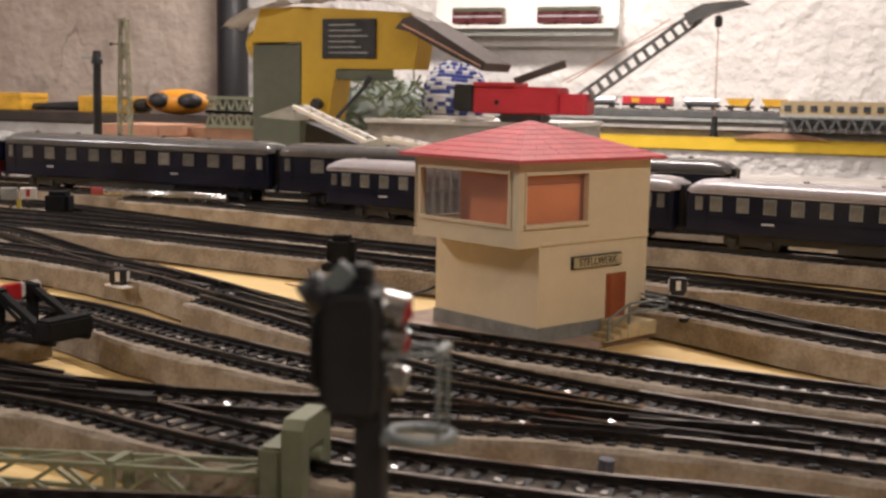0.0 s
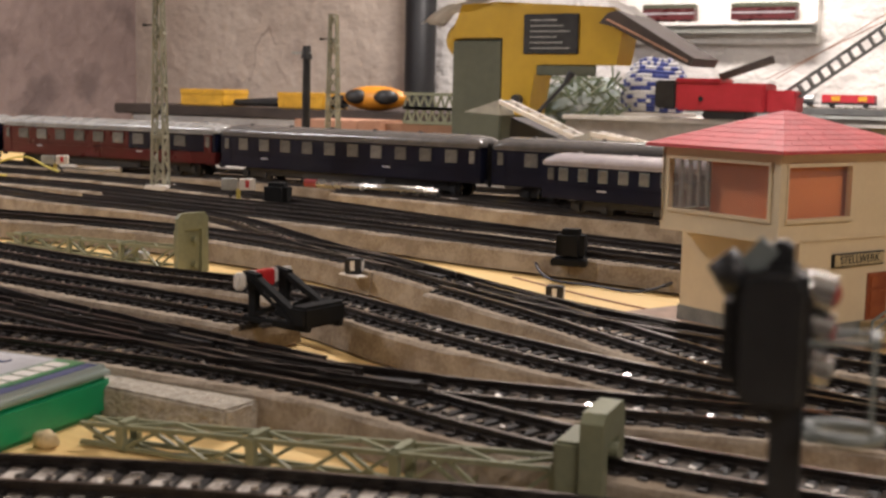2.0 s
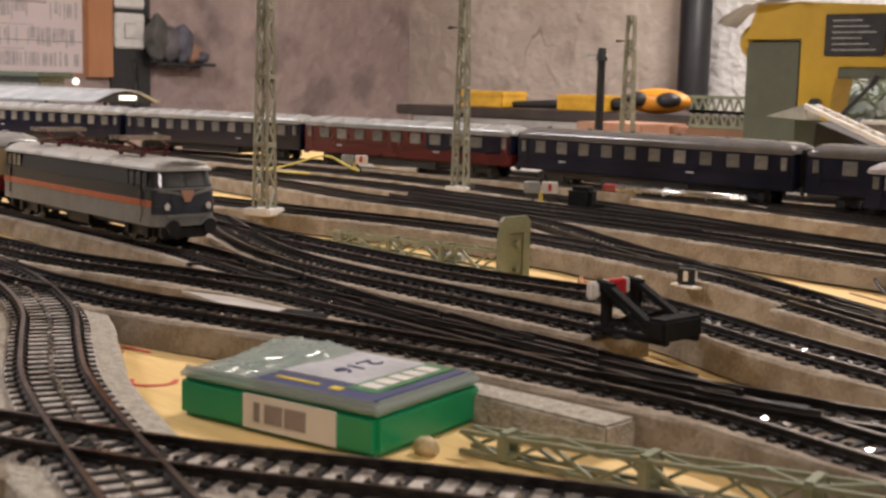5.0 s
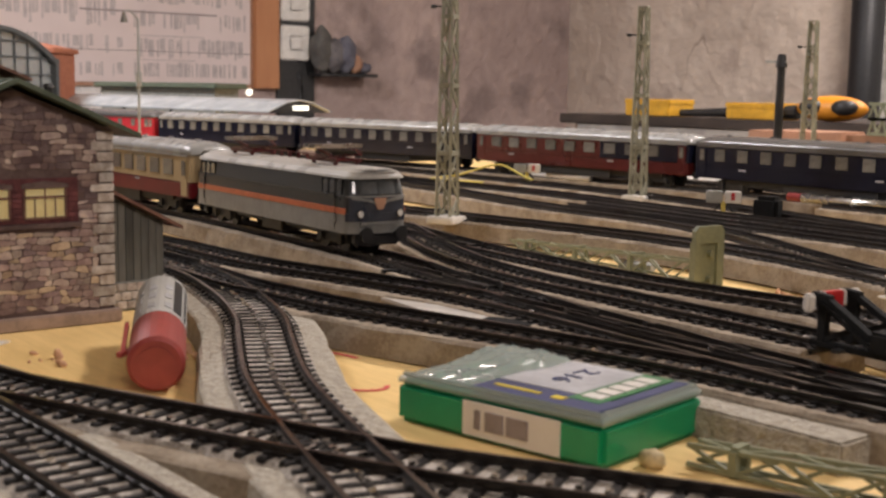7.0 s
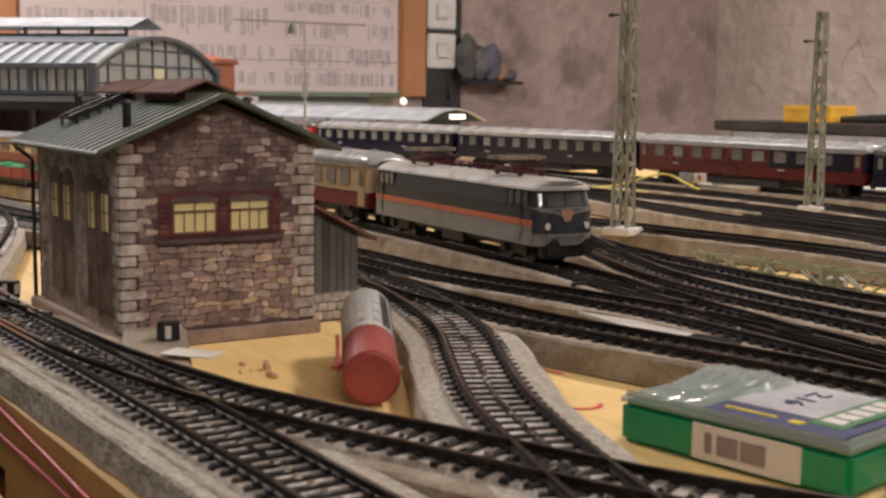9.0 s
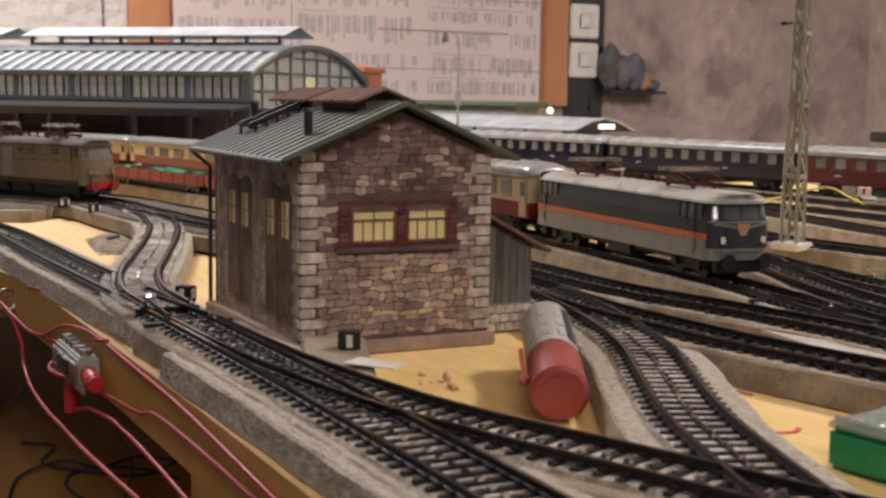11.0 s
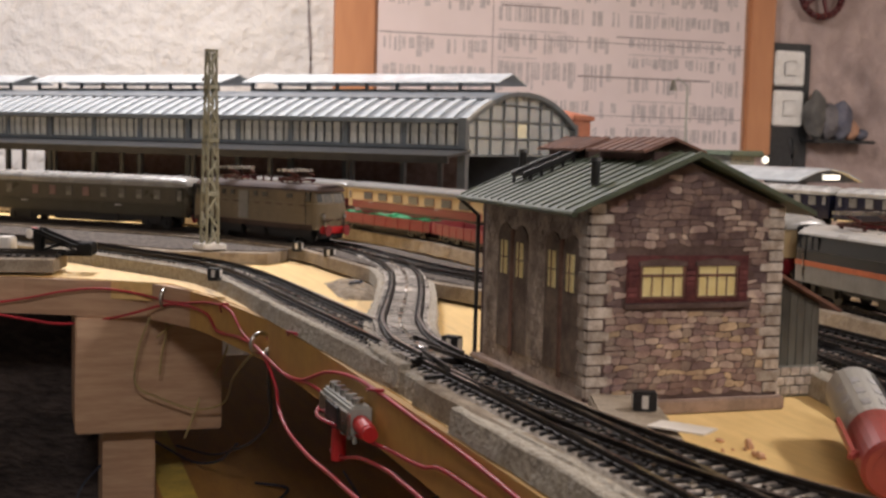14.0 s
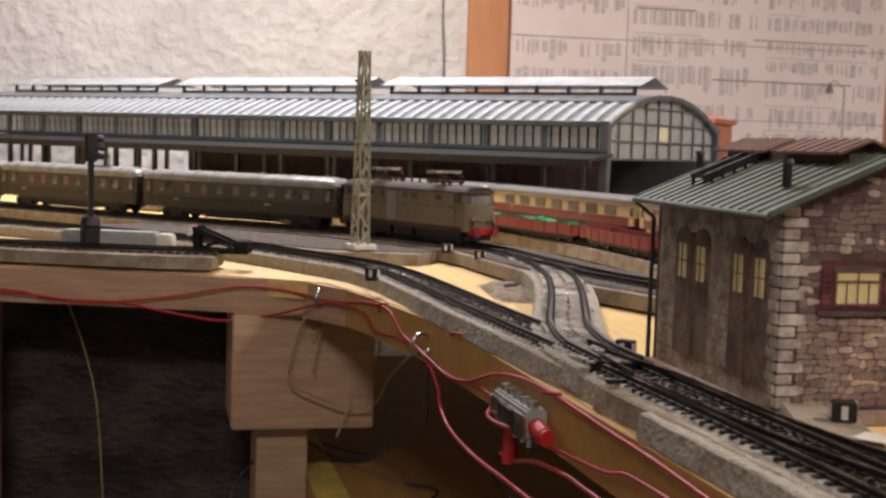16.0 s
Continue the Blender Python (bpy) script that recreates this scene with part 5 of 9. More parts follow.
# tall doors and windows of the side wall
DOORS = ((-0.6345, -0.6035), (-0.5855, -0.5555))
for x0, x1 in DOORS:
    mid = (x0 + x1) / 2
    d = part("side_door", B((mid - 0.0012, mid + 0.0012, SY0 - 0.0010, SY0 + 0.001, 0.010, 0.060)), DOORPOST, shed, "tall arched double door with yellow panes")
    for a, b in ((x0, mid - 0.0014), (mid + 0.0014, x1)):
        bm = bmesh.new()
        c, r = (a + b) / 2, (b - a) / 2
        prism(bm, [(a, 0.012), (b, 0.012), (b, 0.056)] + [(c + r * math.cos(math.pi * i / 8), 0.056 + 0.006 * math.sin(math.pi * i / 8)) for i in range(1, 8)] + [(a, 0.056)], "y", SY0 - 0.0006, SY0 + 0.001)
        part("leaf", bm, DOORDARK, d)
        for q in range(2):
            part("pane", B((c - r * 0.46, c + r * 0.46, SY0 - 0.0010, SY0 - 0.0002, 0.0418 + q * 0.0070, 0.0482 + q * 0.0070)), WINYELLOW, d)
        part("glazing_bar", B((c - 0.0003, c + 0.0003, SY0 - 0.0013, SY0 - 0.0008, 0.0418, 0.0552)), DOORPOST, d)
rest = bmesh.new()
for i in range(22):
    for j in range(24):
        x = SXB + 0.004 + i * 0.0046 + (j % 2) * 0.0022
        z = SZ + 0.004 + j * 0.0028
        inside = any(x0 - 0.0045 < x < x1 + 0.0008 and z < 0.061 for x0, x1 in DOORS)
        if x < SX - 0.008 and z < SE - 0.002 and not inside:
            box(rest, x, x + rng.uniform(0.0034, 0.0042), SY0 - rng.uniform(0.0002, 0.0005), SY0 + 0.001, z, z + rng.uniform(0.0020, 0.0024))
tagged(part("side_masonry", rest, SIDEWALL, shed), kind="stuff")
# roof: two ribbed slopes
over, thick = 0.009, 0.0012
for s in (-1, 1):
    bm = bmesh.new()
    y_e, z_e = (SY0 - over, SE - 0.003) if s < 0 else (SY1 + over, SE - 0.003)
    z_r = SR + 0.0022
    prism(bm, [(y_e, z_e), (ym, z_r), (ym, z_r + thick), (y_e, z_e + thick)], "x", SXB - 0.006, SX + 0.007)
    slope = part("roof_slope", bm, GREENROOF, shed)
    for i in range(17):
        x = SXB - 0.004 + i * 0.0073
        bm = bmesh.new()
        bar(bm, (x, y_e, z_e + thick + 0.0002), (x, ym, z_r + thick + 0.0002), 0.0009)
        part("seam", bm, GREENROOF, slope)
    if s < 0:
        gut = bmesh.new()
        cyl(gut, (SXB - 0.006, y_e, z_e), (SX + 0.006, y_e, z_e), 0.0011, n=8)
        part("gutter", gut, GREENROOF, shed)
bm = bmesh.new()
bar(bm, (SXB - 0.0045, SY0 - 0.0085, SE - 0.004), (SXB - 0.001, SY0 - 0.002, SE - 0.010), 0.0014)
bar(bm, (SXB - 0.001, SY0 - 0.002, SE - 0.010), (SXB - 0.001, SY0 - 0.002, 0.004), 0.0014)
part("downpipe", bm, DARKMETAL, shed)
# smoke vents along the ridge
for x0, x1 in ((-0.660, -0.616), (-0.610, -0.560)):
    v = part("smoke_vent", B((x0 + 0.002, x1 - 0.002, ym - 0.0075, ym + 0.0075, 0.083, 0.0920)), MORTAR, shed, "ridge smoke vent with a rust-brown roof")
    for s in (-1, 1):
        bm = bmesh.new()
        prism(bm, [(ym, 0.0962), (ym + s * 0.0125, 0.0914), (ym + s * 0.0125, 0.0924), (ym, 0.0972)], "x", x0, x1)
        part("vent_roof", bm, RUSTROOF, v)
        for i in range(7):
            bm = bmesh.new()
            x = x0 + 0.003 + (x1 - x0 - 0.006) * i / 6
            bar(bm, (x, ym, 0.0973), (x, ym + s * 0.0125, 0.0925), 0.0007)
            part("seam", bm, RUSTROOF, v)
for x, y, h in ((-0.565, 0.1420, 0.008), (-0.662, 0.153, 0.010), (-0.60, 0.205, 0.009)):
    bm = bmesh.new()
    cyl(bm, (x, y, 0.078), (x, y, 0.080 + h), 0.0016, n=12)
    cyl(bm, (x, y, 0.080 + h), (x, y, 0.0815 + h), 0.0024, 0.0018, n=12)
    part("chimney_pipe", bm, BLACK, shed)
bm = bmesh.new()  # ladder on the roof
def on_roof(x, f, up):
    return (x, 0.1375 + 0.037 * f, 0.0790 + 0.0155 * f + up)
for x in (-0.6345, -0.6225):
    bar(bm, on_roof(x, 0, 0.0022), on_roof(x, 1, 0.0022), 0.0014, 0.0022)
lad = part("roof_ladder", bm, BLACK, shed)
for i in range(16):
    f = (i + 0.3) / 16
    bm = bmesh.new()
    bar(bm, on_roof(-0.6345, f, 0.0022), on_roof(-0.6225, f, 0.0022), 0.0011)
    part("rung", bm, BLACK, lad)
    bm = bmesh.new()
    bar(bm, on_roof(-0.6345 + 0.012 * (i % 2), f, -0.0016), on_roof(-0.6345 + 0.012 * (i % 2), f, 0.0022), 0.001)
    part("strut", bm, BLACK, lad)
# lean-to of weathered planks
lx = -0.566
bm = bmesh.new()
prism(bm, [(SY1, 0.012), (0.2385, 0.012), (0.2385, 0.0355), (SY1, 0.0505)], "x", SXB + 0.01, lx - 0.001)
lean = part("lean_to", bm, GREYWOOD, shed, "lean-to of grey weathered planks")
for i in range(9):
    y0 = SY1 + i * 0.0033
    bm = bmesh.new()
    top = 0.0505 - (y0 - SY1) * 0.51 - 0.0016
    box(bm, lx - 0.001, lx, y0 + 0.0001, y0 + 0.0031, 0.012, top)
    part("plank", bm, GREYWOOD, lean)
bm = bmesh.new()
prism(bm, [(SY1, 0.0512), (0.2450, 0.0325), (0.2450, 0.0338), (SY1, 0.0525)], "x", SXB + 0.006, lx + 0.005)
part("lean_to_roof", bm, RUSTROOF, shed, "rust-brown sloping roof")
part("lean_to_base", B((SXB + 0.01, lx + 0.001, SY1, 0.240, 0.0, 0.0120), bevel=0.0005), PLINTH, shed)
for i in range(3):
    for j in range(7):
        bm = bmesh.new()
        y0 = SY1 + j * 0.0043 + (i % 2) * 0.002
        box(bm, lx + 0.0008, lx + 0.0016, y0, min(0.240, y0 + 0.0040), 0.001 + i * 0.0036, 0.0042 + i * 0.0036, bevel=0.0003)
        part("stone", bm, QUOIN, shed)

# ---- the signal box ----
u, v = Vector((0.40, 0.917, 0)).normalized(), Vector((-0.917, 0.40, 0)).normalized()
MB = Matrix(((u.x, v.x, 0, -0.179), (u.y, v.y, 0, 0.470), (0, 0, 1, 0), (0, 0, 0, 1)))
sb = thing("signal_box", "cream signal box with a pink-red hipped roof and orange interior", "model building", MB)
UL, VL, UO = 0.063, 0.058, -0.012
part("slab", B((-0.012, 0.092, -0.012, 0.080, 0.0, 0.0030), bevel=0.0005), SLAB, sb, "pinkish base slab")
part("plinth", B((-0.0006, UL + 0.0006, -0.0006, VL + 0.0006, 0.003, 0.0085)), PLINTH, sb, "grey plinth")
part("lower_storey", B((0, UL, 0, VL, 0.0085, 0.0405)), CREAM, sb)
part("cabin_floor", B((UO, UL, -0.0004, VL + 0.0004, 0.0395, 0.0425)), CREAM, sb)
t = 0.002
C0, C1, W0, W1, EZ = 0.0425, 0.0712, 0.0475, 0.0672, 0.0712
# right wall (v = 0) with its window
part("cabin_wall", B((UO, -0.0085, -0.0004, t, C0, C1), (0.0260, UL, -0.0004, t, C0, C1), (-0.0085, 0.0260, -0.0004, t, C0, W0), (-0.0085, 0.0260, -0.0004, t, W1, C1)), CREAM, sb)
# window wall (u = UO)
part("cabin_wall", B((UO, UO + t, t, 0.004, C0, C1), (UO, UO + t, 0.054, VL, C0, C1), (UO, UO + t, 0.004, 0.054, C0, W0), (UO, UO + t, 0.004, 0.054, W1, C1)), CREAM, sb)
part("cabin_wall", B((UO, UL, VL - t, VL, C0, 0.047), (UO, UL, VL - t, VL, 0.067, C1), (UO, -0.008, VL - t, VL, 0.047, 0.067), (0.056, UL, VL - t, VL, 0.047, 0.067), (0.012, 0.014, VL - t, VL, 0.047, 0.067), (0.034, 0.036, VL - t, VL, 0.047, 0.067)), CREAM, sb)
part("cabin_wall", B((UL - t, UL, t, VL - t, C0, 0.047), (UL - t, UL, t, VL - t, 0.067, C1), (UL - t, UL, t, 0.016, 0.047, 0.067), (UL - t, UL, 0.052, VL - t, 0.047, 0.067)), CREAM, sb)
part("inner_wall", B((0.000, 0.0012, 0.0060, 0.0440, C0, C1), (-0.0085, UL - t, 0.0042, 0.0054, C0, C1)), ORANGE, sb, "orange inner wall")
part("window_frame", B((-0.0088, -0.0081, -0.0009, 0.0012, W0, W1), (0.0256, 0.0263, -0.0009, 0.0012, W0, W1), (-0.0090, 0.0265, -0.0012, 0.0012, W1 - 0.0008, W1 + 0.0004), (-0.0090, 0.0265, -0.0016, 0.0012, W0 - 0.0008, W0 + 0.0006)), CREAM, sb)
part("window_frame", B((UO - 0.0008, UO + 0.001, 0.0037, 0.0044, W0, W1), (UO - 0.0008, UO + 0.001, 0.0536, 0.0543, W0, W1), (UO - 0.0008, UO + 0.001, 0.0034, 0.0546, W0 - 0.0008, W0 + 0.0004), (UO - 0.0008, UO + 0.001, 0.0034, 0.0546, W1 - 0.0004, W1 + 0.0008)), CREAM, sb)
part("pane", B((-0.0085, 0.0260, 0.0006, 0.0009, W0, W1)), PANE, sb).visible_shadow = False
part("pane", B((UO + 0.0006, UO + 0.0009, 0.004, 0.054, W0, W1)), PANE, sb).visible_shadow = False
part("seam_band", B((0.0, UL, -0.0008, 0, 0.0398, 0.0408)), CREAM, sb)
for i in range(14):
    part("rear_mullion", B((-0.008 + i * 0.0048, -0.0074 + i * 0.0048, VL - t + 0.0002, VL - 0.0002, 0.047, 0.067)), GREYPL, sb)
part("rear_rail", B((-0.008, 0.056, VL - t + 0.0003, VL - 0.0003, 0.0562, 0.0570)), GREYPL, sb)
part("rear_pane", B((-0.008, 0.056, VL - t - 0.0004, VL - t - 0.0001, 0.047, 0.067)), CABINPANE, sb, "grey hazy rear pane").visible_shadow = False
# hipped roof in courses of flat tiles
o0, o1, p0, p1 = UO - 0.0045, UL + 0.0045, -0.005, VL + 0.005
apex0, apex1, RZ = 0.0215, 0.0245, 0.0855
bm = bmesh.new()
q = [bm.verts.new(c) for c in ((o0, p0, EZ), (o1, p0, EZ), (o1, p1, EZ), (o0, p1, EZ), (o0, p0, EZ + 0.001), (o1, p0, EZ + 0.001), (o1, p1, EZ + 0.001), (o0, p1, EZ + 0.001))]
a0, a1 = bm.verts.new((apex0, VL / 2, RZ)), bm.verts.new((apex1, VL / 2, RZ))
bm.faces.new(q[:4])
for i in range(4):
    bm.faces.new((q[i], q[(i + 1) % 4], q[4 + (i + 1) % 4], q[4 + i]))
bm.faces.new((q[4], q[5], a1, a0))
bm.faces.new((q[5], q[6], a1))
bm.faces.new((q[6], q[7], a0, a1))
bm.faces.new((q[7], q[4], a0))
roof = part("roof", bm, ROOFRED, sb)
faces = [((o0, p0), (o1, p0), apex0, apex1), ((o0, p1), (o0, p0), apex0, apex0), ((o1, p0), (o1, p1), apex1, apex1)]
for (ax, ay), (bx, by), ra, rb in faces:
    for row in range(8):
        f0, f1 = row / 8, (row + 1) / 8
        lo = (Vector((ax, ay, EZ + 0.001)).lerp(Vector((ra, VL / 2, RZ)), f0), Vector((bx, by, EZ + 0.001)).lerp(Vector((rb, VL / 2, RZ)), f0))
        hi = (Vector((ax, ay, EZ + 0.001)).lerp(Vector((ra, VL / 2, RZ)), f1), Vector((bx, by, EZ + 0.001)).lerp(Vector((rb, VL / 2, RZ)), f1))
        n = max(1, round((lo[1] - lo[0]).length / 0.0085))
        out = (lo[1] - lo[0]).cross(hi[0] - lo[0]).normalized()
        out = out if out.z > 0 else -out
        shift = 0.5 if row % 2 else 0.0
        for k in range(n + (1 if shift else 0)):
            g0, g1 = max(0, (k - shift) / n), min(1, (k + 1 - shift) / n)
            if g1 - g0 < 0.02:
                continue
            bm = bmesh.new()
            gap = 0.0001 / max(0.004, (lo[1] - lo[0]).length)
            pts = [lo[0].lerp(lo[1], g0 + gap) + out * 0.00024, lo[0].lerp(lo[1], g1 - gap) + out * 0.00024, hi[0].lerp(hi[1], g1 - gap) + out * 0.0001, hi[0].lerp(hi[1], g0 + gap) + out * 0.0001]
            top = [bm.verts.new(c) for c in pts]
            low = [bm.verts.new(c - out * 0.0006) for c in pts]
            bm.faces.new(top)
            bm.faces.new(low[::-1])
            for i in range(4):
                bm.faces.new((top[i], low[i], low[(i + 1) % 4], top[(i + 1) % 4]))
            part("roof_tile", bm, ROOFRED, roof)
# name board, door, steps and handrail on the right wall
sign = part("name_board", B((0.0175, 0.0465, -0.0012, 0, 0.0295, 0.0345), bevel=0.0002), DARKMETAL, sb, "dark framed name board")
part("board_face", B((0.0181, 0.0459, -0.0015, -0.0012, 0.0300, 0.0340)), STEPYELLOW, sign)
text_mesh("lettering", "STELLWERK", 0.0042, BLACK, sign, pose(0.0320, -0.0016, 0.0320, 90, 0, 0))
door = part("door", B((0.0385, 0.0500, -0.0006, 0, 0.0085, 0.0262)), DOORBROWN, sb, "red-brown panelled door")
for i in range(3):
    part("door_panel", B((0.0400, 0.0485, -0.0011, -0.0006, 0.0098 + i * 0.0054, 0.0140 + i * 0.0054), bevel=0.0002), DOORBROWN, door)
part("landing", B((0.035, 0.060, -0.0150, -0.0006, 0.003, 0.0085), bevel=0.0004), STEPYELLOW, sb)
for i in range(3):
    part("step", B((0.035 - 0.0040 * (i + 1), 0.035 - 0.0040 * i, -0.0150, -0.0040, 0.003, 0.0085 - 0.0018 * (i + 1)), bevel=0.0003), STEPYELLOW, sb)
def rod(name, a, b, w, material, parent):
    bm = bmesh.new()
    bar(bm, a, b, w)
    return part(name, bm, material, parent)


for uu, z0, z1 in ((0.024, 0.0030, 0.0115), (0.036, 0.0085, 0.0165), (0.0590, 0.0085, 0.0165)):
    rod("handrail_post", (uu, -0.0145, z0), (uu, -0.0145, z1), 0.0008, RAILGREY, sb)
for dz in (0.0, -0.0038):
    rod("handrail", (0.024, -0.0145, 0.0115 + dz), (0.036, -0.0145, 0.0165 + dz), 0.0007, RAILGREY, sb)
    rod("handrail", (0.036, -0.0145, 0.0165 + dz), (0.0590, -0.0145, 0.0165 + dz), 0.0007, RAILGREY, sb)
    rod("handrail", (0.0590, -0.0145, 0.0165 + dz), (0.0590, -0.001, 0.0165 + dz), 0.0007, RAILGREY, sb)

# ---- the station hall, seen at a slant ----
hu, hv = Vector((-0.71, -0.704, 0)).normalized(), Vector((-0.704, 0.71, 0)).normalized()
MH = Matrix(((hu.x, hv.x, 0, -1.533), (hu.y, hv.y, 0, 0.428), (0, 0, 1, 0), (0, 0, 0, 1)))
hall = thing("station_hall", "grey iron and glass station hall with ribbed roof and lanterns", "model building", MH)
HW, HL, HB, HE, HA = 0.35, 1.45, 0.079, 0.1215, 0.1610


def arch(k, rise=HA, inset=0.0):
    a = math.pi * (1 - k)
    c = (HW / 2 - inset) * math.cos(a)
    return (HW / 2 + c, HE + (rise - HE - inset * 0.3) * (1 - abs(c / (HW / 2)) ** 2.1))


NA = 14
bm = bmesh.new()
pts = [arch(i / NA) for i in range(NA + 1)]
inner = [(y * 0.985 + HW * 0.0075, z - 0.0025) for y, z in pts]
prism(bm, pts + inner[::-1], "x", 0.0, HL)
hr = part("roof", bm, HALLBAND, hall, "grey barrel roof with pale ribs")
n = 74
bm0 = bmesh.new()
for i in range(4):
    bar(bm0, (0, *pts[i]), (0, *pts[i + 1]), 0.0085, 0.0040)
rib = part("rib", bm0, HALLROOF, hr)
for i in range(1, n):
    again(rib, pose(HL * i / n, 0, 0))
part("roof_purlin", B((0, HL, pts[4][0] - 0.002, pts[4][0] + 0.002, pts[4][1] - 0.001, pts[4][1] + 0.003)), HALLGREY, hall)
# side wall: posts and panes over a beam
part("eaves_beam", B((0, HL, -0.004, 0.004, HE - 0.005, HE + 0.001), bevel=0.0008), HALLGREY, hall)
part("lower_beam", B((-0.002, HL, -0.006, 0.004, HB + 0.008, HB + 0.013), bevel=0.0008), HALLGREY, hall)
part("rear_wall", B((0, 0.76, HW - 0.004, HW, 0.0, HE)), HALLGREY, hall)
part("rear_glazing", B((0.76, HL, HW - 0.004, HW, HB, HE)), HALLGREY, hall)
for i in range(9):
    part("rear_post", B((0.80 + i * 0.08, 0.806 + i * 0.08, HW - 0.006, HW, 0.016, HB)), HALLGREY, hall)
pn = new("pane", pane_mesh(0.0088, HE - HB - 0.018, HALLPANE, 0.001))
pn.parent, pn.matrix_basis = hall, pose(0.006, 0.001, (HE + HB) / 2 + 0.004)
for i in range(1, 120):
    again(pn, pose(0.006 + i * 0.012, 0.001, (HE + HB) / 2 + 0.004))
pb = part("post", B((-0.003, 0.003, -0.003, 0.003, 0.0, HE)), HALLGREY, hall)
for i in range(1, 19):
    again(pb, pose(i * 0.08, 0, 0))
bm = bmesh.new()
prism(bm, [(0.0, HB + 0.0075), (-0.062, HB + 0.001), (-0.062, HB - 0.008), (-0.058, HB - 0.008), (-0.058, HB - 0.0015), (0.0, HB + 0.004)], "x", -0.01, HL)
canopy = part("side_canopy", bm, DARKMETAL, hall, "dark canopy along the side")
cp = part("canopy_post", B((-0.0025, 0.0025, -0.0605, -0.0565, 0.0, HB - 0.002)), DARKMETAL, hall)
for i in range(1, 13):
    again(cp, pose(i * 0.115, 0, 0))
part("platform", B((-0.1, HL, -0.095, HW, 0.0, 0.016), bevel=0.001), SLAB, hall)
part("inner_wall", B((0.05, 0.75, 0.10, 0.104, 0.016, HB + 0.006)), MORTAR, hall, "dark brown inner arcade")
# glazed end arch
bm = bmesh.new()
prism(bm, [(0.002, HB)] + [(y, z - 0.002) for y, z in pts] + [(HW - 0.002, HB)], "x", 0.004, 0.0048)
g = part("end_glass", bm, HALLGLASS, hall)
g.visible_shadow = False
bm = bmesh.new()
prism(bm, pts + [(HW / 2 + (y - HW / 2) * 0.965, z - 0.0055) for y, z in pts[::-1]], "x", -0.004, 0.003)
part("end_arch", bm, HALLGREY, hall)
for i in range(1, 9):
    y = HW * i / 9
    k = min(range(NA + 1), key=lambda j: abs(pts[j][0] - y))
    bm = bmesh.new()
    bar(bm, (0.003, y, HB), (0.003, y, pts[k][1]), 0.0024)
    part("mullion", bm, HALLGREY, hall)
for z in (HB + 0.001, HB + 0.022, HB + 0.044, HB + 0.064):
    k = next(j for j in range(NA) if pts[j][1] >= min(z, HA - 0.004)) if z > HE else 0
    bm = bmesh.new()
    bar(bm, (0.003, pts[k][0] if z > HE else 0, z), (0.003, HW - (pts[k][0] if z > HE else 0), z), 0.0020)
    part("transom", bm, HALLGREY, hall)
part("lit_pane", B((0.0052, 0.006, HW * 0.445, HW * 0.552, HB + 0.024, HB + 0.042)), WINYELLOW, hall, "warm yellow pane")
for y in (0.0, HW):
    part("end_post", B((-0.004, 0.006, y - 0.005, y + 0.005, 0.0, HE + 0.002)), HALLGREY, hall)
# lanterns along the crown
for a, b in ((0.03, 0.40), (0.46, 0.80), (0.86, 1.20)):
    lan = part("lantern", B((a, b, HW / 2 - 0.036, HW / 2 - 0.034, HA - 0.004, HA + 0.002)), HALLGREY, hall, "long glazed roof lantern")
    bm = bmesh.new()
    prism(bm, [(HW / 2 - 0.044, HA + 0.011), (HW / 2, HA + 0.024), (HW / 2 + 0.044, HA + 0.011), (HW / 2 + 0.044, HA + 0.0098), (HW / 2, HA + 0.0225), (HW / 2 - 0.044, HA + 0.0098)], "x", a - 0.012, b + 0.012)
    part("lantern_roof", bm, HALLROOF, lan)
    for i in range(9):
        x = a + (b - a) * i / 8
        part("lantern_post", B((x - 0.002, x + 0.002, HW / 2 - 0.037, HW / 2 - 0.033, HA - 0.004, HA + 0.0115)), HALLGREY, lan)
# brick corner tower behind the arch
tower = thing("station_tower", "terracotta brick station tower with a flat cornice", "model building", MH @ pose(0.045, HW + 0.045, 0))
part("wall", B((-0.038, 0.038, -0.038, 0.038, 0.0, 0.132)), BROWNBRICK, tower)
part("cornice", B((-0.043, 0.043, -0.043, 0.043, 0.1315, 0.1385), bevel=0.001), BROWNBRICK, tower)
bm = bmesh.new()
cyl(bm, (0, 0, 0.1385), (0, 0, 0.146), 0.055, 0.012, n=4)
bmesh.ops.rotate(bm, verts=bm.verts, matrix=Matrix.Rotation(math.pi / 4, 3, "Z"))
part("roof", bm, BROWNBRICK, tower)

# ---- platform canopy beside the far train ----
can = thing("platform_canopy", "long pale platform canopy on posts beside the far train", "platform roof", turned((-1, -0.16), -1.378, 0.818))
bm = bmesh.new()
prism(bm, [(-0.05, 0.062), (-0.02, 0.073), (0.0, 0.076), (0.02, 0.073), (0.05, 0.062), (0.05, 0.0605), (0.02, 0.0715), (0.0, 0.0745), (-0.02, 0.0715), (-0.05, 0.0605)], "x", 0.0, 0.62)
part("roof", bm, HALLROOF, can)
# added dark plate that stands for the shaded underside of the roof
bm = bmesh.new()
prism(bm, [(-0.046, 0.0600), (0.046, 0.0600), (0.018, 0.0708), (0.0, 0.0738), (-0.018, 0.0708)], "x", 0.003, 0.005)
part("gable", bm, DARKMETAL, can, "dark plate for the shade under the canopy roof")
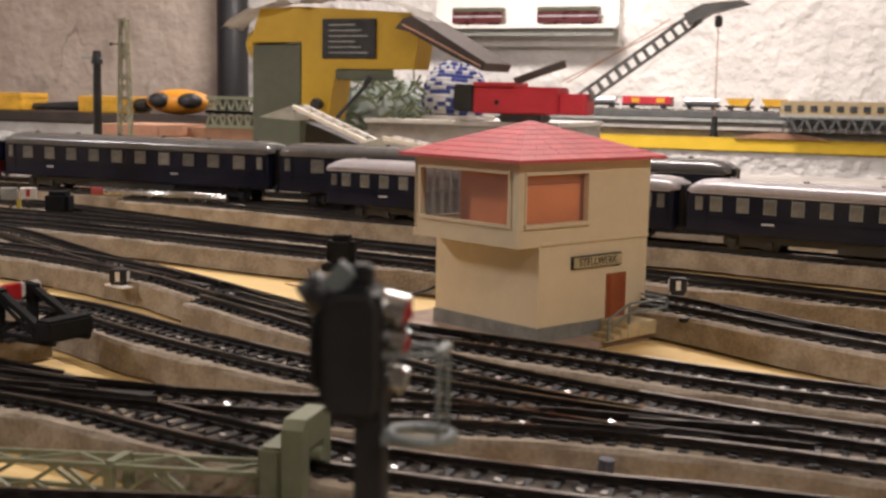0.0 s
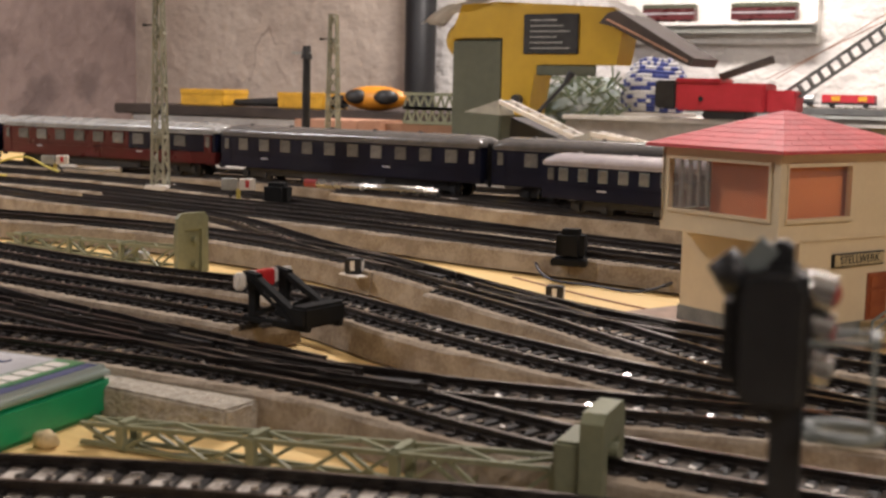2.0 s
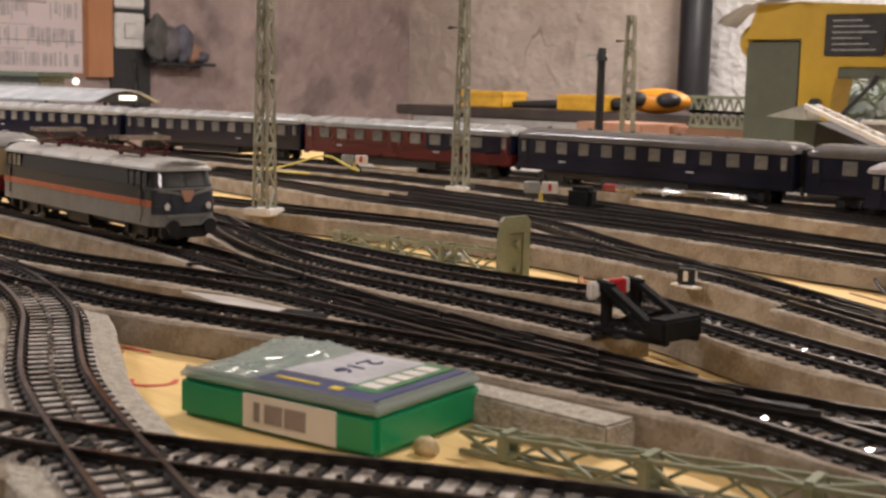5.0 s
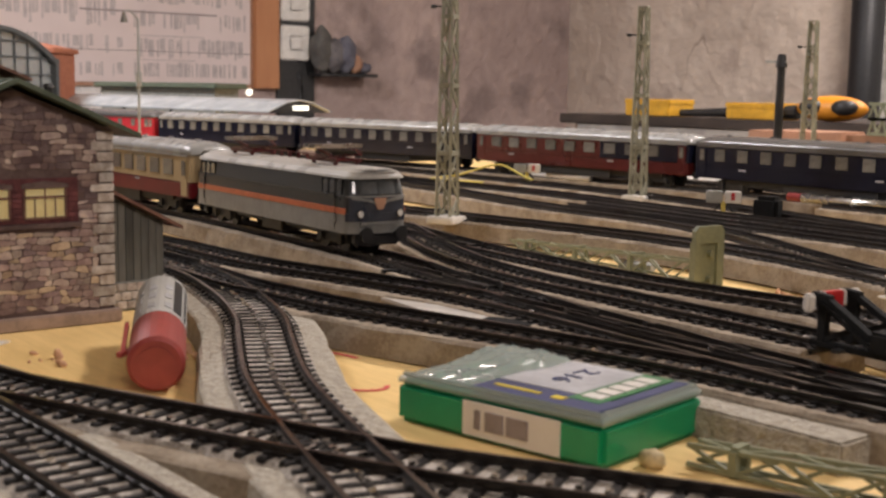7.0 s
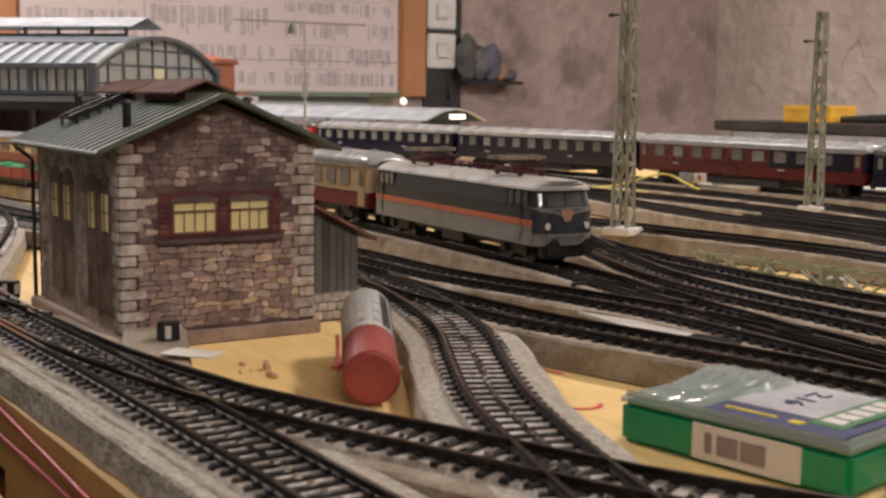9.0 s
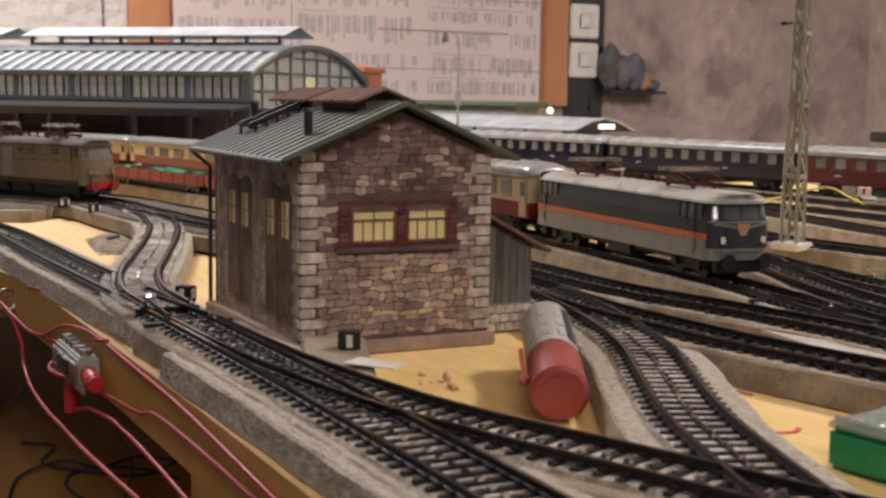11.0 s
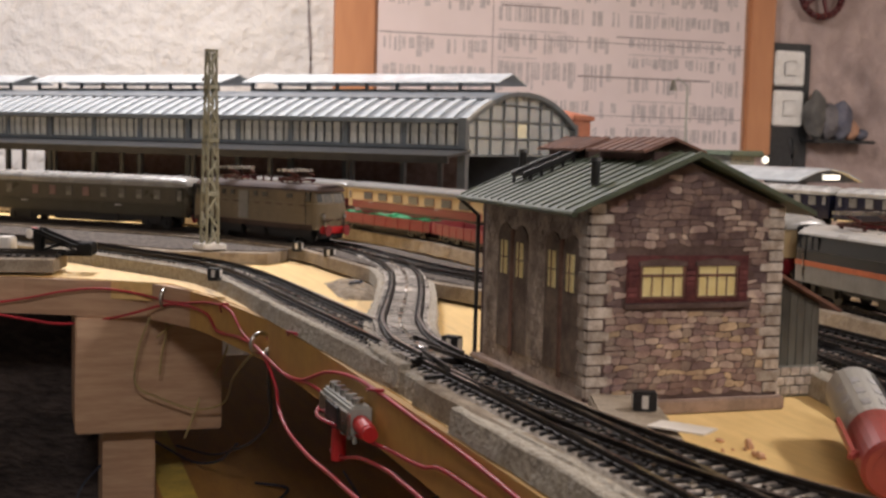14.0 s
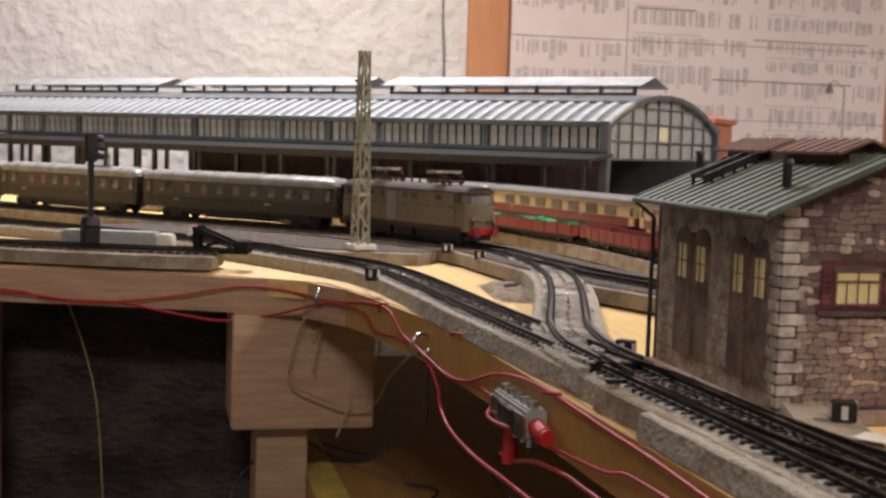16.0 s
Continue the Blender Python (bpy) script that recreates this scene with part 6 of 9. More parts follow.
# a highlight on the canopy end, put in as a small glowing plate
part("gable_sign", B((-0.001, 0.003, -0.012, 0.010, 0.063, 0.0685)), BULBSHINE, can, "glowing white plate as the highlight on the canopy end")
for i in range(6):
    bm = bmesh.new()
    cyl(bm, (0.04 + i * 0.11, 0, 0.012), (0.04 + i * 0.11, 0, 0.073), 0.002, n=8)
    part("post", bm, DARKMETAL, can)
part("platform", B((-0.12, 0.62, -0.045, 0.045, 0.0, 0.014), bevel=0.001), SLAB, can)
kiosk = thing("platform_building", "low grey platform building with a lit round lamp", "model building", turned((-1, -0.12), -1.655, 0.872))
part("wall", B((0.0, 0.30, -0.02, 0.02, 0.0, 0.086)), PLINTH, kiosk)
part("roof", B((-0.012, 0.31, -0.028, 0.028, 0.086, 0.094), bevel=0.002), GREENROOF, kiosk)
bm = bmesh.new()
bmesh.ops.create_uvsphere(bm, u_segments=14, v_segments=8, radius=0.005, matrix=Matrix.Translation((-0.006, -0.034, 0.082)))
part("lamp_globe", bm, BULBSHINE, kiosk, "glowing round white lamp", smooth=True)

# ---- catenary masts ----
def lattice(parent, h, w0, w1, material, bays=11, name="lattice"):
    """A tapering lattice: four corner posts with crossed laths on each face."""
    for sx in (-1, 1):
        for sy in (-1, 1):
            bm = bmesh.new()
            bar(bm, (sx * w0, sy * w0, 0), (sx * w1, sy * w1, h), 0.0016)
            part("post", bm, material, parent)
    for face in range(4):
        r = Matrix.Rotation(face * math.pi / 2, 4, "Z")
        for i in range(bays):
            f0, f1 = i / bays, (i + 1) / bays
            a0, a1 = w0 + (w1 - w0) * f0, w0 + (w1 - w0) * f1
            s = 1 if i % 2 else -1
            bm = bmesh.new()
            bar(bm, r @ Vector((-s * a0, a0, h * f0)), r @ Vector((s * a1, a1, h * f1)), 0.0012)
            part("lath", bm, material, parent)
            if i % 3 == 0:
                bm = bmesh.new()
                bar(bm, r @ Vector((-a0, a0, h * f0)), r @ Vector((a0, a0, h * f0)), 0.0026)
                part("cross_tie", bm, material, parent)


def mast(x, y, z, h, w0=0.0049, w1=0.0028, arm=True, label="grey-green lattice catenary mast on a pale foot"):
    m = thing("catenary_mast", label, "mast", pose(x, y, z, 0, 0, 20), "catenary masts")
    part("foot", B((-0.0095, 0.0095, -0.0095, 0.0095, -0.002, 0.0024), bevel=0.0008), WHITE, m, "pale foot plate")
    lattice(m, h, w0, w1, MASTGREEN)
    if arm:
        bm = bmesh.new()
        bar(bm, (0, 0, h * 0.86), (-0.010, 0, h * 0.86), 0.001)
        cyl(bm, (-0.010, 0, h * 0.86), (-0.013, 0, h * 0.86), 0.0012, n=8)
        part("bracket", bm, DARKMETAL, m)
    part("cap", B((-w1 - 0.0008, w1 + 0.0008, -w1 - 0.0008, w1 + 0.0008, h, h + 0.0012)), MASTGREEN, m)
    return m


mast(-0.691, 0.489, 0.0115, 0.150)
mast(-0.742, 0.716, 0.0115, 0.142)
mast(-0.754, 0.945, 0.002, 0.152, 0.0060, 0.0030)
mast(-1.106, 0.079, 0.0115, 0.146)


def lying_mast(m, length, label, wide=1.0, thick=0.0045, high=1.0):
    """A mast that lies on its side, with its U-shaped foot plate standing on edge."""
    t = thing("lying_mast", label, "mast", m)
    body = new("lattice")
    body.parent = t
    for sx, sy in ((-1, -1), (-1, 1), (1, -1), (1, 1)):
        bm = bmesh.new()
        bar(bm, (0, sx * 0.0052, 0.0065 + sy * 0.0052), (-length, sx * 0.0026, 0.0035 + sy * 0.0024), 0.0011)
        part("post", bm, OLIVE, body)
    for face in range(4):
        r = Matrix.Rotation(face * math.pi / 2, 4, "X")
        n = 10
        for i in range(n):
            f0, f1 = i / n, (i + 1) / n
            s = 1 if i % 2 else -1
            def at(f, q):
                k, c = 0.0052 + (0.0026 - 0.0052) * f, 0.0065 + (0.0035 - 0.0065) * f
                p = r @ Vector((0, q * k, k))
                return (-length * f, p.y, p.z + c)
            bm = bmesh.new()
            bar(bm, at(f0, -s), at(f1, s), 0.0009)
            part("lath", bm, OLIVE, body)
            if i % 3 == 0:
                bm = bmesh.new()
                bar(bm, at(f0, -1), at(f0, 1), 0.0022)
                part("cross_tie", bm, OLIVE, body)
    bm = bmesh.new()
    prism(bm, [(y * wide, z * high) for y, z in ((-0.0078, 0.0), (-0.0042, 0.0), (-0.0042, 0.0185), (0.0042, 0.0185), (0.0042, 0.0), (0.0078, 0.0), (0.0078, 0.0235), (0.0060, 0.0255), (-0.0060, 0.0255), (-0.0078, 0.0235))], "x", thick * 0.55, thick)
    part("foot_plate", bm, OLIVE, t, "olive U-shaped foot plate on edge")
    part("plate_web", B((thick * 0.5, thick * 0.7, -0.0042 * wide, 0.0042 * wide, 0.003, 0.0185 * high)), OLIVE, t)
    part("collar", B((0.0, thick * 0.56, -0.0068 * wide, 0.0068 * wide, 0.0, 0.0188 * high), bevel=0.0007), OLIVE, t)
    bm = bmesh.new()
    for z in (0.004, 0.016):
        cyl(bm, (thick * 0.3, 0.001, z), (thick + 0.001, 0.001, z), 0.0016, n=10)
    part("screw_lug", bm, OLIVE, t)
    return t


lying_mast(turned((0.984, 0.177), -0.1675, 0.2670, 0.0), 0.126, "olive lattice mast lying on the board with its foot upright", 1.15, 0.0112, 1.0)
lying_mast(turned((0.985, -0.10), -0.479, 0.473, 0.0), 0.150, "olive lattice mast lying beside a siding with its foot upright", 1.2, 0.0055, 1.15)

# ---- the colour-light signal close to the camera ----
sig = thing("light_signal", "black colour-light signal with red lens and grey work cage", "signal", pose(-0.0918, 0.1682, 0.0, 0, 0, 14) @ Matrix.Diagonal((1.17, 1.17, 1.17, 1)))
part("foot", B((-0.006, 0.006, -0.005, 0.005, 0.0, 0.004), bevel=0.0006), BLACK, sig)
part("post", B((0.0002, 0.0032, -0.0016, 0.0016, 0.004, 0.072)), BLACK, sig)
part("post_clip", B((0.0000, 0.0016, -0.0021, -0.0014, 0.044, 0.050), bevel=0.0003), GREYPL, sig, "small grey post clip")
bm = bmesh.new()
prism(bm, [(-0.0034, 0.0640), (-0.0020, 0.0628), (0.0030, 0.0628), (0.0036, 0.0645), (0.0036, 0.0748), (0.0026, 0.0768), (-0.0016, 0.0766), (-0.0036, 0.0755)], "y", -0.0036, 0.0036)
bmesh.ops.bevel(bm, geom=list(bm.edges), offset=0.0009, segments=3, affect="EDGES")
part("screen", bm, BLACK, sig)
part("back_box", B((-0.0046, -0.0034, -0.0026, 0.0026, 0.0655, 0.0735), bevel=0.0005), BLACK, sig)
bm = bmesh.new()
cyl(bm, (-0.0030, -0.001, 0.0745), (-0.0052, -0.001, 0.0772), 0.0020, 0.0016, n=14)
part("rear_hood", bm, BLACK, sig, smooth=True)
bm = bmesh.new()
bar(bm, (-0.0030, -0.0012, 0.0757), (-0.0006, -0.0012, 0.0787), 0.0016, 0.0022)
part("top_bracket", bm, RAILGREY, sig, "grey lifting bracket")
for z, mt, r in ((0.0742, LENSRED, 0.0019), (0.0708, LENSRED, 0.0016), (0.0668, GREYPL, 0.0015)):
    bm = bmesh.new()
    cyl(bm, (0.0030, 0, z + 0.0003), (0.0054, 0, z - 0.0003), r, r * 1.05, n=18, caps=False)
    cyl(bm, (0.0028, 0, z), (0.0036, 0, z), r * 1.12, n=18)
    hood = part("hood", bm, STEEL, sig, "bright metal lens hood", smooth=True)
    bm = bmesh.new()
    bmesh.ops.create_uvsphere(bm, u_segments=12, v_segments=8, radius=r * 0.9, matrix=Matrix.Translation((0.0044, 0, z)))
    part("lens", bm, mt, hood, smooth=True)
part("top_vent", B((-0.0006, 0.0016, -0.0014, 0.0014, 0.0762, 0.0790), bevel=0.0004), BLACK, sig)
bm = bmesh.new()
loops = []
for i in range(24):
    a = 2 * math.pi * i / 24
    loops.append([bm.verts.new((0.0070 + (0.0034 + 0.0007 * math.cos(b)) * math.cos(a), (0.0030 + 0.0007 * math.cos(b)) * math.sin(a), 0.0608 + 0.0007 * math.sin(b))) for b in [2 * math.pi * k / 8 for k in range(8)]])
for i in range(24):
    for k in range(8):
        p, q = loops[i], loops[(i + 1) % 24]
        bm.faces.new((p[k], q[k], q[(k + 1) % 8], p[(k + 1) % 8]))
part("platform_ring", bm, RAILGREY, sig, "grey ring platform", smooth=True)
for y in (-0.0026, 0.0026):
    rod("cage_bar", (0.0034, y, 0.0608), (0.0070, y, 0.0608), 0.0008, RAILGREY, sig)
    rod("cage_bar", (0.0094, y, 0.0608), (0.0094, y, 0.0702), 0.0004, RAILGREY, sig)
    rod("cage_bar", (0.0034, y, 0.0698), (0.0094, y, 0.0702), 0.0005, RAILGREY, sig)
rod("cage_bar", (0.0094, -0.0026, 0.0702), (0.0094, 0.0026, 0.0702), 0.0009, RAILGREY, sig)
# the post is short: the head stands low over the board
for ob in sig.children_recursive:
    for vtx in ob.data.vertices:
        z = vtx.co.z
        vtx.co.z = z if z < 0.01 else (0.01 + (z - 0.01) * 0.716 if z < 0.0590 else z - 0.0142)

# ---- green screw box ----
gu = Vector((0.985, 0.172, 0)).normalized()
gb = thing("screw_box", "green plastic screw box with a clear printed lid", "box", turned(gu, -0.3380, 0.2395) @ Matrix.Diagonal((0.92, 1.16, 1.06, 1)))
bm = bmesh.new()
box(bm, -0.0372, 0.0372, -0.0205, 0.0205, 0.0, 0.0108, bevel=0.0016)
part("tray", bm, GREENBOX, gb)
bm = bmesh.new()
def lid_height(x, y):
    """The clear lid lies flat over the print and heaves up over the screws."""
    u = max(0.0, min(1.0, (-0.006 - x) / 0.006))
    v = max(0.0, min(1.0, (y + 0.004) / 0.012))
    heap = u * v * (0.0016 + 0.0022 * abs(noise.noise((x * 190, y * 190, 2.0))) + 0.0007 * noise.noise((x * 600, y * 600, 7.0)))
    edge = min(0.0368 - abs(x), 0.0200 - abs(y))
    return 0.0126 + heap * min(1.0, edge / 0.0015) + u * (1 - v) * 0.0004 * noise.noise((x * 300, y * 300, 4.0)) - 0.0010 * max(0.0, 1 - edge / 0.0012)
NX, NY = 74, 40
grid = [[bm.verts.new((-0.0368 + 0.0736 * i / NX, -0.0200 + 0.0400 * j / NY, lid_height(-0.0368 + 0.0736 * i / NX, -0.0200 + 0.0400 * j / NY))) for j in range(NY + 1)] for i in range(NX + 1)]
for i in range(NX):
    for j in range(NY):
        bm.faces.new((grid[i][j], grid[i + 1][j], grid[i + 1][j + 1], grid[i][j + 1]))
rim = [grid[i][0] for i in range(NX + 1)] + [grid[NX][j] for j in range(1, NY + 1)] + [grid[i][NY] for i in range(NX - 1, -1, -1)] + [grid[0][j] for j in range(NY - 1, 0, -1)]
low = [bm.verts.new((v.co.x, v.co.y, 0.0104)) for v in rim]
for i in range(len(rim)):
    bm.faces.new((rim[i - 1], rim[i], low[i], low[i - 1]))
bm.faces.new(low)
lid = part("lid", bm, CLEARLID, gb, "clear plastic lid heaving over the screws", smooth=True)
rr = random.Random(2)
for i in range(34):
    bm = bmesh.new()
    x, y, a = rr.uniform(-0.033, -0.010), rr.uniform(-0.016, 0.017), rr.uniform(0, math.pi)
    q = Vector((math.cos(a), math.sin(a), rr.uniform(-0.1, 0.1))) * 0.0042
    c0 = Vector((x, y, 0.0112 + rr.uniform(0, 0.0004)))
    cyl(bm, c0 - q * 0.7, c0 + q * 0.7, 0.0005, n=6)
    cyl(bm, c0 + q * 0.7, c0 + q * 0.8, 0.0010, n=8)
    part("screw", bm, STEEL, gb, "small steel screw under the lid")
for y0, y1, x0, x1 in ((-0.0195, -0.0185, -0.036, 0.036), (0.0185, 0.0195, -0.005, 0.036), (-0.0185, 0.0185, 0.0345, 0.0360)):
    part("lid_rim", B((x0, x1, y0, y1, 0.0118, 0.0134), bevel=0.0005), CLEARLID, lid, "raised clear rim")
zl = 0.01285
part("grey_field", B((-0.010, 0.018, -0.008, 0.0190, zl, zl + 0.0003)), LABELGREY, lid)
part("green_field", B((0.018, 0.0285, -0.012, 0.0190, zl, zl + 0.0003)), LABELGREEN, lid)
part("blue_field", B((-0.010, 0.030, -0.0185, -0.0085, zl, zl + 0.0002)), LABELBLUE, lid)
part("dark_strip", B((0.0295, 0.0335, -0.0185, 0.0185, zl - 0.0004, zl + 0.0003), bevel=0.0001), LABELBLUE, lid)
part("yellow_print", B((-0.006, 0.010, -0.0142, -0.0128, zl + 0.0002, zl + 0.0004)), LABELYELLOW, lid)
part("yellow_print", B((0.0145, 0.0185, -0.0150, -0.0125, zl + 0.0002, zl + 0.0004)), LABELYELLOW, lid)
text_mesh("size_number", "2.16", 0.0088, LABELBLUE, lid, pose(0.0045, 0.0058, zl + 0.0004, 0, 0, -90))
for i in range(5):
    part("print_block", B((0.0200, 0.0265, -0.0095 + i * 0.0052, -0.0055 + i * 0.0052, zl + 0.0003, zl + 0.0006)), WHITE, lid)
lab = part("side_label", B((-0.0105, 0.0235, -0.0209, -0.0205, 0.0012, 0.0098)), PAPER, gb, "white paper side label")
for i, (a, b) in enumerate(((-0.006, -0.004), (-0.002, 0.0045), (0.0055, 0.013))):
    part("print_block", B((a, b, -0.0212, -0.0209, 0.0032, 0.0080)), INK, lab)

# ---- red and grey glue bottle leaning on the roadbed ----
pa, pb_ = Vector((-0.4317, 0.1698, 0.0089)), Vector((-0.5010, 0.2062, 0.0168))
d = (pb_ - pa).normalized()
MT = Matrix.Translation(pa) @ d.to_track_quat("Z", "Y").to_matrix().to_4x4()
bottle = thing("glue_bottle", "brick-red bottle with silver-grey label leaning on the roadbed", "bottle", MT)
LT = (pb_ - pa).length
bm = bmesh.new()
cyl(bm, (0, 0, 0), (0, 0, 0.0012), 0.0074, 0.0086, n=28)
cyl(bm, (0, 0, 0.0012), (0, 0, LT * 0.36), 0.0086, n=28)
part("base", bm, TANKRED, bottle, smooth=False)
bm = bmesh.new()
cyl(bm, (0, 0, -0.0003), (0, 0, 0.0006), 0.0056, n=24)
part("base_ring", bm, TANKRED, bottle)
bm = bmesh.new()
cyl(bm, (0, 0, LT * 0.36), (0, 0, LT * 0.93), 0.00865, n=28)
lb = part("label", bm, TANKGREY, bottle, "silver-grey printed label")
for a0, w in ((2.3, 0.0016), (2.75, 0.0006), (3.9, 0.0010), (4.5, 0.0020), (5.2, 0.0005)):
    bm = bmesh.new()
    box(bm, -0.00008, 0.00008, -w, w, LT * -0.24, LT * 0.24, m=Matrix.Rotation(a0, 4, "Z") @ Matrix.Translation((0.00868, 0, LT * 0.645)))
    part("print_streak", bm, DARKMETAL, lb)
for i, a in enumerate((0.3, 0.9, 1.5)):
    bm = bmesh.new()
    for z in (0.46, 0.60, 0.74):
        m = Matrix.Rotation(a + 0.4, 4, "Z") @ Matrix.Translation((0.0087, 0, LT * z))
        box(bm, -0.0001, 0.0001, -0.0012, 0.0012, -0.0025, 0.0025, m=m)
    part("print_block", bm, LABELGREY, lb)
bm = bmesh.new()
cyl(bm, (0, 0, LT * 0.93), (0, 0, LT * 0.98), 0.0086, 0.0072, n=28)
cyl(bm, (0, 0, LT * 0.98), (0, 0, LT), 0.0072, 0.003, n=28)
part("shoulder", bm, TANKRED, bottle)
bm = bmesh.new()
bar(bm, (0.0098, 0.002, 0.006), (0.0100, 0.002, LT * 0.45), 0.0022, 0.0012)
bar(bm, (0.0084, 0.002, 0.008), (0.0110, 0.002, 0.004), 0.0015)
part("clip", bm, TANKRED, bottle)


# ---- buffer stops ----
def buffer_stop(m, label):
    b = thing("buffer_stop", label, "buffer stop", m)
    for s in (-1, 1):
        bm = bmesh.new()
        box(bm, -0.004, 0.038, s * 0.0070, s * 0.0098, 0.0, 0.0026, bevel=0.0005)
        part("base_rail", bm, MATTBLACK, b)
        bm = bmesh.new()
        prism(bm, [(0.0004, 0.0), (0.0034, 0.0), (0.0040, 0.0105), (0.0056, 0.0176), (-0.0034, 0.0184), (-0.0040, 0.0172), (-0.0004, 0.0140)], "y", s * 0.0064, s * 0.0094)
        part("post", bm, MATTBLACK, b)
        bm = bmesh.new()
        bar(bm, (0.002, s * 0.0078, 0.0168), (0.036, s * 0.0088, 0.0030), 0.0030, 0.0022)
        bar(bm, (0.002, s * 0.0098, 0.0150), (0.030, s * 0.0108, 0.0030), 0.0010, 0.0012)
        bar(bm, (0.004, s * 0.0084, 0.0030), (0.020, s * 0.0084, 0.0085), 0.0018)
        part("strut", bm, MATTBLACK, b)
        bm = bmesh.new()
        box(bm, -0.0040, 0.0, s * 0.0100, s * 0.0145, 0.0118, 0.0180, bevel=0.0009)
        box(bm, -0.0042, 0.0, s * 0.0044, s * 0.0064, 0.0128, 0.0182, bevel=0.0006)
        part("beam_end", bm, WHITE, b, "white end of the beam")
    bm = bmesh.new()
    box(bm, -0.0044, 0.0, -0.0046, 0.0046, 0.0122, 0.0180, bevel=0.0005)
    part("beam", bm, RED, b, "red middle of the beam")
    part("cross_bar", B((0.028, 0.038, -0.0110, 0.0110, 0.0012, 0.0088), bevel=0.0010), MATTBLACK, b)
    part("tie_plate", B((0.012, 0.016, -0.0135, 0.0135, 0.0, 0.0012)), DARKMETAL, b)
    return b


p, d = line_at("stub", -0.327)
buffer_stop(turned(d, p.x, p.y, BED + TIE + 0.001) @ Matrix.Diagonal((0.72, 0.92, 0.95, 1)), "black buffer stop with a red and white beam")
p, d = line_at("stub_left", -1.042)
buffer_stop(turned(d, -1.045, -0.045, BED + TIE + 0.001), "black buffer stop with a red and white beam")

# ---- point motors, lamps and dwarf signals ----
def motor(x, y, z, w, h, turn):
    t = thing("point_motor", "black point motor box beside the track", "motor box", pose(x, y, z, 0, 0, turn), "black point motors")
    part("case", B((-w / 2, w / 2, -w * 0.4, w * 0.4, 0.0, h), bevel=0.0028), MATTBLACK, t)
    part("base", B((-w * 0.62, w * 0.62, -w * 0.5, w * 0.5, -0.002, 0.0015), bevel=0.0005), MATTBLACK, t)
    return t


motor(-0.318, 0.568, BED + 0.001, 0.0140, 0.0155, 15)
motor(-0.598, 0.683, BED + 0.001, 0.0170, 0.0155, 15)


def dwarf(x, y, z, turn=-30.0):
    t = thing("point_lantern", "small black point lantern with a white face", "lantern", pose(x, y, z, 0, 0, turn), "small point lanterns")
    part("case", B((-0.0038, 0.0038, -0.0028, 0.0028, 0.0012, 0.0074), bevel=0.0005), BLACK, t)
    part("foot", B((-0.003, 0.003, -0.003, 0.003, 0.0, 0.0014)), BLACK, t)
    for s in (-1, 1):
        part("face", B((s * 0.0038, s * 0.0040, -0.0017, 0.0017, 0.0022, 0.0064)), WHITE, t)
        part("face", B((-0.0010, 0.0010, s * 0.0028, s * 0.0030, 0.0022, 0.0064)), WHITE, t)
    return t


for x, y, z, a in ((-0.296, 0.510, 0.0, 20), (-0.513, 0.1375, 0.0085, 68), (-0.648, 0.118, 0.006, 40), (-0.900, 0.0545, BED, 60), (-1.090, 0.143, BED, 60), (-1.035, 0.155, BED, 60), (-0.152, 0.575, BED, 20), (-0.375, 0.470, BED, 20)):
    dwarf(x, y, z, a)


def ground_signal(x, y, turn, label):
    t = thing("ground_signal", label, "signal", pose(x, y, BED, 0, 0, turn), "low white ground signals")
    for s, mt in ((-1, GREYPL), (1, WHITE)):
        bm = bmesh.new()
        box(bm, s * 0.0062 - 0.0055, s * 0.0062 + 0.0055, -0.003, 0.003, 0.0085, 0.0165, bevel=0.0006)
        head = part("head", bm, mt, t)
        if s > 0:
            part("red_mark", B((s * 0.0062 - 0.0012, s * 0.0062 + 0.0012, -0.0034, -0.0030, 0.0105, 0.0155)), RED, head)
        bm = bmesh.new()
        bar(bm, (s * 0.002, 0, 0.0085), (s * 0.008, 0, 0.0), 0.0014)
        part("leg", bm, DARKMETAL, t)
    part("leg", B((-0.0014, 0.0014, -0.0014, 0.0014, 0.0, 0.0095)), WIREYELLOW, t)
    return t


ground_signal(-0.640, 0.690, 40, "low white and grey ground signal with a red mark")
ground_signal(-0.93, 0.775, 40, "low white and grey ground signal with a red mark")


def wand(a, b, r, label, tip=False):
    t = thing("glass_tube", label, "tube")
    bm = bmesh.new()
    cyl(bm, a, b, r, n=12)
    part("tube", bm, WHITE if not tip else STEEL, t, smooth=True)
    if tip:
        bm = bmesh.new()
        va, vb = Vector(a), Vector(b)
        cyl(bm, va - (vb - va) * 0.11, va, r * 0.9, n=12)
        part("tip", bm, WAGONRED, t, "red and white end")
    return t


wand((-0.640, 0.780, 0.0170), (-0.530, 0.779, 0.0170), 0.0034, "bright glassy tube with a red end lying by the rails", True)
wand((-0.985, 0.805, 0.0145), (-0.875, 0.800, 0.0145), 0.0026, "thin white tube lying beside the rails")
wand((-0.535, 0.785, 0.0120), (-0.495, 0.783, 0.0120), 0.0020, "short white tube lying beside the rails")

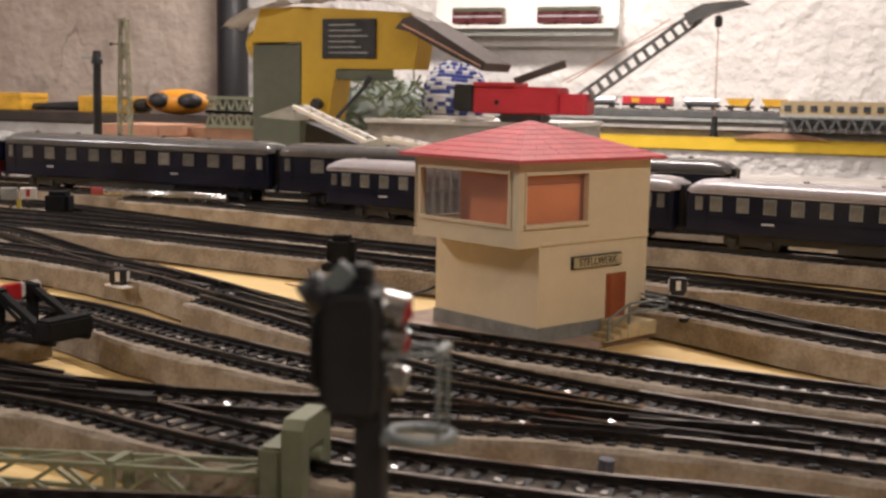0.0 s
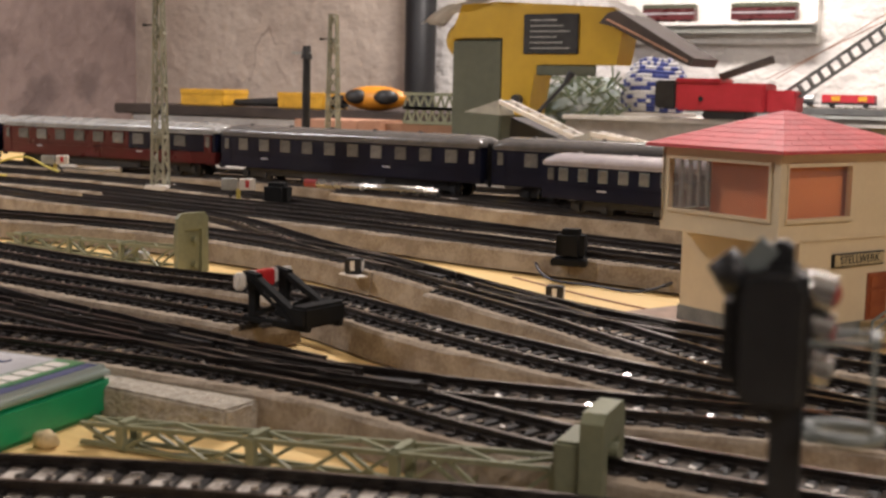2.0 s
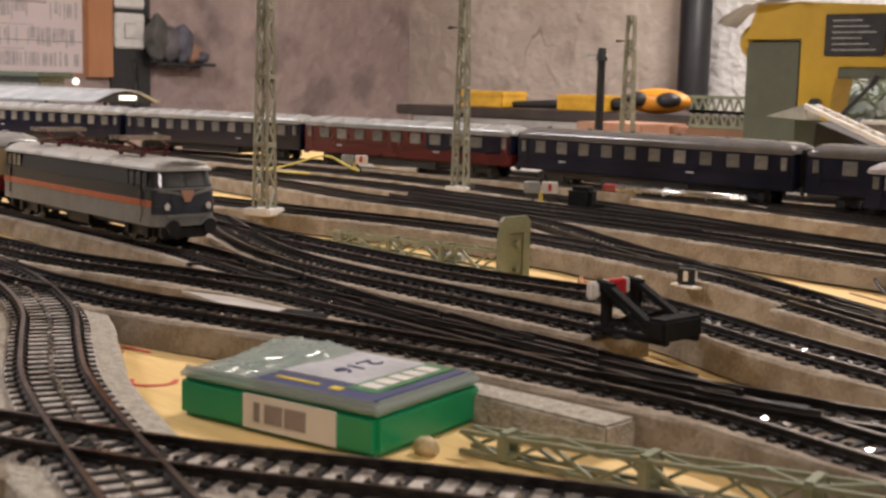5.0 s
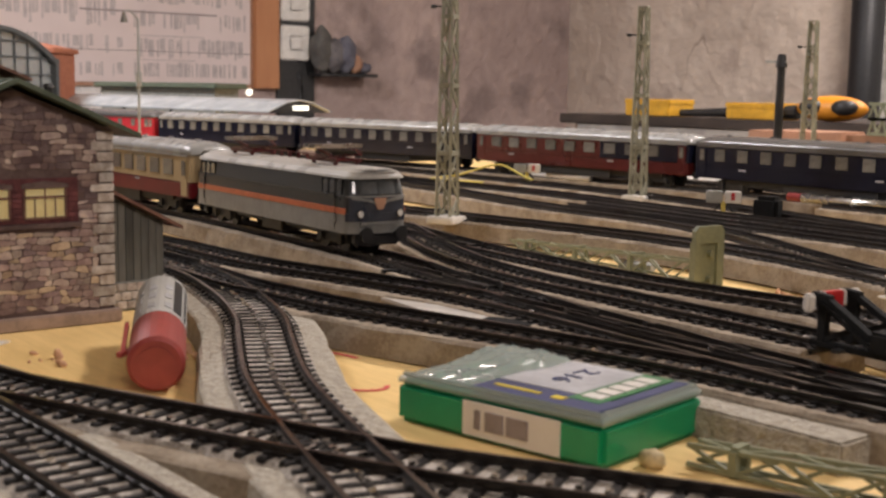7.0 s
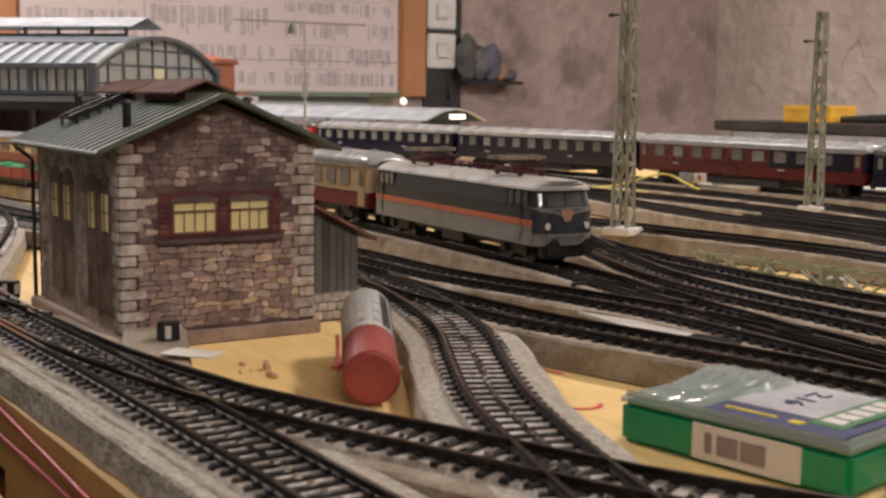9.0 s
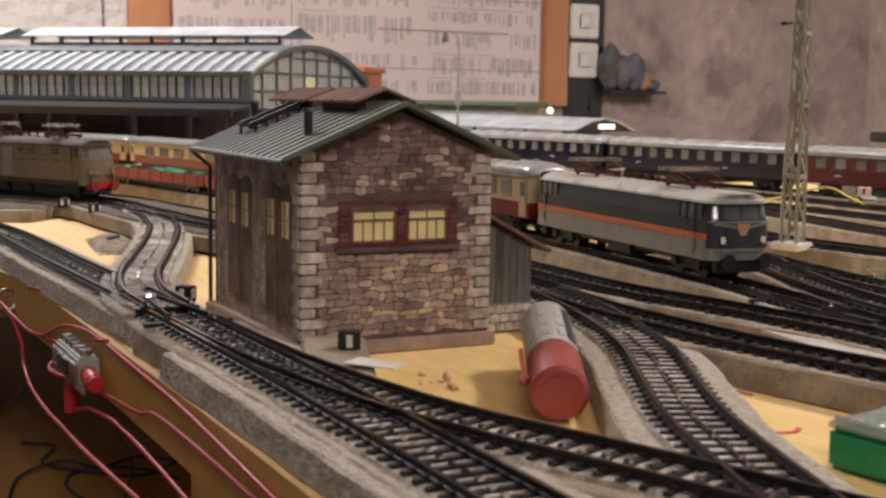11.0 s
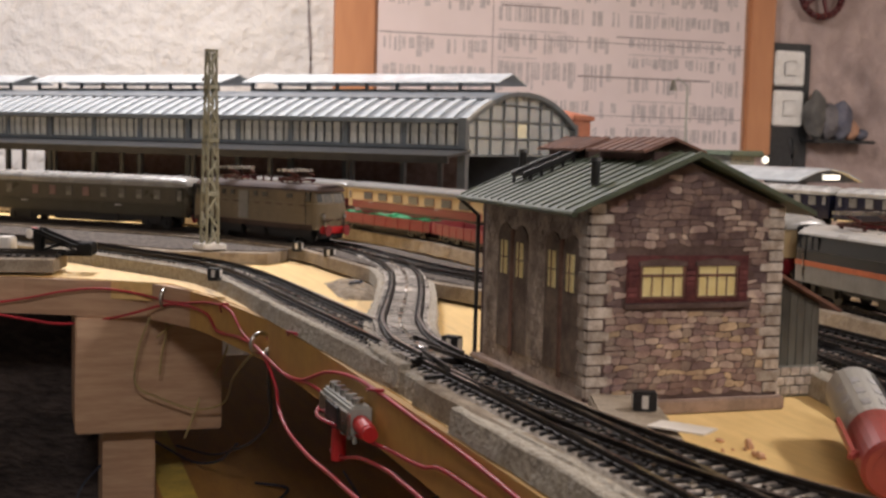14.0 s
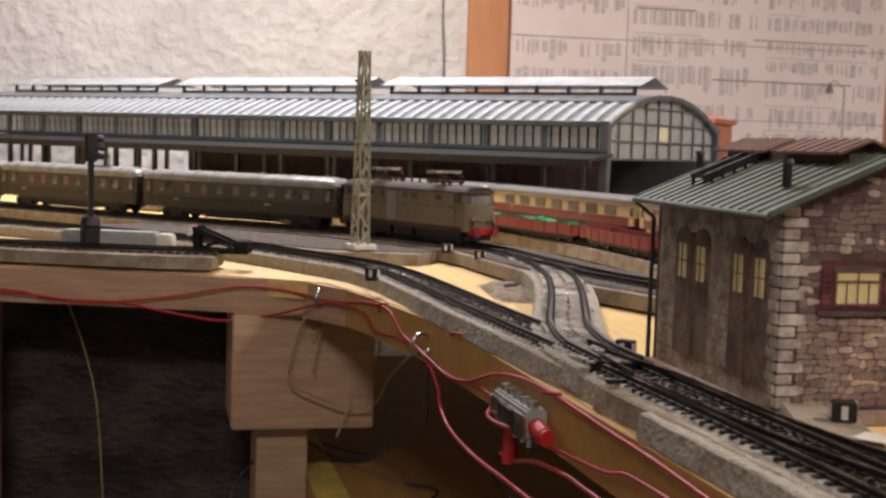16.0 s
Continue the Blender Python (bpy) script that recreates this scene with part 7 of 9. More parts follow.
# ---- small lamps and posts ----
lamp_ = thing("street_lamp", "silver street lamp with a hanging shade", "street lamp", pose(-1.160, 0.508, 0.0) @ Matrix.Diagonal((1.15, 1.15, 1.13, 1)))
bm = bmesh.new()
cyl(bm, (0, 0, 0), (0, 0, 0.132), 0.0013, 0.0009, n=8)
part("post", bm, GREYPL, lamp_)
bm = bmesh.new()
bar(bm, (0, 0, 0.132), (-0.004, -0.006, 0.139), 0.0009)
bar(bm, (-0.004, -0.006, 0.139), (-0.0055, -0.009, 0.137), 0.0009)
part("arm", bm, GREYPL, lamp_)
bm = bmesh.new()
cyl(bm, (-0.006, -0.009, 0.129), (-0.006, -0.009, 0.137), 0.0032, 0.0012, n=12)
part("shade", bm, STEEL, lamp_)
part("collar", B((-0.002, 0.002, -0.002, 0.002, 0.078, 0.090), bevel=0.0006), GREYPL, lamp_)
wc = thing("water_crane", "dark post with a small crosspiece behind the far train", "post", pose(-0.79, 0.95, 0.0))
bm = bmesh.new()
cyl(bm, (0, 0, 0), (0.001, 0, 0.115), 0.0044, 0.0036, n=10)
part("post", bm, DARKMETAL, wc)
bm = bmesh.new()
cyl(bm, (0.001, 0, 0.115), (0.001, 0, 0.127), 0.0056, 0.0036, n=10)
part("head", bm, DARKMETAL, wc)
bm = bmesh.new()
bar(bm, (-0.016, 0, 0.1205), (0.006, 0, 0.1205), 0.002)
part("crosspiece", bm, GREYPL, wc)
sg = thing("light_signal", "slim black light signal behind a grey block", "signal", pose(-1.075, -0.1165, BED, 0, 0, 20))
part("post", B((-0.0018, 0.0018, -0.0018, 0.0018, 0.0, 0.066)), BLACK, sg)
bm = bmesh.new()
box(bm, -0.003, 0.003, -0.0045, 0.0045, 0.062, 0.082, bevel=0.0012)
part("screen", bm, BLACK, sg)
part("base_box", B((-0.005, 0.005, -0.006, 0.006, 0.0, 0.018), bevel=0.0008), BLACK, sg)
bm = bmesh.new()
bar(bm, (0.003, 0.0, 0.066), (0.003, 0.012, 0.066), 0.0012)
part("bracket", bm, BLACK, sg)
for z in (0.0785, 0.0725, 0.0665):
    bm = bmesh.new()
    cyl(bm, (0.0, 0.0035, z), (0.0, 0.0085, z - 0.0006), 0.0024, 0.0026, n=12)
    part("hood", bm, BLACK, sg)
bm = bmesh.new()
bar(bm, (0.0, 0.0, 0.059), (0.0, 0.0130, 0.059), 0.0018)
bar(bm, (0.0, 0.0130, 0.059), (0.0, 0.0130, 0.068), 0.0008)
part("work_cage", bm, RAILGREY, sg)
bm = bmesh.new()
cyl(bm, (0, 0, 0.018), (0, 0, 0.024), 0.0075, 0.0055, n=14)
part("base_collar", bm, BLACK, sg)
gbk = thing("grey_block", "light grey plastic block lying on the siding", "block", turned((0.28, 0.96), -1.080, -0.108, BED + TIE))
part("block", B((-0.028, 0.040, -0.008, 0.008, 0.0, 0.0125), bevel=0.0015), GREYPL, gbk)
part("end_cap", B((0.040, 0.050, -0.008, 0.008, 0.0, 0.0115), bevel=0.0012), WHITE, gbk, "white end cap")

# loose fibreboard block behind the screw box, and chips
lb_ = thing("fibreboard_offcut", "loose offcut of grey fibreboard on the board", "offcut", turned((1, 0.02), -0.298, 0.2735))
part("offcut", B((-0.036, 0.034, -0.0085, 0.0095, 0.0, 0.0085), bevel=0.0008), FIBREPALE, lb_)
ch = thing("paper_slip", "small white paper slip on the roadbed", "paper", turned((0.8, 0.6), -0.482, 0.134, BED + 0.002))
part("slip", B((-0.009, 0.009, -0.005, 0.005, 0.0, 0.0004)), PAPER, ch)
wp = thing("roadbed_offcut", "wedge of grey fibreboard beside the shed", "offcut", turned((1, -0.35), -0.500, 0.127, 0.0))
part("offcut", B((-0.040, 0.040, -0.010, 0.012, 0.0, 0.0098), bevel=0.0008), FIBRE, wp)
wc2 = thing("white_chip", "small white plaster chip on the board", "chip", turned((0.7, 0.7), -0.4685, 0.2540))
part("chip", B((-0.005, 0.005, -0.004, 0.004, 0.0, 0.006), bevel=0.0018), WHITE, wc2)
rr = random.Random(8)
for cx, cy, n, spread in ((-0.108, 0.3165, 26, 0.010), (-0.432, 0.492, 14, 0.012), (-0.474, 0.205, 12, 0.009), (-0.19, 0.47, 5, 0.01), (-0.10, 0.53, 6, 0.012), (-0.496, 0.163, 7, 0.010)):
    bm = bmesh.new()
    for i in range(n):
        s = rr.uniform(0.0006, 0.0022)
        m = Matrix.Translation((cx + rr.gauss(0, spread * 0.6), cy + rr.gauss(0, spread * 0.5), s * 0.5)) @ pose(0, 0, 0, rr.uniform(0, 90), rr.uniform(0, 90), rr.uniform(0, 90))
        bmesh.ops.create_icosphere(bm, subdivisions=1, radius=s, matrix=m @ Matrix.Diagonal((1.4, 0.8, 0.7, 1)))
    tagged(link("crumbs", bm, PINKSALT), "scattered pinkish plaster crumbs on the board", "crumbs", kind="stuff")
bp = thing("blue_plug", "small blue plug among plaster crumbs", "plug", pose(-0.1045, 0.3155, 0.0))
bm = bmesh.new()
cyl(bm, (0, 0, 0), (0.001, 0, 0.010), 0.0020, n=10)
part("plug", bm, WIREBLUE, bp)

# red crayon marks on the board
for pts in ([(-0.439, 0.2470), (-0.446, 0.2462), (-0.452, 0.2440), (-0.450, 0.2405), (-0.445, 0.2400)], [(-0.410, 0.222), (-0.405, 0.219), (-0.400, 0.222), (-0.398, 0.228), (-0.401, 0.232)]):
    line = smooth_line([(x, y, 0.0002) for x, y in pts], 0.0015)
    bm = bmesh.new()
    sweep(bm, line, [(-0.0008, 0.0), (-0.0007, 0.0002), (0.0007, 0.0002), (0.0008, 0.0)])
    tagged(link("crayon_mark", bm, REDMARK), "red crayon stroke on the yellow board", "mark", kind="structure")

# ---- wires ----
tube("yellow_wire", [(-0.985, 0.70, 0.010), (-0.955, 0.715, 0.016), (-0.925, 0.735, 0.026), (-0.905, 0.745, 0.018), (-0.885, 0.75, 0.012), (-0.86, 0.757, 0.011), (-0.90, 0.74, 0.010), (-0.97, 0.705, 0.011)], 0.0010, WIREYELLOW, None, "loose yellow wire looped beside the tracks", "wire")
RING = (-0.797, 0.0640, -0.0165)
tube("red_wire", [(-1.30, -0.88, -0.012), (-1.115, -0.33, -0.012), (-1.0476, -0.173, -0.015), (-1.0378, -0.143, -0.0203), (-1.0258, -0.107, -0.0211), (-1.010, -0.060, -0.015), (-0.997, -0.030, -0.0081), (-0.9867, -0.0076, -0.0052), (-0.9762, 0.0153, -0.0074), (-0.950, 0.0360, -0.0101), (-0.8962, 0.0506, -0.0037), (-0.8577, 0.0571, -0.0031), (-0.8355, 0.0609, -0.0126), RING, (-0.7616, 0.0693, -0.0216), (-0.727, 0.0714, -0.0184), (-0.6822, 0.0725, -0.0068), (-0.6433, 0.0737, -0.0014), (-0.6106, 0.0757, -0.0010), (-0.5611, 0.0772, -0.0020), (-0.50, 0.0785, -0.003), (-0.40, 0.080, -0.008), (-0.30, 0.081, -0.012)], 0.0008, WIRERED, None, "red wire running along the front edge", "wire")
tube("red_wire", [(-1.30, -0.88, -0.016), (-1.115, -0.33, -0.018), (-1.0475, -0.1728, -0.0171), (-1.0328, -0.128, -0.0203), (-1.0218, -0.095, -0.0206), (-1.0078, -0.0535, -0.0269), (-0.9957, -0.027, -0.029), (-0.9812, 0.0045, -0.023), (-0.950, 0.034, -0.0114), (-0.9025, 0.0492, -0.0106), (-0.8798, 0.0534, -0.0182), (-0.8407, 0.060, -0.016), RING, (-0.773, 0.0676, -0.0295), (-0.7609, 0.067, -0.0386), (-0.732, 0.066, -0.0433), (-0.6829, 0.065, -0.0429), (-0.6336, 0.064, -0.0390), (-0.588, 0.064, -0.0365), (-0.52, 0.066, -0.033), (-0.44, 0.070, -0.030), (-0.34, 0.075, -0.028)], 0.0009, WIRERED, None, "red wire hanging in a shallow loop below the front edge", "wire")
tube("red_wire", [RING, (-0.7568, 0.0696, -0.0218), (-0.7139, 0.0722, -0.018), (-0.6868, 0.0734, -0.0188), (-0.652, 0.0620, -0.0185), (-0.6246, 0.068, -0.0190), (-0.5929, 0.0752, -0.0192), (-0.5539, 0.0764, -0.0157), (-0.5288, 0.0771, -0.0113), (-0.45, 0.079, -0.011), (-0.35, 0.081, -0.014)], 0.0008, WIRERED, None, "red wire pinned along the front edge", "wire")
tube("red_wire", [(-0.6621, 0.0705, -0.0360), (-0.6393, 0.0700, -0.0335), (-0.6144, 0.0706, -0.0275), (-0.5828, 0.0725, -0.0244), (-0.566, 0.073, -0.0242), (-0.549, 0.0735, -0.0240), (-0.50, 0.075, -0.026), (-0.42, 0.076, -0.03)], 0.0008, WIRERED, None, "red wire leading from the terminal socket", "wire")
for a, b, c in (((-0.872, 0.0545, -0.006), (-0.866, 0.053, -0.001), (-0.858, 0.0565, 0.0005)), ((-0.752, 0.0695, -0.001), (-0.746, 0.068, 0.0015), (-0.738, 0.072, 0.001)), ((-0.618, 0.0745, -0.002), (-0.612, 0.0725, -0.0005), (-0.604, 0.0765, 0.0005))):
    tube("red_wire", [a, b, c], 0.0007, WIRERED, None, "short red wire end stapled to the edge", "wire")
X_Y = -0.974
tube("yellow_wire", [(X_Y, 0.024, -0.022), (X_Y, 0.016, -0.045), (X_Y, 0.015, -0.066), (X_Y, 0.029, -0.075), (X_Y, 0.053, -0.084), (X_Y + 0.01, 0.070, -0.078), (-0.90, 0.066, -0.050), (-0.83, 0.063, -0.026), (-0.80, 0.064, -0.016)], 0.0007, WIRETAN, None, "thin yellow wire hanging in a loop", "wire")
tube("yellow_wire", [(X_Y, 0.028, -0.036), (X_Y, 0.040, -0.027), (X_Y, 0.058, -0.025), (X_Y, 0.071, -0.033), (X_Y, 0.073, -0.045), (X_Y, 0.065, -0.062)], 0.0007, WIRETAN, None, "thin yellow wire curling before the block", "wire")
tube("yellow_wire", [(X_Y, 0.033, -0.020), (X_Y, 0.034, -0.033), (X_Y, 0.031, -0.048), (X_Y, 0.030, -0.060)], 0.0007, WIRETAN, None, "thin yellow wire hanging from the edge", "wire")
tube("yellow_wire", [(X_Y, 0.056, -0.076), (X_Y, 0.052, -0.088), (X_Y, 0.046, -0.103)], 0.0007, WIRETAN, None, "thin yellow wire end hanging from the edge", "wire")
tube("dark_wire", [(-0.797, 0.068, -0.018), (-0.83, 0.075, -0.045), (-0.87, 0.083, -0.070), (-0.93, 0.085, -0.095), (-0.99, 0.085, -0.115), (-1.05, 0.075, -0.134), (-1.10, 0.055, -0.1385)], 0.0009, WIREBLUE, None, "dark blue wire hanging under the board", "wire")
tube("dark_wire", [(-0.94, 0.075, -0.100), (-1.00, 0.072, -0.126), (-1.05, 0.060, -0.138), (-1.12, 0.04, -0.1385)], 0.0009, WIREBLUE, None, "dark blue wire hanging under the board", "wire")
tube("dark_wire", [(-1.0, 0.16, -0.1385), (-0.90, 0.15, -0.1375), (-0.82, 0.13, -0.1385), (-0.72, 0.15, -0.1380), (-0.62, 0.13, -0.138)], 0.0009, WIREBLUE, None, "dark blue wire lying on the lower shelf", "wire")
tube("dark_wire", [(-1.06, -0.012, -0.104), (-1.03, 0.0, -0.125), (-1.0, -0.02, -0.145), (-0.99, -0.022, -0.20)], 0.0009, WIREBLUE, None, "dark blue wire hanging beside the post", "wire")

for pts in ([(-0.860, 0.070, -0.1385), (-0.906, 0.083, -0.1380), (-0.922, 0.110, -0.1360), (-0.907, 0.132, -0.1382), (-0.917, 0.160, -0.1370), (-0.894, 0.187, -0.1385), (-0.880, 0.230, -0.1385)], [(-0.985, 0.095, -0.1385), (-0.960, 0.112, -0.1365), (-0.930, 0.100, -0.1382), (-0.900, 0.120, -0.1370), (-0.880, 0.150, -0.1384), (-0.900, 0.180, -0.1375), (-0.93, 0.21, -0.1385)], [(-0.845, 0.110, -0.1385), (-0.875, 0.105, -0.1370), (-0.905, 0.118, -0.1384), (-0.895, 0.150, -0.1378), (-0.865, 0.170, -0.1385)]):
    tube("dark_wire", pts, 0.0010, WIREBLUE, None, "tangled dark wire lying on the lower shelf", "wire")

# ring screw and terminal block on the front edge
rs = thing("ring_screw", "bright steel ring screw holding the wires", "screw", pose(-0.797, 0.0640, -0.0125, 0, 0, 20))
bm = bmesh.new()
loops = []
for i in range(36):
    a = 2 * math.pi * i / 36 * 0.93 + 0.2
    loops.append([bm.verts.new((0.0011 * math.sin(b), (0.0055 + 0.0011 * math.cos(b)) * math.cos(a), (0.0055 + 0.0011 * math.cos(b)) * math.sin(a))) for b in [2 * math.pi * k / 10 for k in range(10)]])
for p, q in zip(loops, loops[1:]):
    for k in range(10):
        bm.faces.new((p[k], q[k], q[(k + 1) % 10], p[(k + 1) % 10]))
bm.faces.new(loops[0])
bm.faces.new(loops[-1])
part("ring", bm, STEEL, rs, smooth=True)
bm = bmesh.new()
cyl(bm, (0, 0.0055, 0), (0, 0.012, 0.001), 0.0010, n=8)
part("shank", bm, STEEL, rs)
copy_thing(rs, pose(-0.958, 0.031, -0.0085, 0, 0, 60))
tb = thing("terminal_block", "steel terminal block with two red sockets", "terminal", pose(-0.638, 0.0750, -0.0135, 0, 0, 1.5))
part("body", B((-0.022, 0.022, -0.0085, 0.0, -0.0060, 0.0055), bevel=0.0009), GREYPL, tb)
part("bracket", B((-0.0225, 0.0225, -0.0098, -0.0085, -0.0065, 0.0035), bevel=0.0005), STEEL, tb)
part("plate", B((-0.010, 0.008, -0.0103, -0.0098, -0.0042, 0.0022)), DARKMETAL, tb)
for i in range(5):
    bm = bmesh.new()
    cyl(bm, (-0.017 + i * 0.0085, -0.0045, 0.0055), (-0.017 + i * 0.0085, -0.0045, 0.0080), 0.0024, n=12)
    part("screw", bm, STEEL, tb)
    bm = bmesh.new()
    cyl(bm, (-0.017 + i * 0.0085, -0.005, -0.0100), (-0.017 + i * 0.0085, -0.005, -0.0060), 0.0013, n=8)
    part("contact", bm, STEEL, tb)
bm = bmesh.new()
cyl(bm, (0.022, -0.0045, -0.001), (0.034, -0.0050, -0.002), 0.0034, n=16)
cyl(bm, (0.034, -0.0050, -0.002), (0.037, -0.0050, -0.002), 0.0030, n=16)
part("socket", bm, RED, tb, "red socket")
bm = bmesh.new()
cyl(bm, (-0.008, -0.005, -0.0090), (-0.008, -0.005, -0.0225), 0.0031, n=16)
part("socket", bm, RED, tb, "red socket")

# ---- below the board ----
wb = thing("wooden_block", "rough pine support block under the board", "wooden block", pose(-0.985, 0.0, 0.0, 0, 0, 0))
bm = bmesh.new()
box(bm, -0.075, 0.0, -0.022, 0.072, -0.1, -0.0242, bevel=0.0012)
part("block", bm, PINE, wb)
pst = thing("wooden_post", "raw pine post under the support block", "post", pose(-1.02, 0.0, 0.0))
part("post", B((-0.035, 0.02, -0.004, 0.030, ZF, -0.1002), bevel=0.0012), PINE, pst)
sh = thing("lower_shelf", "varnished brown shelf below the layout with yellow tape", "shelf")
part("shelf_board", B((-1.5, 0.3, 0.0308, 0.6, -0.160, -0.1402), bevel=0.001), UNDER, sh)
bm = bmesh.new()
prism(bm, [(-1.3, 0.032), (0.2, 0.032), (0.2, 0.056), (-1.3, 0.053)], "z", -0.1400, -0.1394)
part("tape", bm, TAPE, sh, "strip of yellow tape")
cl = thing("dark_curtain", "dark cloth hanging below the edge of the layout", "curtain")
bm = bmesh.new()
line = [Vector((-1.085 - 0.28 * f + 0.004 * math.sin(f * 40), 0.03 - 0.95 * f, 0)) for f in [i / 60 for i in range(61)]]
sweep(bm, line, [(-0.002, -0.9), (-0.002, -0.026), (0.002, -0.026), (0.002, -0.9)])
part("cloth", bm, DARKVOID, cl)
# added panel, its dark colour stands for the unlit space under the layout
bk = thing("back_panel", "dark panel added for the unlit space behind the lower shelf", "panel")
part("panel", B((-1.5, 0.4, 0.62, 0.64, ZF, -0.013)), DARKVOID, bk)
pn_ = thing("pine_upright", "raw pine upright under the layout", "post", pose(-1.09, -0.178, 0.0))
part("upright", B((-0.01, 0.01, -0.03, 0.0, ZF, -0.026)), PINE, pn_)
tube("hanging_string", [(-1.095, -0.134, -0.026), (-1.095, -0.121, -0.064), (-1.095, -0.112, -0.106), (-1.095, -0.107, -0.176), (-1.095, -0.104, -0.25)], 0.0007, WIRETAN, None, "thin pale string hanging under the layout", "string")

# ---- small loose things on the board and the roadbeds ----
# the dark of an open gap between the tracks, laid in as a black plate
bpl = thing("point_plate", "black plate standing for the dark hole between two tracks", "plate", turned((0.85, 0.35), -0.420, 0.2985, BED + 0.0006))
part("plate", B((-0.010, 0.010, -0.0045, 0.0045, 0.0, 0.0010), bevel=0.0003), MATTBLACK, bpl)
gp = thing("filler_plate", "pale card filler between two tracks", "card", turned((0.97, 0.10), -0.455, 0.2965, BED - 0.0002))
bm = bmesh.new()
prism(bm, [(-0.034, 0.000), (0.000, -0.0085), (0.026, -0.006), (0.024, 0.005), (-0.010, 0.004)], "z", 0.0, 0.0012)
part("card", bm, SHEET, gp)
gp2 = thing("filler_plate", "pale card filler beside the curved track", "card", turned((0.97, 0.10), -0.481, 0.2535, 0.0))
part("card", B((-0.016, 0.012, -0.006, 0.006, 0.0, BED + 0.0008), bevel=0.0006), FIBREPALE, gp2)
tf = thing("torn_filler", "torn brown fibreboard crumbs packed between two tracks", "filler", turned((0.98, -0.10), -0.915, 0.143))
bm = bmesh.new()
bmesh.ops.create_grid(bm, x_segments=26, y_segments=10, size=1.0, matrix=Matrix.Diagonal((0.050, 0.014, 1, 1)))
for vtx in bm.verts:
    k = max(0.0, 1 - (vtx.co.x / 0.050) ** 2 - (vtx.co.y / 0.014) ** 2)
    vtx.co.z = 0.0066 * k ** 0.5 * (0.7 + 0.6 * noise.noise(vtx.co * 90)) + 0.0012 * noise.noise(vtx.co * 320)
part("crumbs", bm, FIBRE, tf, "brown torn fibres")
bm = bmesh.new()
cyl(bm, (0.012, -0.004, 0.006), (0.030, 0.000, 0.009), 0.0012, n=8)
part("wire_end", bm, WIREBLUE, tf, "short blue wire end")
ldb = thing("lead_weight", "small grey metal weight beside the lying mast", "weight", turned((0.9, 0.4), -0.531, 0.486))
part("weight", B((-0.0085, 0.0085, -0.005, 0.005, 0.0, 0.0042), bevel=0.0006), GREYPL, ldb)
part("slot", B((-0.007, -0.001, -0.0035, 0.0035, 0.0042, 0.0046)), DARKMETAL, ldb)
pl_ = thing("putty_lump", "olive-brown lump of putty beside the screw box", "putty", pose(-0.2965, 0.2355, 0.0))
bm = bmesh.new()
bmesh.ops.create_icosphere(bm, subdivisions=3, radius=1.0, matrix=Matrix.Translation((0, 0, 0.0020)) @ Matrix.Diagonal((0.0036, 0.0028, 0.0026, 1)))
for vtx in bm.verts:
    vtx.co += vtx.co.normalized() * (noise.noise(vtx.co * 700) * 0.0006)
part("putty", bm, STEPYELLOW, pl_, smooth=True)
bm = bmesh.new()
sweep(bm, smooth_line([(-0.345, 0.560, 0.0001), (-0.29, 0.532, 0.0001), (-0.24, 0.512, 0.0001)], 0.01), [(-0.0009, 0.0), (-0.0009, 0.0004), (0.0009, 0.0004), (0.0009, 0.0)])
tagged(link("board_seam", bm, CARDBROWN), "thin brown seam across the yellow board", "seam", kind="structure")
tube("dark_wire", [(-0.345, 0.585, 0.0100), (-0.338, 0.570, 0.0060), (-0.325, 0.560, 0.0014), (-0.30, 0.556, 0.0012), (-0.275, 0.552, 0.0014), (-0.262, 0.560, 0.0060), (-0.255, 0.566, 0.0100)], 0.0007, WIREBLUE, None, "thin dark wire lying by the motor box", "wire")
pp_ = thing("plaster_patch", "white plaster patch on the roadbed", "plaster", turned((0.9, -0.3), -0.374, 0.468, BED - 0.0002))
part("patch", B((-0.0075, 0.0075, -0.0028, 0.0028, 0.0, 0.0008), bevel=0.0003), WHITE, pp_)

# ---- the wall with the poster board ----
pbd = thing("poster_board", "orange wooden board frame on the wall", "board", pose(X0, 0, 0))
for y0, y1 in ((0.60, 0.692), (1.665, 1.735)):
    part("upright", B((0.0, 0.02, y0, y1, 0.085 if y0 > 1 else -0.3, ZC - 0.01), bevel=0.002), POSTERBOARD, pbd)
part("panel", B((0.0, 0.004, 0.692, 1.665, 0.085, ZC - 0.01)), CARDPINK, pbd)
po = thing("printed_chart", "large white chart with rows of small grey print", "poster", pose(X0 + 0.006, 0, 0))
part("sheet", B((0.0, 0.0008, 0.702, 1.655, 0.095, 1.05)), CHART, po)
rr = random.Random(12)
bm = bmesh.new()
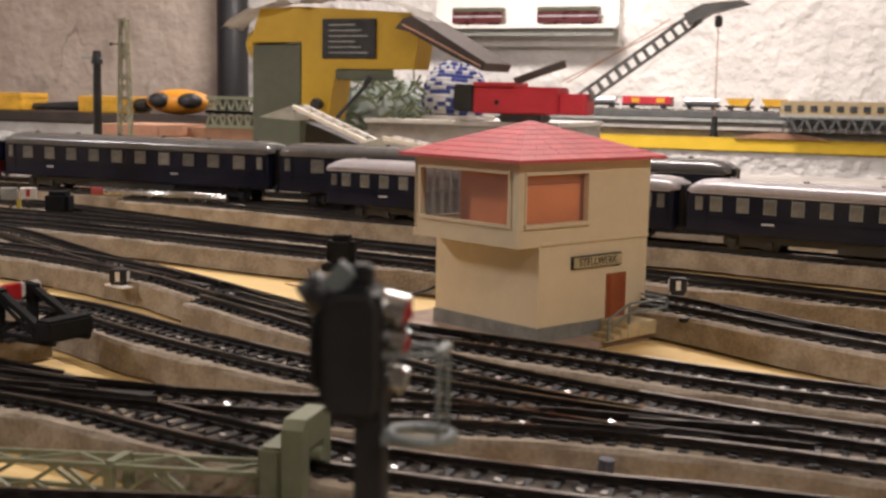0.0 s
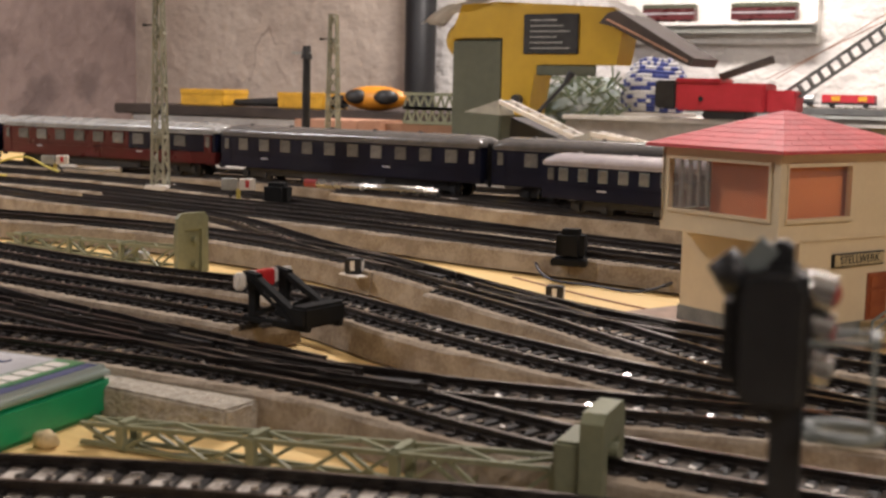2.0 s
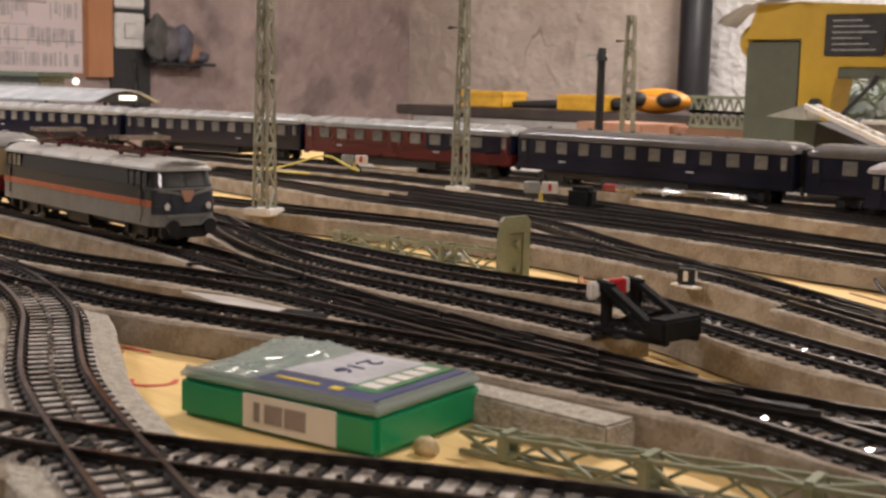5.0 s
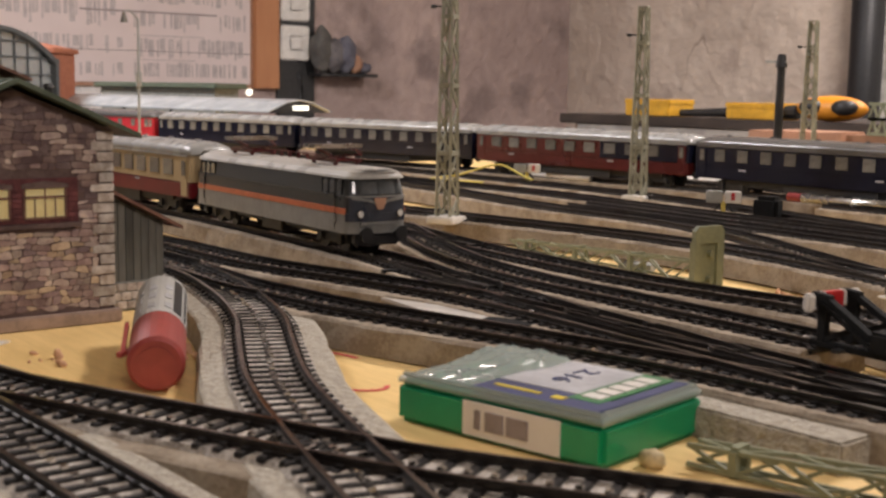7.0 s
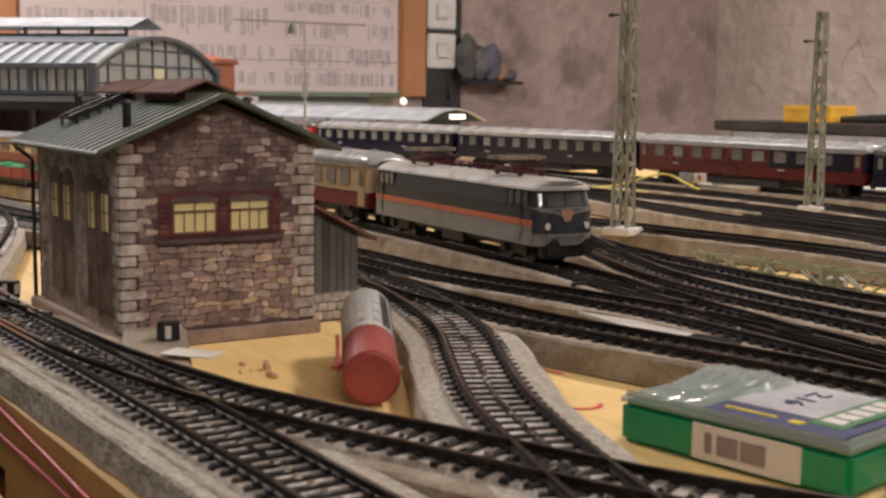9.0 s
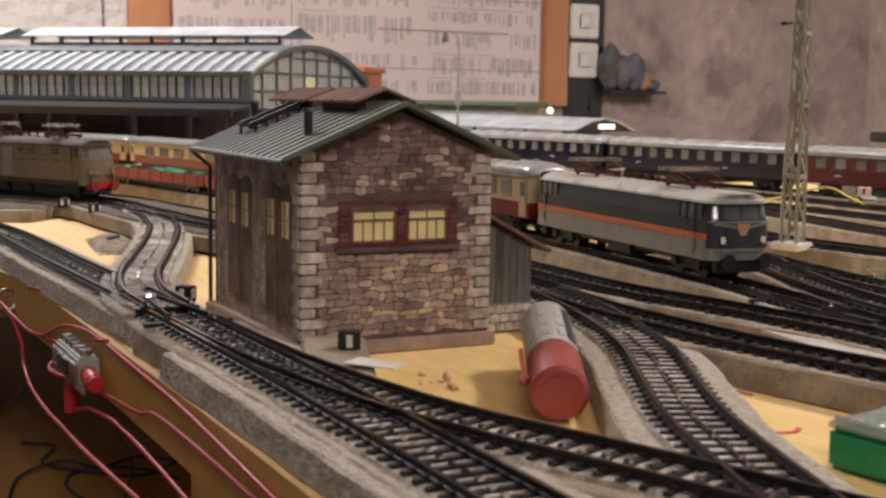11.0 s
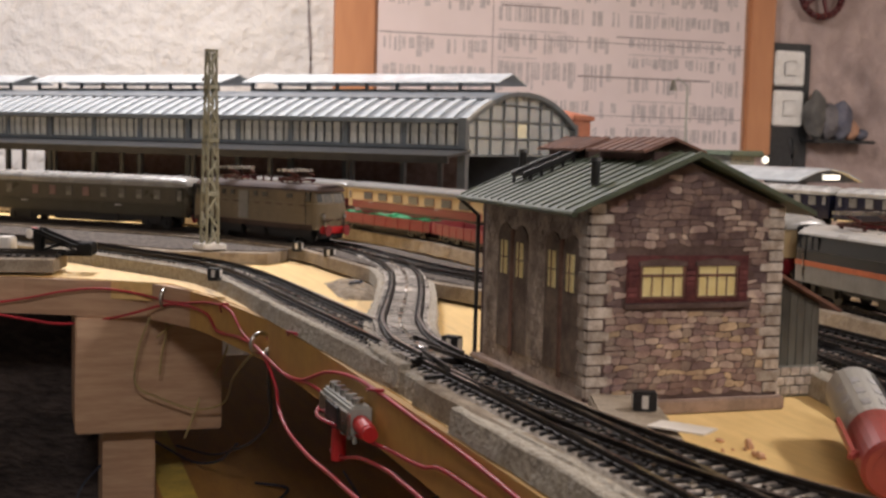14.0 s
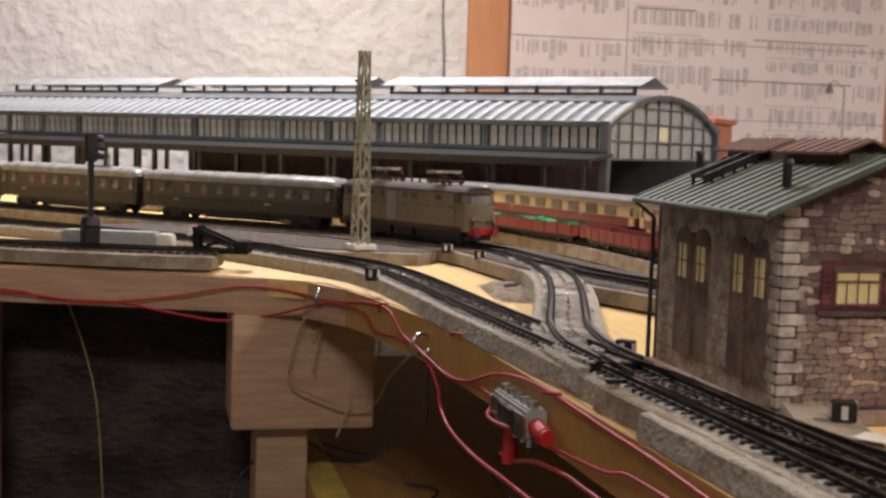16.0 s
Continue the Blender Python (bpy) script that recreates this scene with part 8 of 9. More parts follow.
for z_top, z_low, y_from, y_to in ((1.03, 0.64, 0.715, 0.975), (0.60, 0.375, 0.715, 0.975), (0.34, 0.11, 0.715, 0.975), (1.03, 0.70, 0.995, 1.31), (0.68, 0.385, 0.995, 1.31), (0.36, 0.11, 0.995, 1.31), (1.03, 0.70, 1.335, 1.645), (0.68, 0.385, 1.335, 1.645), (0.36, 0.11, 1.335, 1.645)):
    z = z_top
    while z > z_low + 0.03:
        h = rr.choice((0.035, 0.05, 0.075))
        y = y_from
        while y < y_to:
            w = rr.choice((0.004, 0.006, 0.009, 0.014))
            if rr.random() < 0.86 and y + w < y_to:
                box(bm, 0.0009, 0.0011, y, y + w, max(z_low, z - h * rr.uniform(0.55, 1.0)), z - rr.uniform(0, 0.006))
            y += w + rr.choice((0.002, 0.004, 0.008))
        if rr.random() < 0.5:
            box(bm, 0.0009, 0.0012, y_from, y_from + (y_to - y_from) * rr.uniform(0.3, 0.9), z + 0.003, z + 0.0055)
        z -= h + rr.choice((0.008, 0.014))
tagged(part("print", bm, mat("faint_print", (0.55, 0.485, 0.47), 0.8, bump=0), po, "rows of tiny grey print"), kind="stuff")
for a in ((0.702, 1.655, 0.345, 0.347), (0.98, 0.982, 0.20, 0.62), (0.702, 1.655, 0.17, 0.172), (1.20, 1.56, 0.262, 0.266), (1.00, 1.15, 0.42, 0.424), (1.30, 1.60, 0.36, 0.363)):
    part("ruled_line", B((0.0009, 0.0013, a[0], a[1], a[2], a[3])), INK, po)
for z0, z1 in ((0.262, 0.350), (0.160, 0.250)):
    s = thing("wall_switch", "square white wall switch plate on a dark backing", "switch", pose(X0, 1.785, z0), "wall switches")
    part("plate", B((0.008, 0.018, -0.044, 0.044, 0.0, z1 - z0), bevel=0.004), WHITE, s)
    part("rocker", B((0.018, 0.022, -0.018, 0.018, 0.026, z1 - z0 - 0.026), bevel=0.002), WHITE, s)
sbk = thing("switch_backing", "dark grey backing strip behind the switches", "panel", pose(X0, 1.79, 0.0))
part("strip", B((0.0, 0.008, -0.056, 0.060, -0.1, 0.37)), DARKMETAL, sbk)
tube("wall_cable", [(X0 + 0.006, 1.80, 0.13), (X0 + 0.008, 1.81, 0.07), (X0 + 0.006, 1.80, 0.0), (X0 + 0.006, 1.80, -0.2)], 0.006, CABLE, None, "black cable below the switches", "cable", step=0.02)
tube("wall_cable", [(X0 + 0.004, 0.545, 0.9), (X0 + 0.004, 0.55, 0.55), (X0 + 0.004, 0.542, 0.40), (X0 + 0.004, 0.548, 0.26), (X0 + 0.004, 0.54, 0.1)], 0.003, INK, None, "thin grey cable down the white wall", "cable", step=0.02)
hw = thing("hand_wheel", "red hand wheel on the wall", "wheel", pose(X0 + 0.03, 1.86, 0.50))
bm = bmesh.new()
for i in range(24):
    a0, a1 = 2 * math.pi * i / 24, 2 * math.pi * (i + 1) / 24
    cyl(bm, (0, 0.062 * math.cos(a0), 0.062 * math.sin(a0)), (0, 0.062 * math.cos(a1), 0.062 * math.sin(a1)), 0.009, n=8)
part("rim", bm, WINE, hw, smooth=True)
bm = bmesh.new()
for i in range(5):
    a0 = 2 * math.pi * i / 5
    bar(bm, (0, 0, 0), (0, 0.06 * math.cos(a0), 0.06 * math.sin(a0)), 0.008)
cyl(bm, (-0.03, 0, 0), (0.008, 0, 0), 0.014, n=12)
part("spokes", bm, WINE, hw)

# ---- the wall behind the far train ----
pp = thing("wall_pipe", "dark vertical pipe on the wall", "pipe")
bm = bmesh.new()
cyl(bm, (-1.868, Y1 - 0.045, ZF), (-1.868, Y1 - 0.045, ZC), 0.040, n=20)
part("pipe", bm, BLACK, pp, smooth=True)
side = thing("side_bench", "dark bench top along the far wall", "bench")
part("top", B((-1.62, -0.98, 1.48, 1.85, 0.039, 0.055), bevel=0.002), LEATHER, side)
part("front_board", B((-1.58, -1.0, 1.484, 1.49, -0.02, 0.039)), SHEET, side)
for x in (-1.6, -1.3, -1.03):
    part("leg", B((x, x + 0.04, 1.5, 1.54, ZF, 0.039)), PINE, side)


def carton(x0, x1, y0, z0, z1, material, label, deep=0.06):
    t = thing("carton", label, "box", pose((x0 + x1) / 2, y0, z0))
    part("body", B(((x0 - x1) / 2, (x1 - x0) / 2, 0, deep, 0, z1 - z0), bevel=0.0015), material, t)
    part("lid", B(((x0 - x1) / 2 - 0.001, (x1 - x0) / 2 + 0.001, -0.001, deep + 0.001, (z1 - z0) * 0.7, z1 - z0 + 0.001), bevel=0.0015), material, t)
    return t


carton(-1.485, -1.394, 1.495, 0.0552, 0.080, WAGYELLOW, "flat yellow box on the bench")
carton(-1.284, -1.196, 1.495, 0.0552, 0.078, WAGYELLOW, "small flat yellow box on the bench")
k = thing("utility_tool", "orange and black power tool lying on the bench", "tool", pose(-1.120, 1.50, 0.0552))
bm = bmesh.new()
bmesh.ops.create_uvsphere(bm, u_segments=20, v_segments=12, radius=1.0, matrix=Matrix.Translation((0, 0.02, 0.018)) @ Matrix.Diagonal((0.056, 0.022, 0.018, 1)))
part("body", bm, TOOLORANGE, k, smooth=True)
for x in (-0.022, 0.03):
    bm = bmesh.new()
    bmesh.ops.create_uvsphere(bm, u_segments=14, v_segments=8, radius=1.0, matrix=Matrix.Translation((x, 0.004, 0.020)) @ Matrix.Diagonal((0.020, 0.014, 0.011, 1)))
    part("grip", bm, BLACK, k, smooth=True)
bm = bmesh.new()
cyl(bm, (-0.27, 0.02, 0.006), (-0.055, 0.02, 0.012), 0.005, 0.010, n=10)
part("neck", bm, BLACK, k)
carton(-1.09, -0.99, 1.30, 0.0, 0.046, CARDPINK, "salmon carton below the bench", 0.1)
carton(-1.07, -0.97, 1.27, 0.0, 0.030, CARDBROWN, "brown carton below the bench", 0.1)
tr = thing("truss_parts", "olive plastic truss bridge parts stacked on the bench", "model part", pose(-0.93, 1.36, 0.0))
for z in (0.046, 0.064):
    bm = bmesh.new()
    for zz in (z, z + 0.018):
        bar(bm, (-0.030, 0, zz), (0.085, 0, zz), 0.004)
    for i in range(9):
        bar(bm, (-0.030 + i * 0.0125, 0, z), (-0.024 + i * 0.0125, 0, z + 0.018), 0.0022)
        bar(bm, (-0.024 + i * 0.0125, 0, z + 0.018), (-0.018 + i * 0.0125, 0, z), 0.0022)
    part("truss", bm, OLIVE, tr)
part("support", B((-0.08, 0.09, 0.0, 0.04, 0.0, 0.044)), CARDBROWN, tr)

# the far side of the layout table beyond the trains
ft = thing("side_table", "pale table top behind the layout", "table")
part("top", B((-1.30, 0.9, 1.06, 1.60, -0.012, 0.0), bevel=0.002), SHEET, ft)
for x in (-1.2, 0.6):
    part("leg", B((x, x + 0.05, 1.1, 1.15, ZF, -0.012)), PINE, ft)

# yellow and olive machine with a plate
mc = thing("bench_machine", "yellow and olive workshop machine with a dark plate", "machine", pose(-0.785, 1.25, 0.0))
part("column", B((-0.034, 0.032, 0.0, 0.09, 0.0, 0.1455), bevel=0.002), MACHGREEN, mc)
bm = bmesh.new()
prism(bm, [(-0.034, 0.147), (0.034, 0.147), (0.034, 0.062), (0.068, 0.062), (0.075, 0.105), (0.085, 0.118), (0.172, 0.118), (0.178, 0.150), (0.168, 0.178), (0.03, 0.186), (-0.020, 0.184)], "y", -0.004, 0.035)
part("housing", bm, MACHYELLOW, mc, "yellow cast housing")
bm = bmesh.new()
bmesh.ops.create_uvsphere(bm, u_segments=16, v_segments=10, radius=1.0, matrix=Matrix.Translation((-0.034, 0.03, 0.145)) @ Matrix.Diagonal((0.020, 0.03, 0.022, 1)))
part("knob", bm, MACHYELLOW, mc, smooth=True)
pl = part("name_plate", B((0.061, 0.128, -0.0062, -0.0042, 0.129, 0.172), bevel=0.0008), DARKMETAL, mc, "dark engraved plate")
for i in range(6):
    part("print_bar", B((0.070, 0.118 - (i % 3) * 0.008, -0.0068, -0.0062, 0.1348 + i * 0.006, 0.1359 + i * 0.006)), GREYPL, pl)
part("cover", B((0.078, 0.150, -0.006, -0.004, 0.106, 0.1175), bevel=0.001), MACHGREEN, mc)
bm = bmesh.new()
cyl(bm, (0.056, -0.012, 0.079), (0.056, -0.004, 0.079), 0.006, n=12)
part("button", bm, DARKMETAL, mc)
bm = bmesh.new()
cyl(bm, (0.074, -0.02, 0.050), (0.118, -0.010, 0.100), 0.0022, n=10)
cyl(bm, (0.117, -0.010, 0.099), (0.123, -0.008, 0.110), 0.0032, 0.0042, n=10)
part("lever", bm, BLACK, mc)
# cloth and papers heaped on the machine
ht = thing("folded_cloth", "pale cloth draped over the machine top", "cloth", pose(-0.785, 1.25, 0.0))
bm = bmesh.new()
fold = smooth_line([(-0.066, 0, 0.160), (-0.050, 0, 0.172), (-0.020, 0, 0.184), (0.020, 0, 0.1895), (0.085, 0, 0.192), (0.140, 0, 0.187), (0.175, 0, 0.176), (0.190, 0, 0.166)], 0.006)
rows = []
for i, p in enumerate(fold):
    row = []
    for j in range(9):
        y = -0.016 + 0.006 * j
        lift = 0.0034 * noise.noise((p.x * 55, y * 70, 1.0)) + 0.0025 * noise.noise((p.x * 140, y * 150, 3.0))
        sag = 0.004 * max(0.0, (2 - j) / 2) ** 2 * (0.5 + noise.noise((p.x * 40, 0.0, 9.0)))
        row.append(bm.verts.new((p.x, y, p.z + lift + 0.003 - max(0.0, sag))))
    rows.append(row)
for a, b in zip(rows, rows[1:]):
    for j in range(8):
        bm.faces.new((a[j], a[j + 1], b[j + 1], b[j]))
bmesh.ops.solidify(bm, geom=list(bm.faces), thickness=0.0018)
part("cloth", bm, SHEET, ht, smooth=True)
lt = thing("leather_strap", "dark brown leather folder hanging from the machine", "folder", pose(-0.785, 1.25, 0.0))
bm = bmesh.new()
prism(bm, [(0.163, 0.160), (0.172, 0.170), (0.182, 0.173), (0.192, 0.168), (0.268, 0.1245), (0.264, 0.1165), (0.228, 0.132), (0.200, 0.146), (0.180, 0.156)], "y", -0.03, 0.04)
part("cover", bm, LEATHER, lt)
bm = bmesh.new()
bar(bm, (0.172, -0.031, 0.164), (0.196, -0.031, 0.153), 0.0016)
bar(bm, (0.196, -0.031, 0.153), (0.262, -0.031, 0.1215), 0.0016)
part("piping", bm, CARDPINK, lt, "pale worn edge")
# tangle of green things and a bag behind
bg = thing("plastic_bag", "clear bag with green twigs behind the machine", "bag", pose(-0.748, 1.42, 0.0))
bm = bmesh.new()
bmesh.ops.create_icosphere(bm, subdivisions=3, radius=1.0, matrix=Matrix.Translation((0.0, 0.03, 0.075)) @ Matrix.Diagonal((0.062, 0.04, 0.030, 1)))
for vtx in bm.verts:
    vtx.co += Vector((1, 1, 1)) * (noise.noise(vtx.co * 45) * 0.009)
part("film", bm, CLEARLID, bg)
rr = random.Random(5)
bm = bmesh.new()
for i in range(260):
    c = Vector((rr.uniform(-0.062, 0.07), rr.uniform(-0.035, 0.05), rr.uniform(0.035, 0.108)))
    dd = Vector((rr.uniform(-1, 1), rr.uniform(-0.4, 0.4), rr.uniform(-0.6, 0.6))).normalized() * rr.uniform(0.008, 0.02)
    bar(bm, c - dd, c + dd, 0.0022)
tagged(part("twig_tangle", bm, mat("twig_green", (0.07, 0.10, 0.045), 0.7, second=(0.19, 0.21, 0.14), scale=60), bg), kind="stuff")
part("tray", B((-0.07, 0.07, -0.02, 0.09, 0.0, 0.032), bevel=0.002), SHEET, bg)
# blue and white rope coil
rp = thing("rope_coil", "ball of blue and white rope on a pale tray", "rope", pose(-0.655, 1.45, 0.066))
for i in range(13):
    z = 0.004 + i * 0.0048
    r = 0.038 * math.sqrt(max(0.15, 1 - ((z - 0.022) / 0.045) ** 2))
    for q in range(2):
        bm = bmesh.new()
        for kx in range(44):
            if (noise.noise((kx * 0.42 + i * 0.23, i * 0.9, 4.0)) > 0.02) == bool(q):
                a0, a1 = 2 * math.pi * kx / 44, 2 * math.pi * (kx + 1) / 44
                cyl(bm, (r * math.cos(a0), r * math.sin(a0), z + 0.001 * math.sin(a0 * 3)), (r * math.cos(a1), r * math.sin(a1), z + 0.001 * math.sin(a1 * 3)), 0.0031, n=6)
        tagged(part("strand", bm, ROPEBLUE if q else ROPEWHITE, rp), kind="stuff")
bm = bmesh.new()
cyl(bm, (0, 0, 0.0), (0, 0, 0.058), 0.034, 0.022, n=20)
part("core", bm, ROPEWHITE, rp)
bm = bmesh.new()
cyl(bm, (0, 0, -0.004), (0, 0, 0.0), 0.050, n=28)
part("tray", bm, SHEET, rp)
bx = thing("pale_box", "long pale box carrying the rope and the crane", "box", pose(-0.60, 1.38, 0.0))
part("body", B((-0.14, 0.105, 0.0, 0.16, 0.0, 0.056), bevel=0.002), SHEET, bx)
part("lid", B((-0.143, 0.108, -0.003, 0.163, 0.056, 0.0615), bevel=0.0015), WHITE, bx)

# red toy crane
cr = thing("toy_crane", "red toy crane with grey lattice jib and hook", "toy crane", pose(-0.54, 1.36, 0.062))
part("turntable", B((-0.02, 0.03, 0.0, 0.04, 0.0, 0.009), bevel=0.002), BLACK, cr)
part("cab_body", B((-0.052, 0.050, 0.0, 0.042, 0.009, 0.040), bevel=0.002), CRANERED, cr)
part("nose", B((0.050, 0.082, 0.006, 0.036, 0.009, 0.033), bevel=0.0015), CRANERED, cr)
part("counterweight", B((-0.077, -0.052, 0.0, 0.042, 0.011, 0.042), bevel=0.002), DARKMETAL, cr)
part("roof_plate", B((-0.052, 0.0, -0.001, 0.043, 0.040, 0.0445), bevel=0.001), CRANERED, cr)
bm = bmesh.new()
bar(bm, (-0.004, 0.01, 0.046), (0.055, 0.01, 0.066), 0.006, 0.008)
part("strut", bm, LEATHER, cr)
bm = bmesh.new()
cyl(bm, (-0.022, -0.001, 0.022), (-0.022, 0.001, 0.022), 0.003, n=10)
part("boss", bm, BLACK, cr)
jib = new("jib")
jib.parent = cr
ja, jb = Vector((0.068, 0.02, 0.024)), Vector((0.200, 0.02, 0.118))
jd = (jb - ja).normalized()
jn = Vector((-jd.z, 0, jd.x))
for s in (-1, 1):
    for y in (-0.004, 0.004):
        bm = bmesh.new()
        bar(bm, ja + jn * s * 0.0065 + Vector((0, y, 0)), jb + jn * s * 0.0065 + Vector((0, y, 0)), 0.0019)
        part("chord", bm, JIBGREY, jib)
for i in range(13):
    c = ja.lerp(jb, (i + 0.5) / 13)
    bm = bmesh.new()
    for y in (-0.004, 0.004):
        bar(bm, c - jn * 0.0065 + Vector((0, y, 0)), c + jn * 0.0065 + Vector((0, y, 0)), 0.0026)
    part("rung", bm, JIBGREY, jib)
bm = bmesh.new()
prism(bm, [(0.192, 0.108), (0.214, 0.120), (0.254, 0.130), (0.246, 0.134), (0.206, 0.130), (0.186, 0.120)], "y", 0.010, 0.030)
part("jib_head", bm, JIBGREY, cr)
for a, b in (((0.045, 0.02, 0.045), (0.19, 0.02, 0.118)), ((0.055, 0.02, 0.045), (0.17, 0.02, 0.115)), ((0.222, 0.02, 0.124), (0.222, 0.02, 0.012))):
    bm = bmesh.new()
    bar(bm, a, b, 0.0009)
    part("cord", bm, CARDPINK, cr)
part("hook_block", B((0.2185, 0.2255, 0.016, 0.024, 0.106, 0.118), bevel=0.001), DARKMETAL, cr)
bm = bmesh.new()
cyl(bm, (0.222, 0.02, -0.010), (0.222, 0.02, 0.012), 0.0045, 0.003, n=10)
part("hook", bm, DARKMETAL, cr)

# grey ladder-like model parts leaning behind the far train
for x0, z0, x1, z1, y, n, label in ((-0.605, 0.080, -0.515, 0.045, 1.0, 8, "pale grey model stair leaning on a wedge"), (-0.515, 0.055, -0.452, 0.045, 1.0, 5, "white window strip lying on the table")):
    t = thing("model_stair", label, "model part")
    bm = bmesh.new()
    for s in (-0.010, 0.010):
        bar(bm, (x0, y + s, z0), (x1, y + s, z1), 0.0036)
    part("side_rail", bm, WHITE, t)
    for i in range(n):
        f = (i + 0.5) / n
        bm = bmesh.new()
        bar(bm, (x0 + (x1 - x0) * f, y - 0.010, z0 + (z1 - z0) * f), (x0 + (x1 - x0) * f, y + 0.010, z0 + (z1 - z0) * f), 0.0034)
        part("tread", bm, WHITE, t)
    bm = bmesh.new()
    prism(bm, [(x0, z0 - 0.014), (x1, z1 - 0.010), (x1, 0.0), (x0 - 0.005, 0.0)], "y", y + 0.012, y + 0.05)
    part("wedge", bm, BLACK, t)
    bm = bmesh.new()
    prism(bm, [(x0 - 0.035, z0 - 0.010), (x0, z0 + 0.001), (x0 + 0.004, z0 - 0.012)], "y", y - 0.012, y + 0.011)
    part("tip", bm, GREYPL, t)

# ---- shelf with toy wagons and the picture above it ----
sf = thing("wall_shelf", "shelf with a bright yellow front edge and dark top", "shelf", pose(-0.30, 2.4, 0.0))
part("front_edge", B((-0.75, 1.4, 0.0, 0.015, -0.008, 0.014), bevel=0.001), SHELFYELLOW, sf)
part("top", B((-0.75, 1.4, 0.015, 0.38, -0.006, 0.0655), bevel=0.002), SHELFDARK, sf)
part("wall_panel", B((-0.75, 1.4, 0.005, 0.014, -0.30, -0.008)), WHITEWALL, sf, "white plastered front below the shelf")
part("track_board", B((-0.75, 1.4, 0.004, 0.0145, 0.0460, 0.0515)), GREYPL, sf)
part("dark_strip", B((-0.75, 1.4, 0.006, 0.0145, 0.0535, 0.0650)), JIBGREY, sf)
part("pale_strip", B((-0.75, 1.4, 0.002, 0.0145, 0.0312, 0.0365)), SHEET, sf)
part("yellow_top", B((-0.75, 1.4, 0.0, 0.014, 0.014, 0.0165)), SHELFYELLOW, sf)
for i in range(3):
    bm = bmesh.new()
    cyl(bm, (-0.70, 0.06 + i * 0.05, 0.0665), (1.3, 0.06 + i * 0.05, 0.0665), 0.0015, n=6)
    part("rail", bm, STEEL, sf)
for x0, x1, kind, mt, label in ((-0.815, -0.75, "tank", EMPTYTIN, "small silver toy tank wagon"), (-0.737, -0.639, "box", CRANERED, "red toy box wagon"), (-0.617, -0.545, "tank", EMPTYTIN, "small silver toy tank wagon"), (-0.535, -0.483, "hopper", WAGYELLOW, "yellow toy hopper wagon"), (-0.468, -0.420, "hopper", WAGYELLOW, "yellow toy hopper wagon")):
    L = x1 - x0
    t = thing("toy_wagon", label + " on the shelf", "toy wagon", pose((x0 + x1) / 2, 2.45, 0.0682), "toy wagons on the shelf")
    part("frame", B((-L / 2, L / 2, -0.012, 0.012, 0.004, 0.008)), BLACK, t)
    for s in (-1, 1):
        bm = bmesh.new()
        cyl(bm, (s * L * 0.32, -0.011, 0.004), (s * L * 0.32, 0.011, 0.004), 0.004, n=12)
        part("wheelset", bm, BLACK, t)
    bm = bmesh.new()
    if kind == "tank":
        cyl(bm, (-L / 2 + 0.004, 0, 0.0145), (L / 2 - 0.004, 0, 0.0145), 0.0068, n=16)
        cyl(bm, (0, 0, 0.02), (0, 0, 0.0235), 0.003, n=10)
    elif kind == "box":
        box(bm, -L / 2, L / 2, -0.012, 0.012, 0.008, 0.023, bevel=0.001)
    else:
        prism(bm, [(-L * 0.30, 0.008), (L * 0.30, 0.008), (L * 0.48, 0.022), (-L * 0.48, 0.022)], "y", -0.012, 0.012)
    part("body", bm, mt, t)
    if kind == "box":
        for a in (-0.022, 0.028):
            part("panel", B((a - 0.008, a + 0.008, -0.0128, -0.012, 0.011, 0.020)), WAGYELLOW, t)
br = thing("toy_bridge", "cream and grey toy truss bridge on the shelf", "toy bridge", pose(-0.335, 2.388, 0.0))
part("deck", B((-0.085, 0.15, -0.012, 0.012, 0.058, 0.063)), GREYPL, br)
bm = bmesh.new()
for i in range(9):
    x = -0.08 + i * 0.027
    bar(bm, (x, -0.012, 0.031), (x + 0.0135, -0.012, 0.058), 0.004)
    bar(bm, (x + 0.0135, -0.012, 0.058), (x + 0.027, -0.012, 0.031), 0.004)
part("truss", bm, JIBGREY, br)
part("wall", B((-0.085, 0.15, -0.010, -0.006, 0.063, 0.088)), COACHCREAM, br)
for i in range(10):
    part("window", B((-0.078 + i * 0.023, -0.066 + i * 0.023, -0.0112, -0.0100, 0.069, 0.080)), PANEDARK, br)
arch_ = thing("toy_arch", "small brown arched bridge on the shelf edge", "toy bridge", pose(-0.42, 2.396, 0.0167))
bm = bmesh.new()
out = [(-0.085 + 0.17 * i / 12, 0.010 * math.sin(math.pi * i / 12) + 0.002) for i in range(13)]
prism(bm, out + [(0.085, -0.0), (-0.085, 0.0)], "y", 0.0, 0.012)
part("arch", bm, CARDPINK, arch_)
pic = thing("display_shelf", "white display shelf with red model wagons near the ceiling", "shelf", pose(-1.05, Y1 - 0.03, 0.0))
part("back", B((-0.25, 0.20, 0.0, 0.028, 0.20, 0.36)), WHITE, pic)
part("ledge", B((-0.26, 0.21, -0.05, 0.0, 0.238, 0.246), bevel=0.001), WHITE, pic)
part("under", B((-0.20, 0.20, -0.04, 0.0, 0.222, 0.2378)), PLINTH, pic)
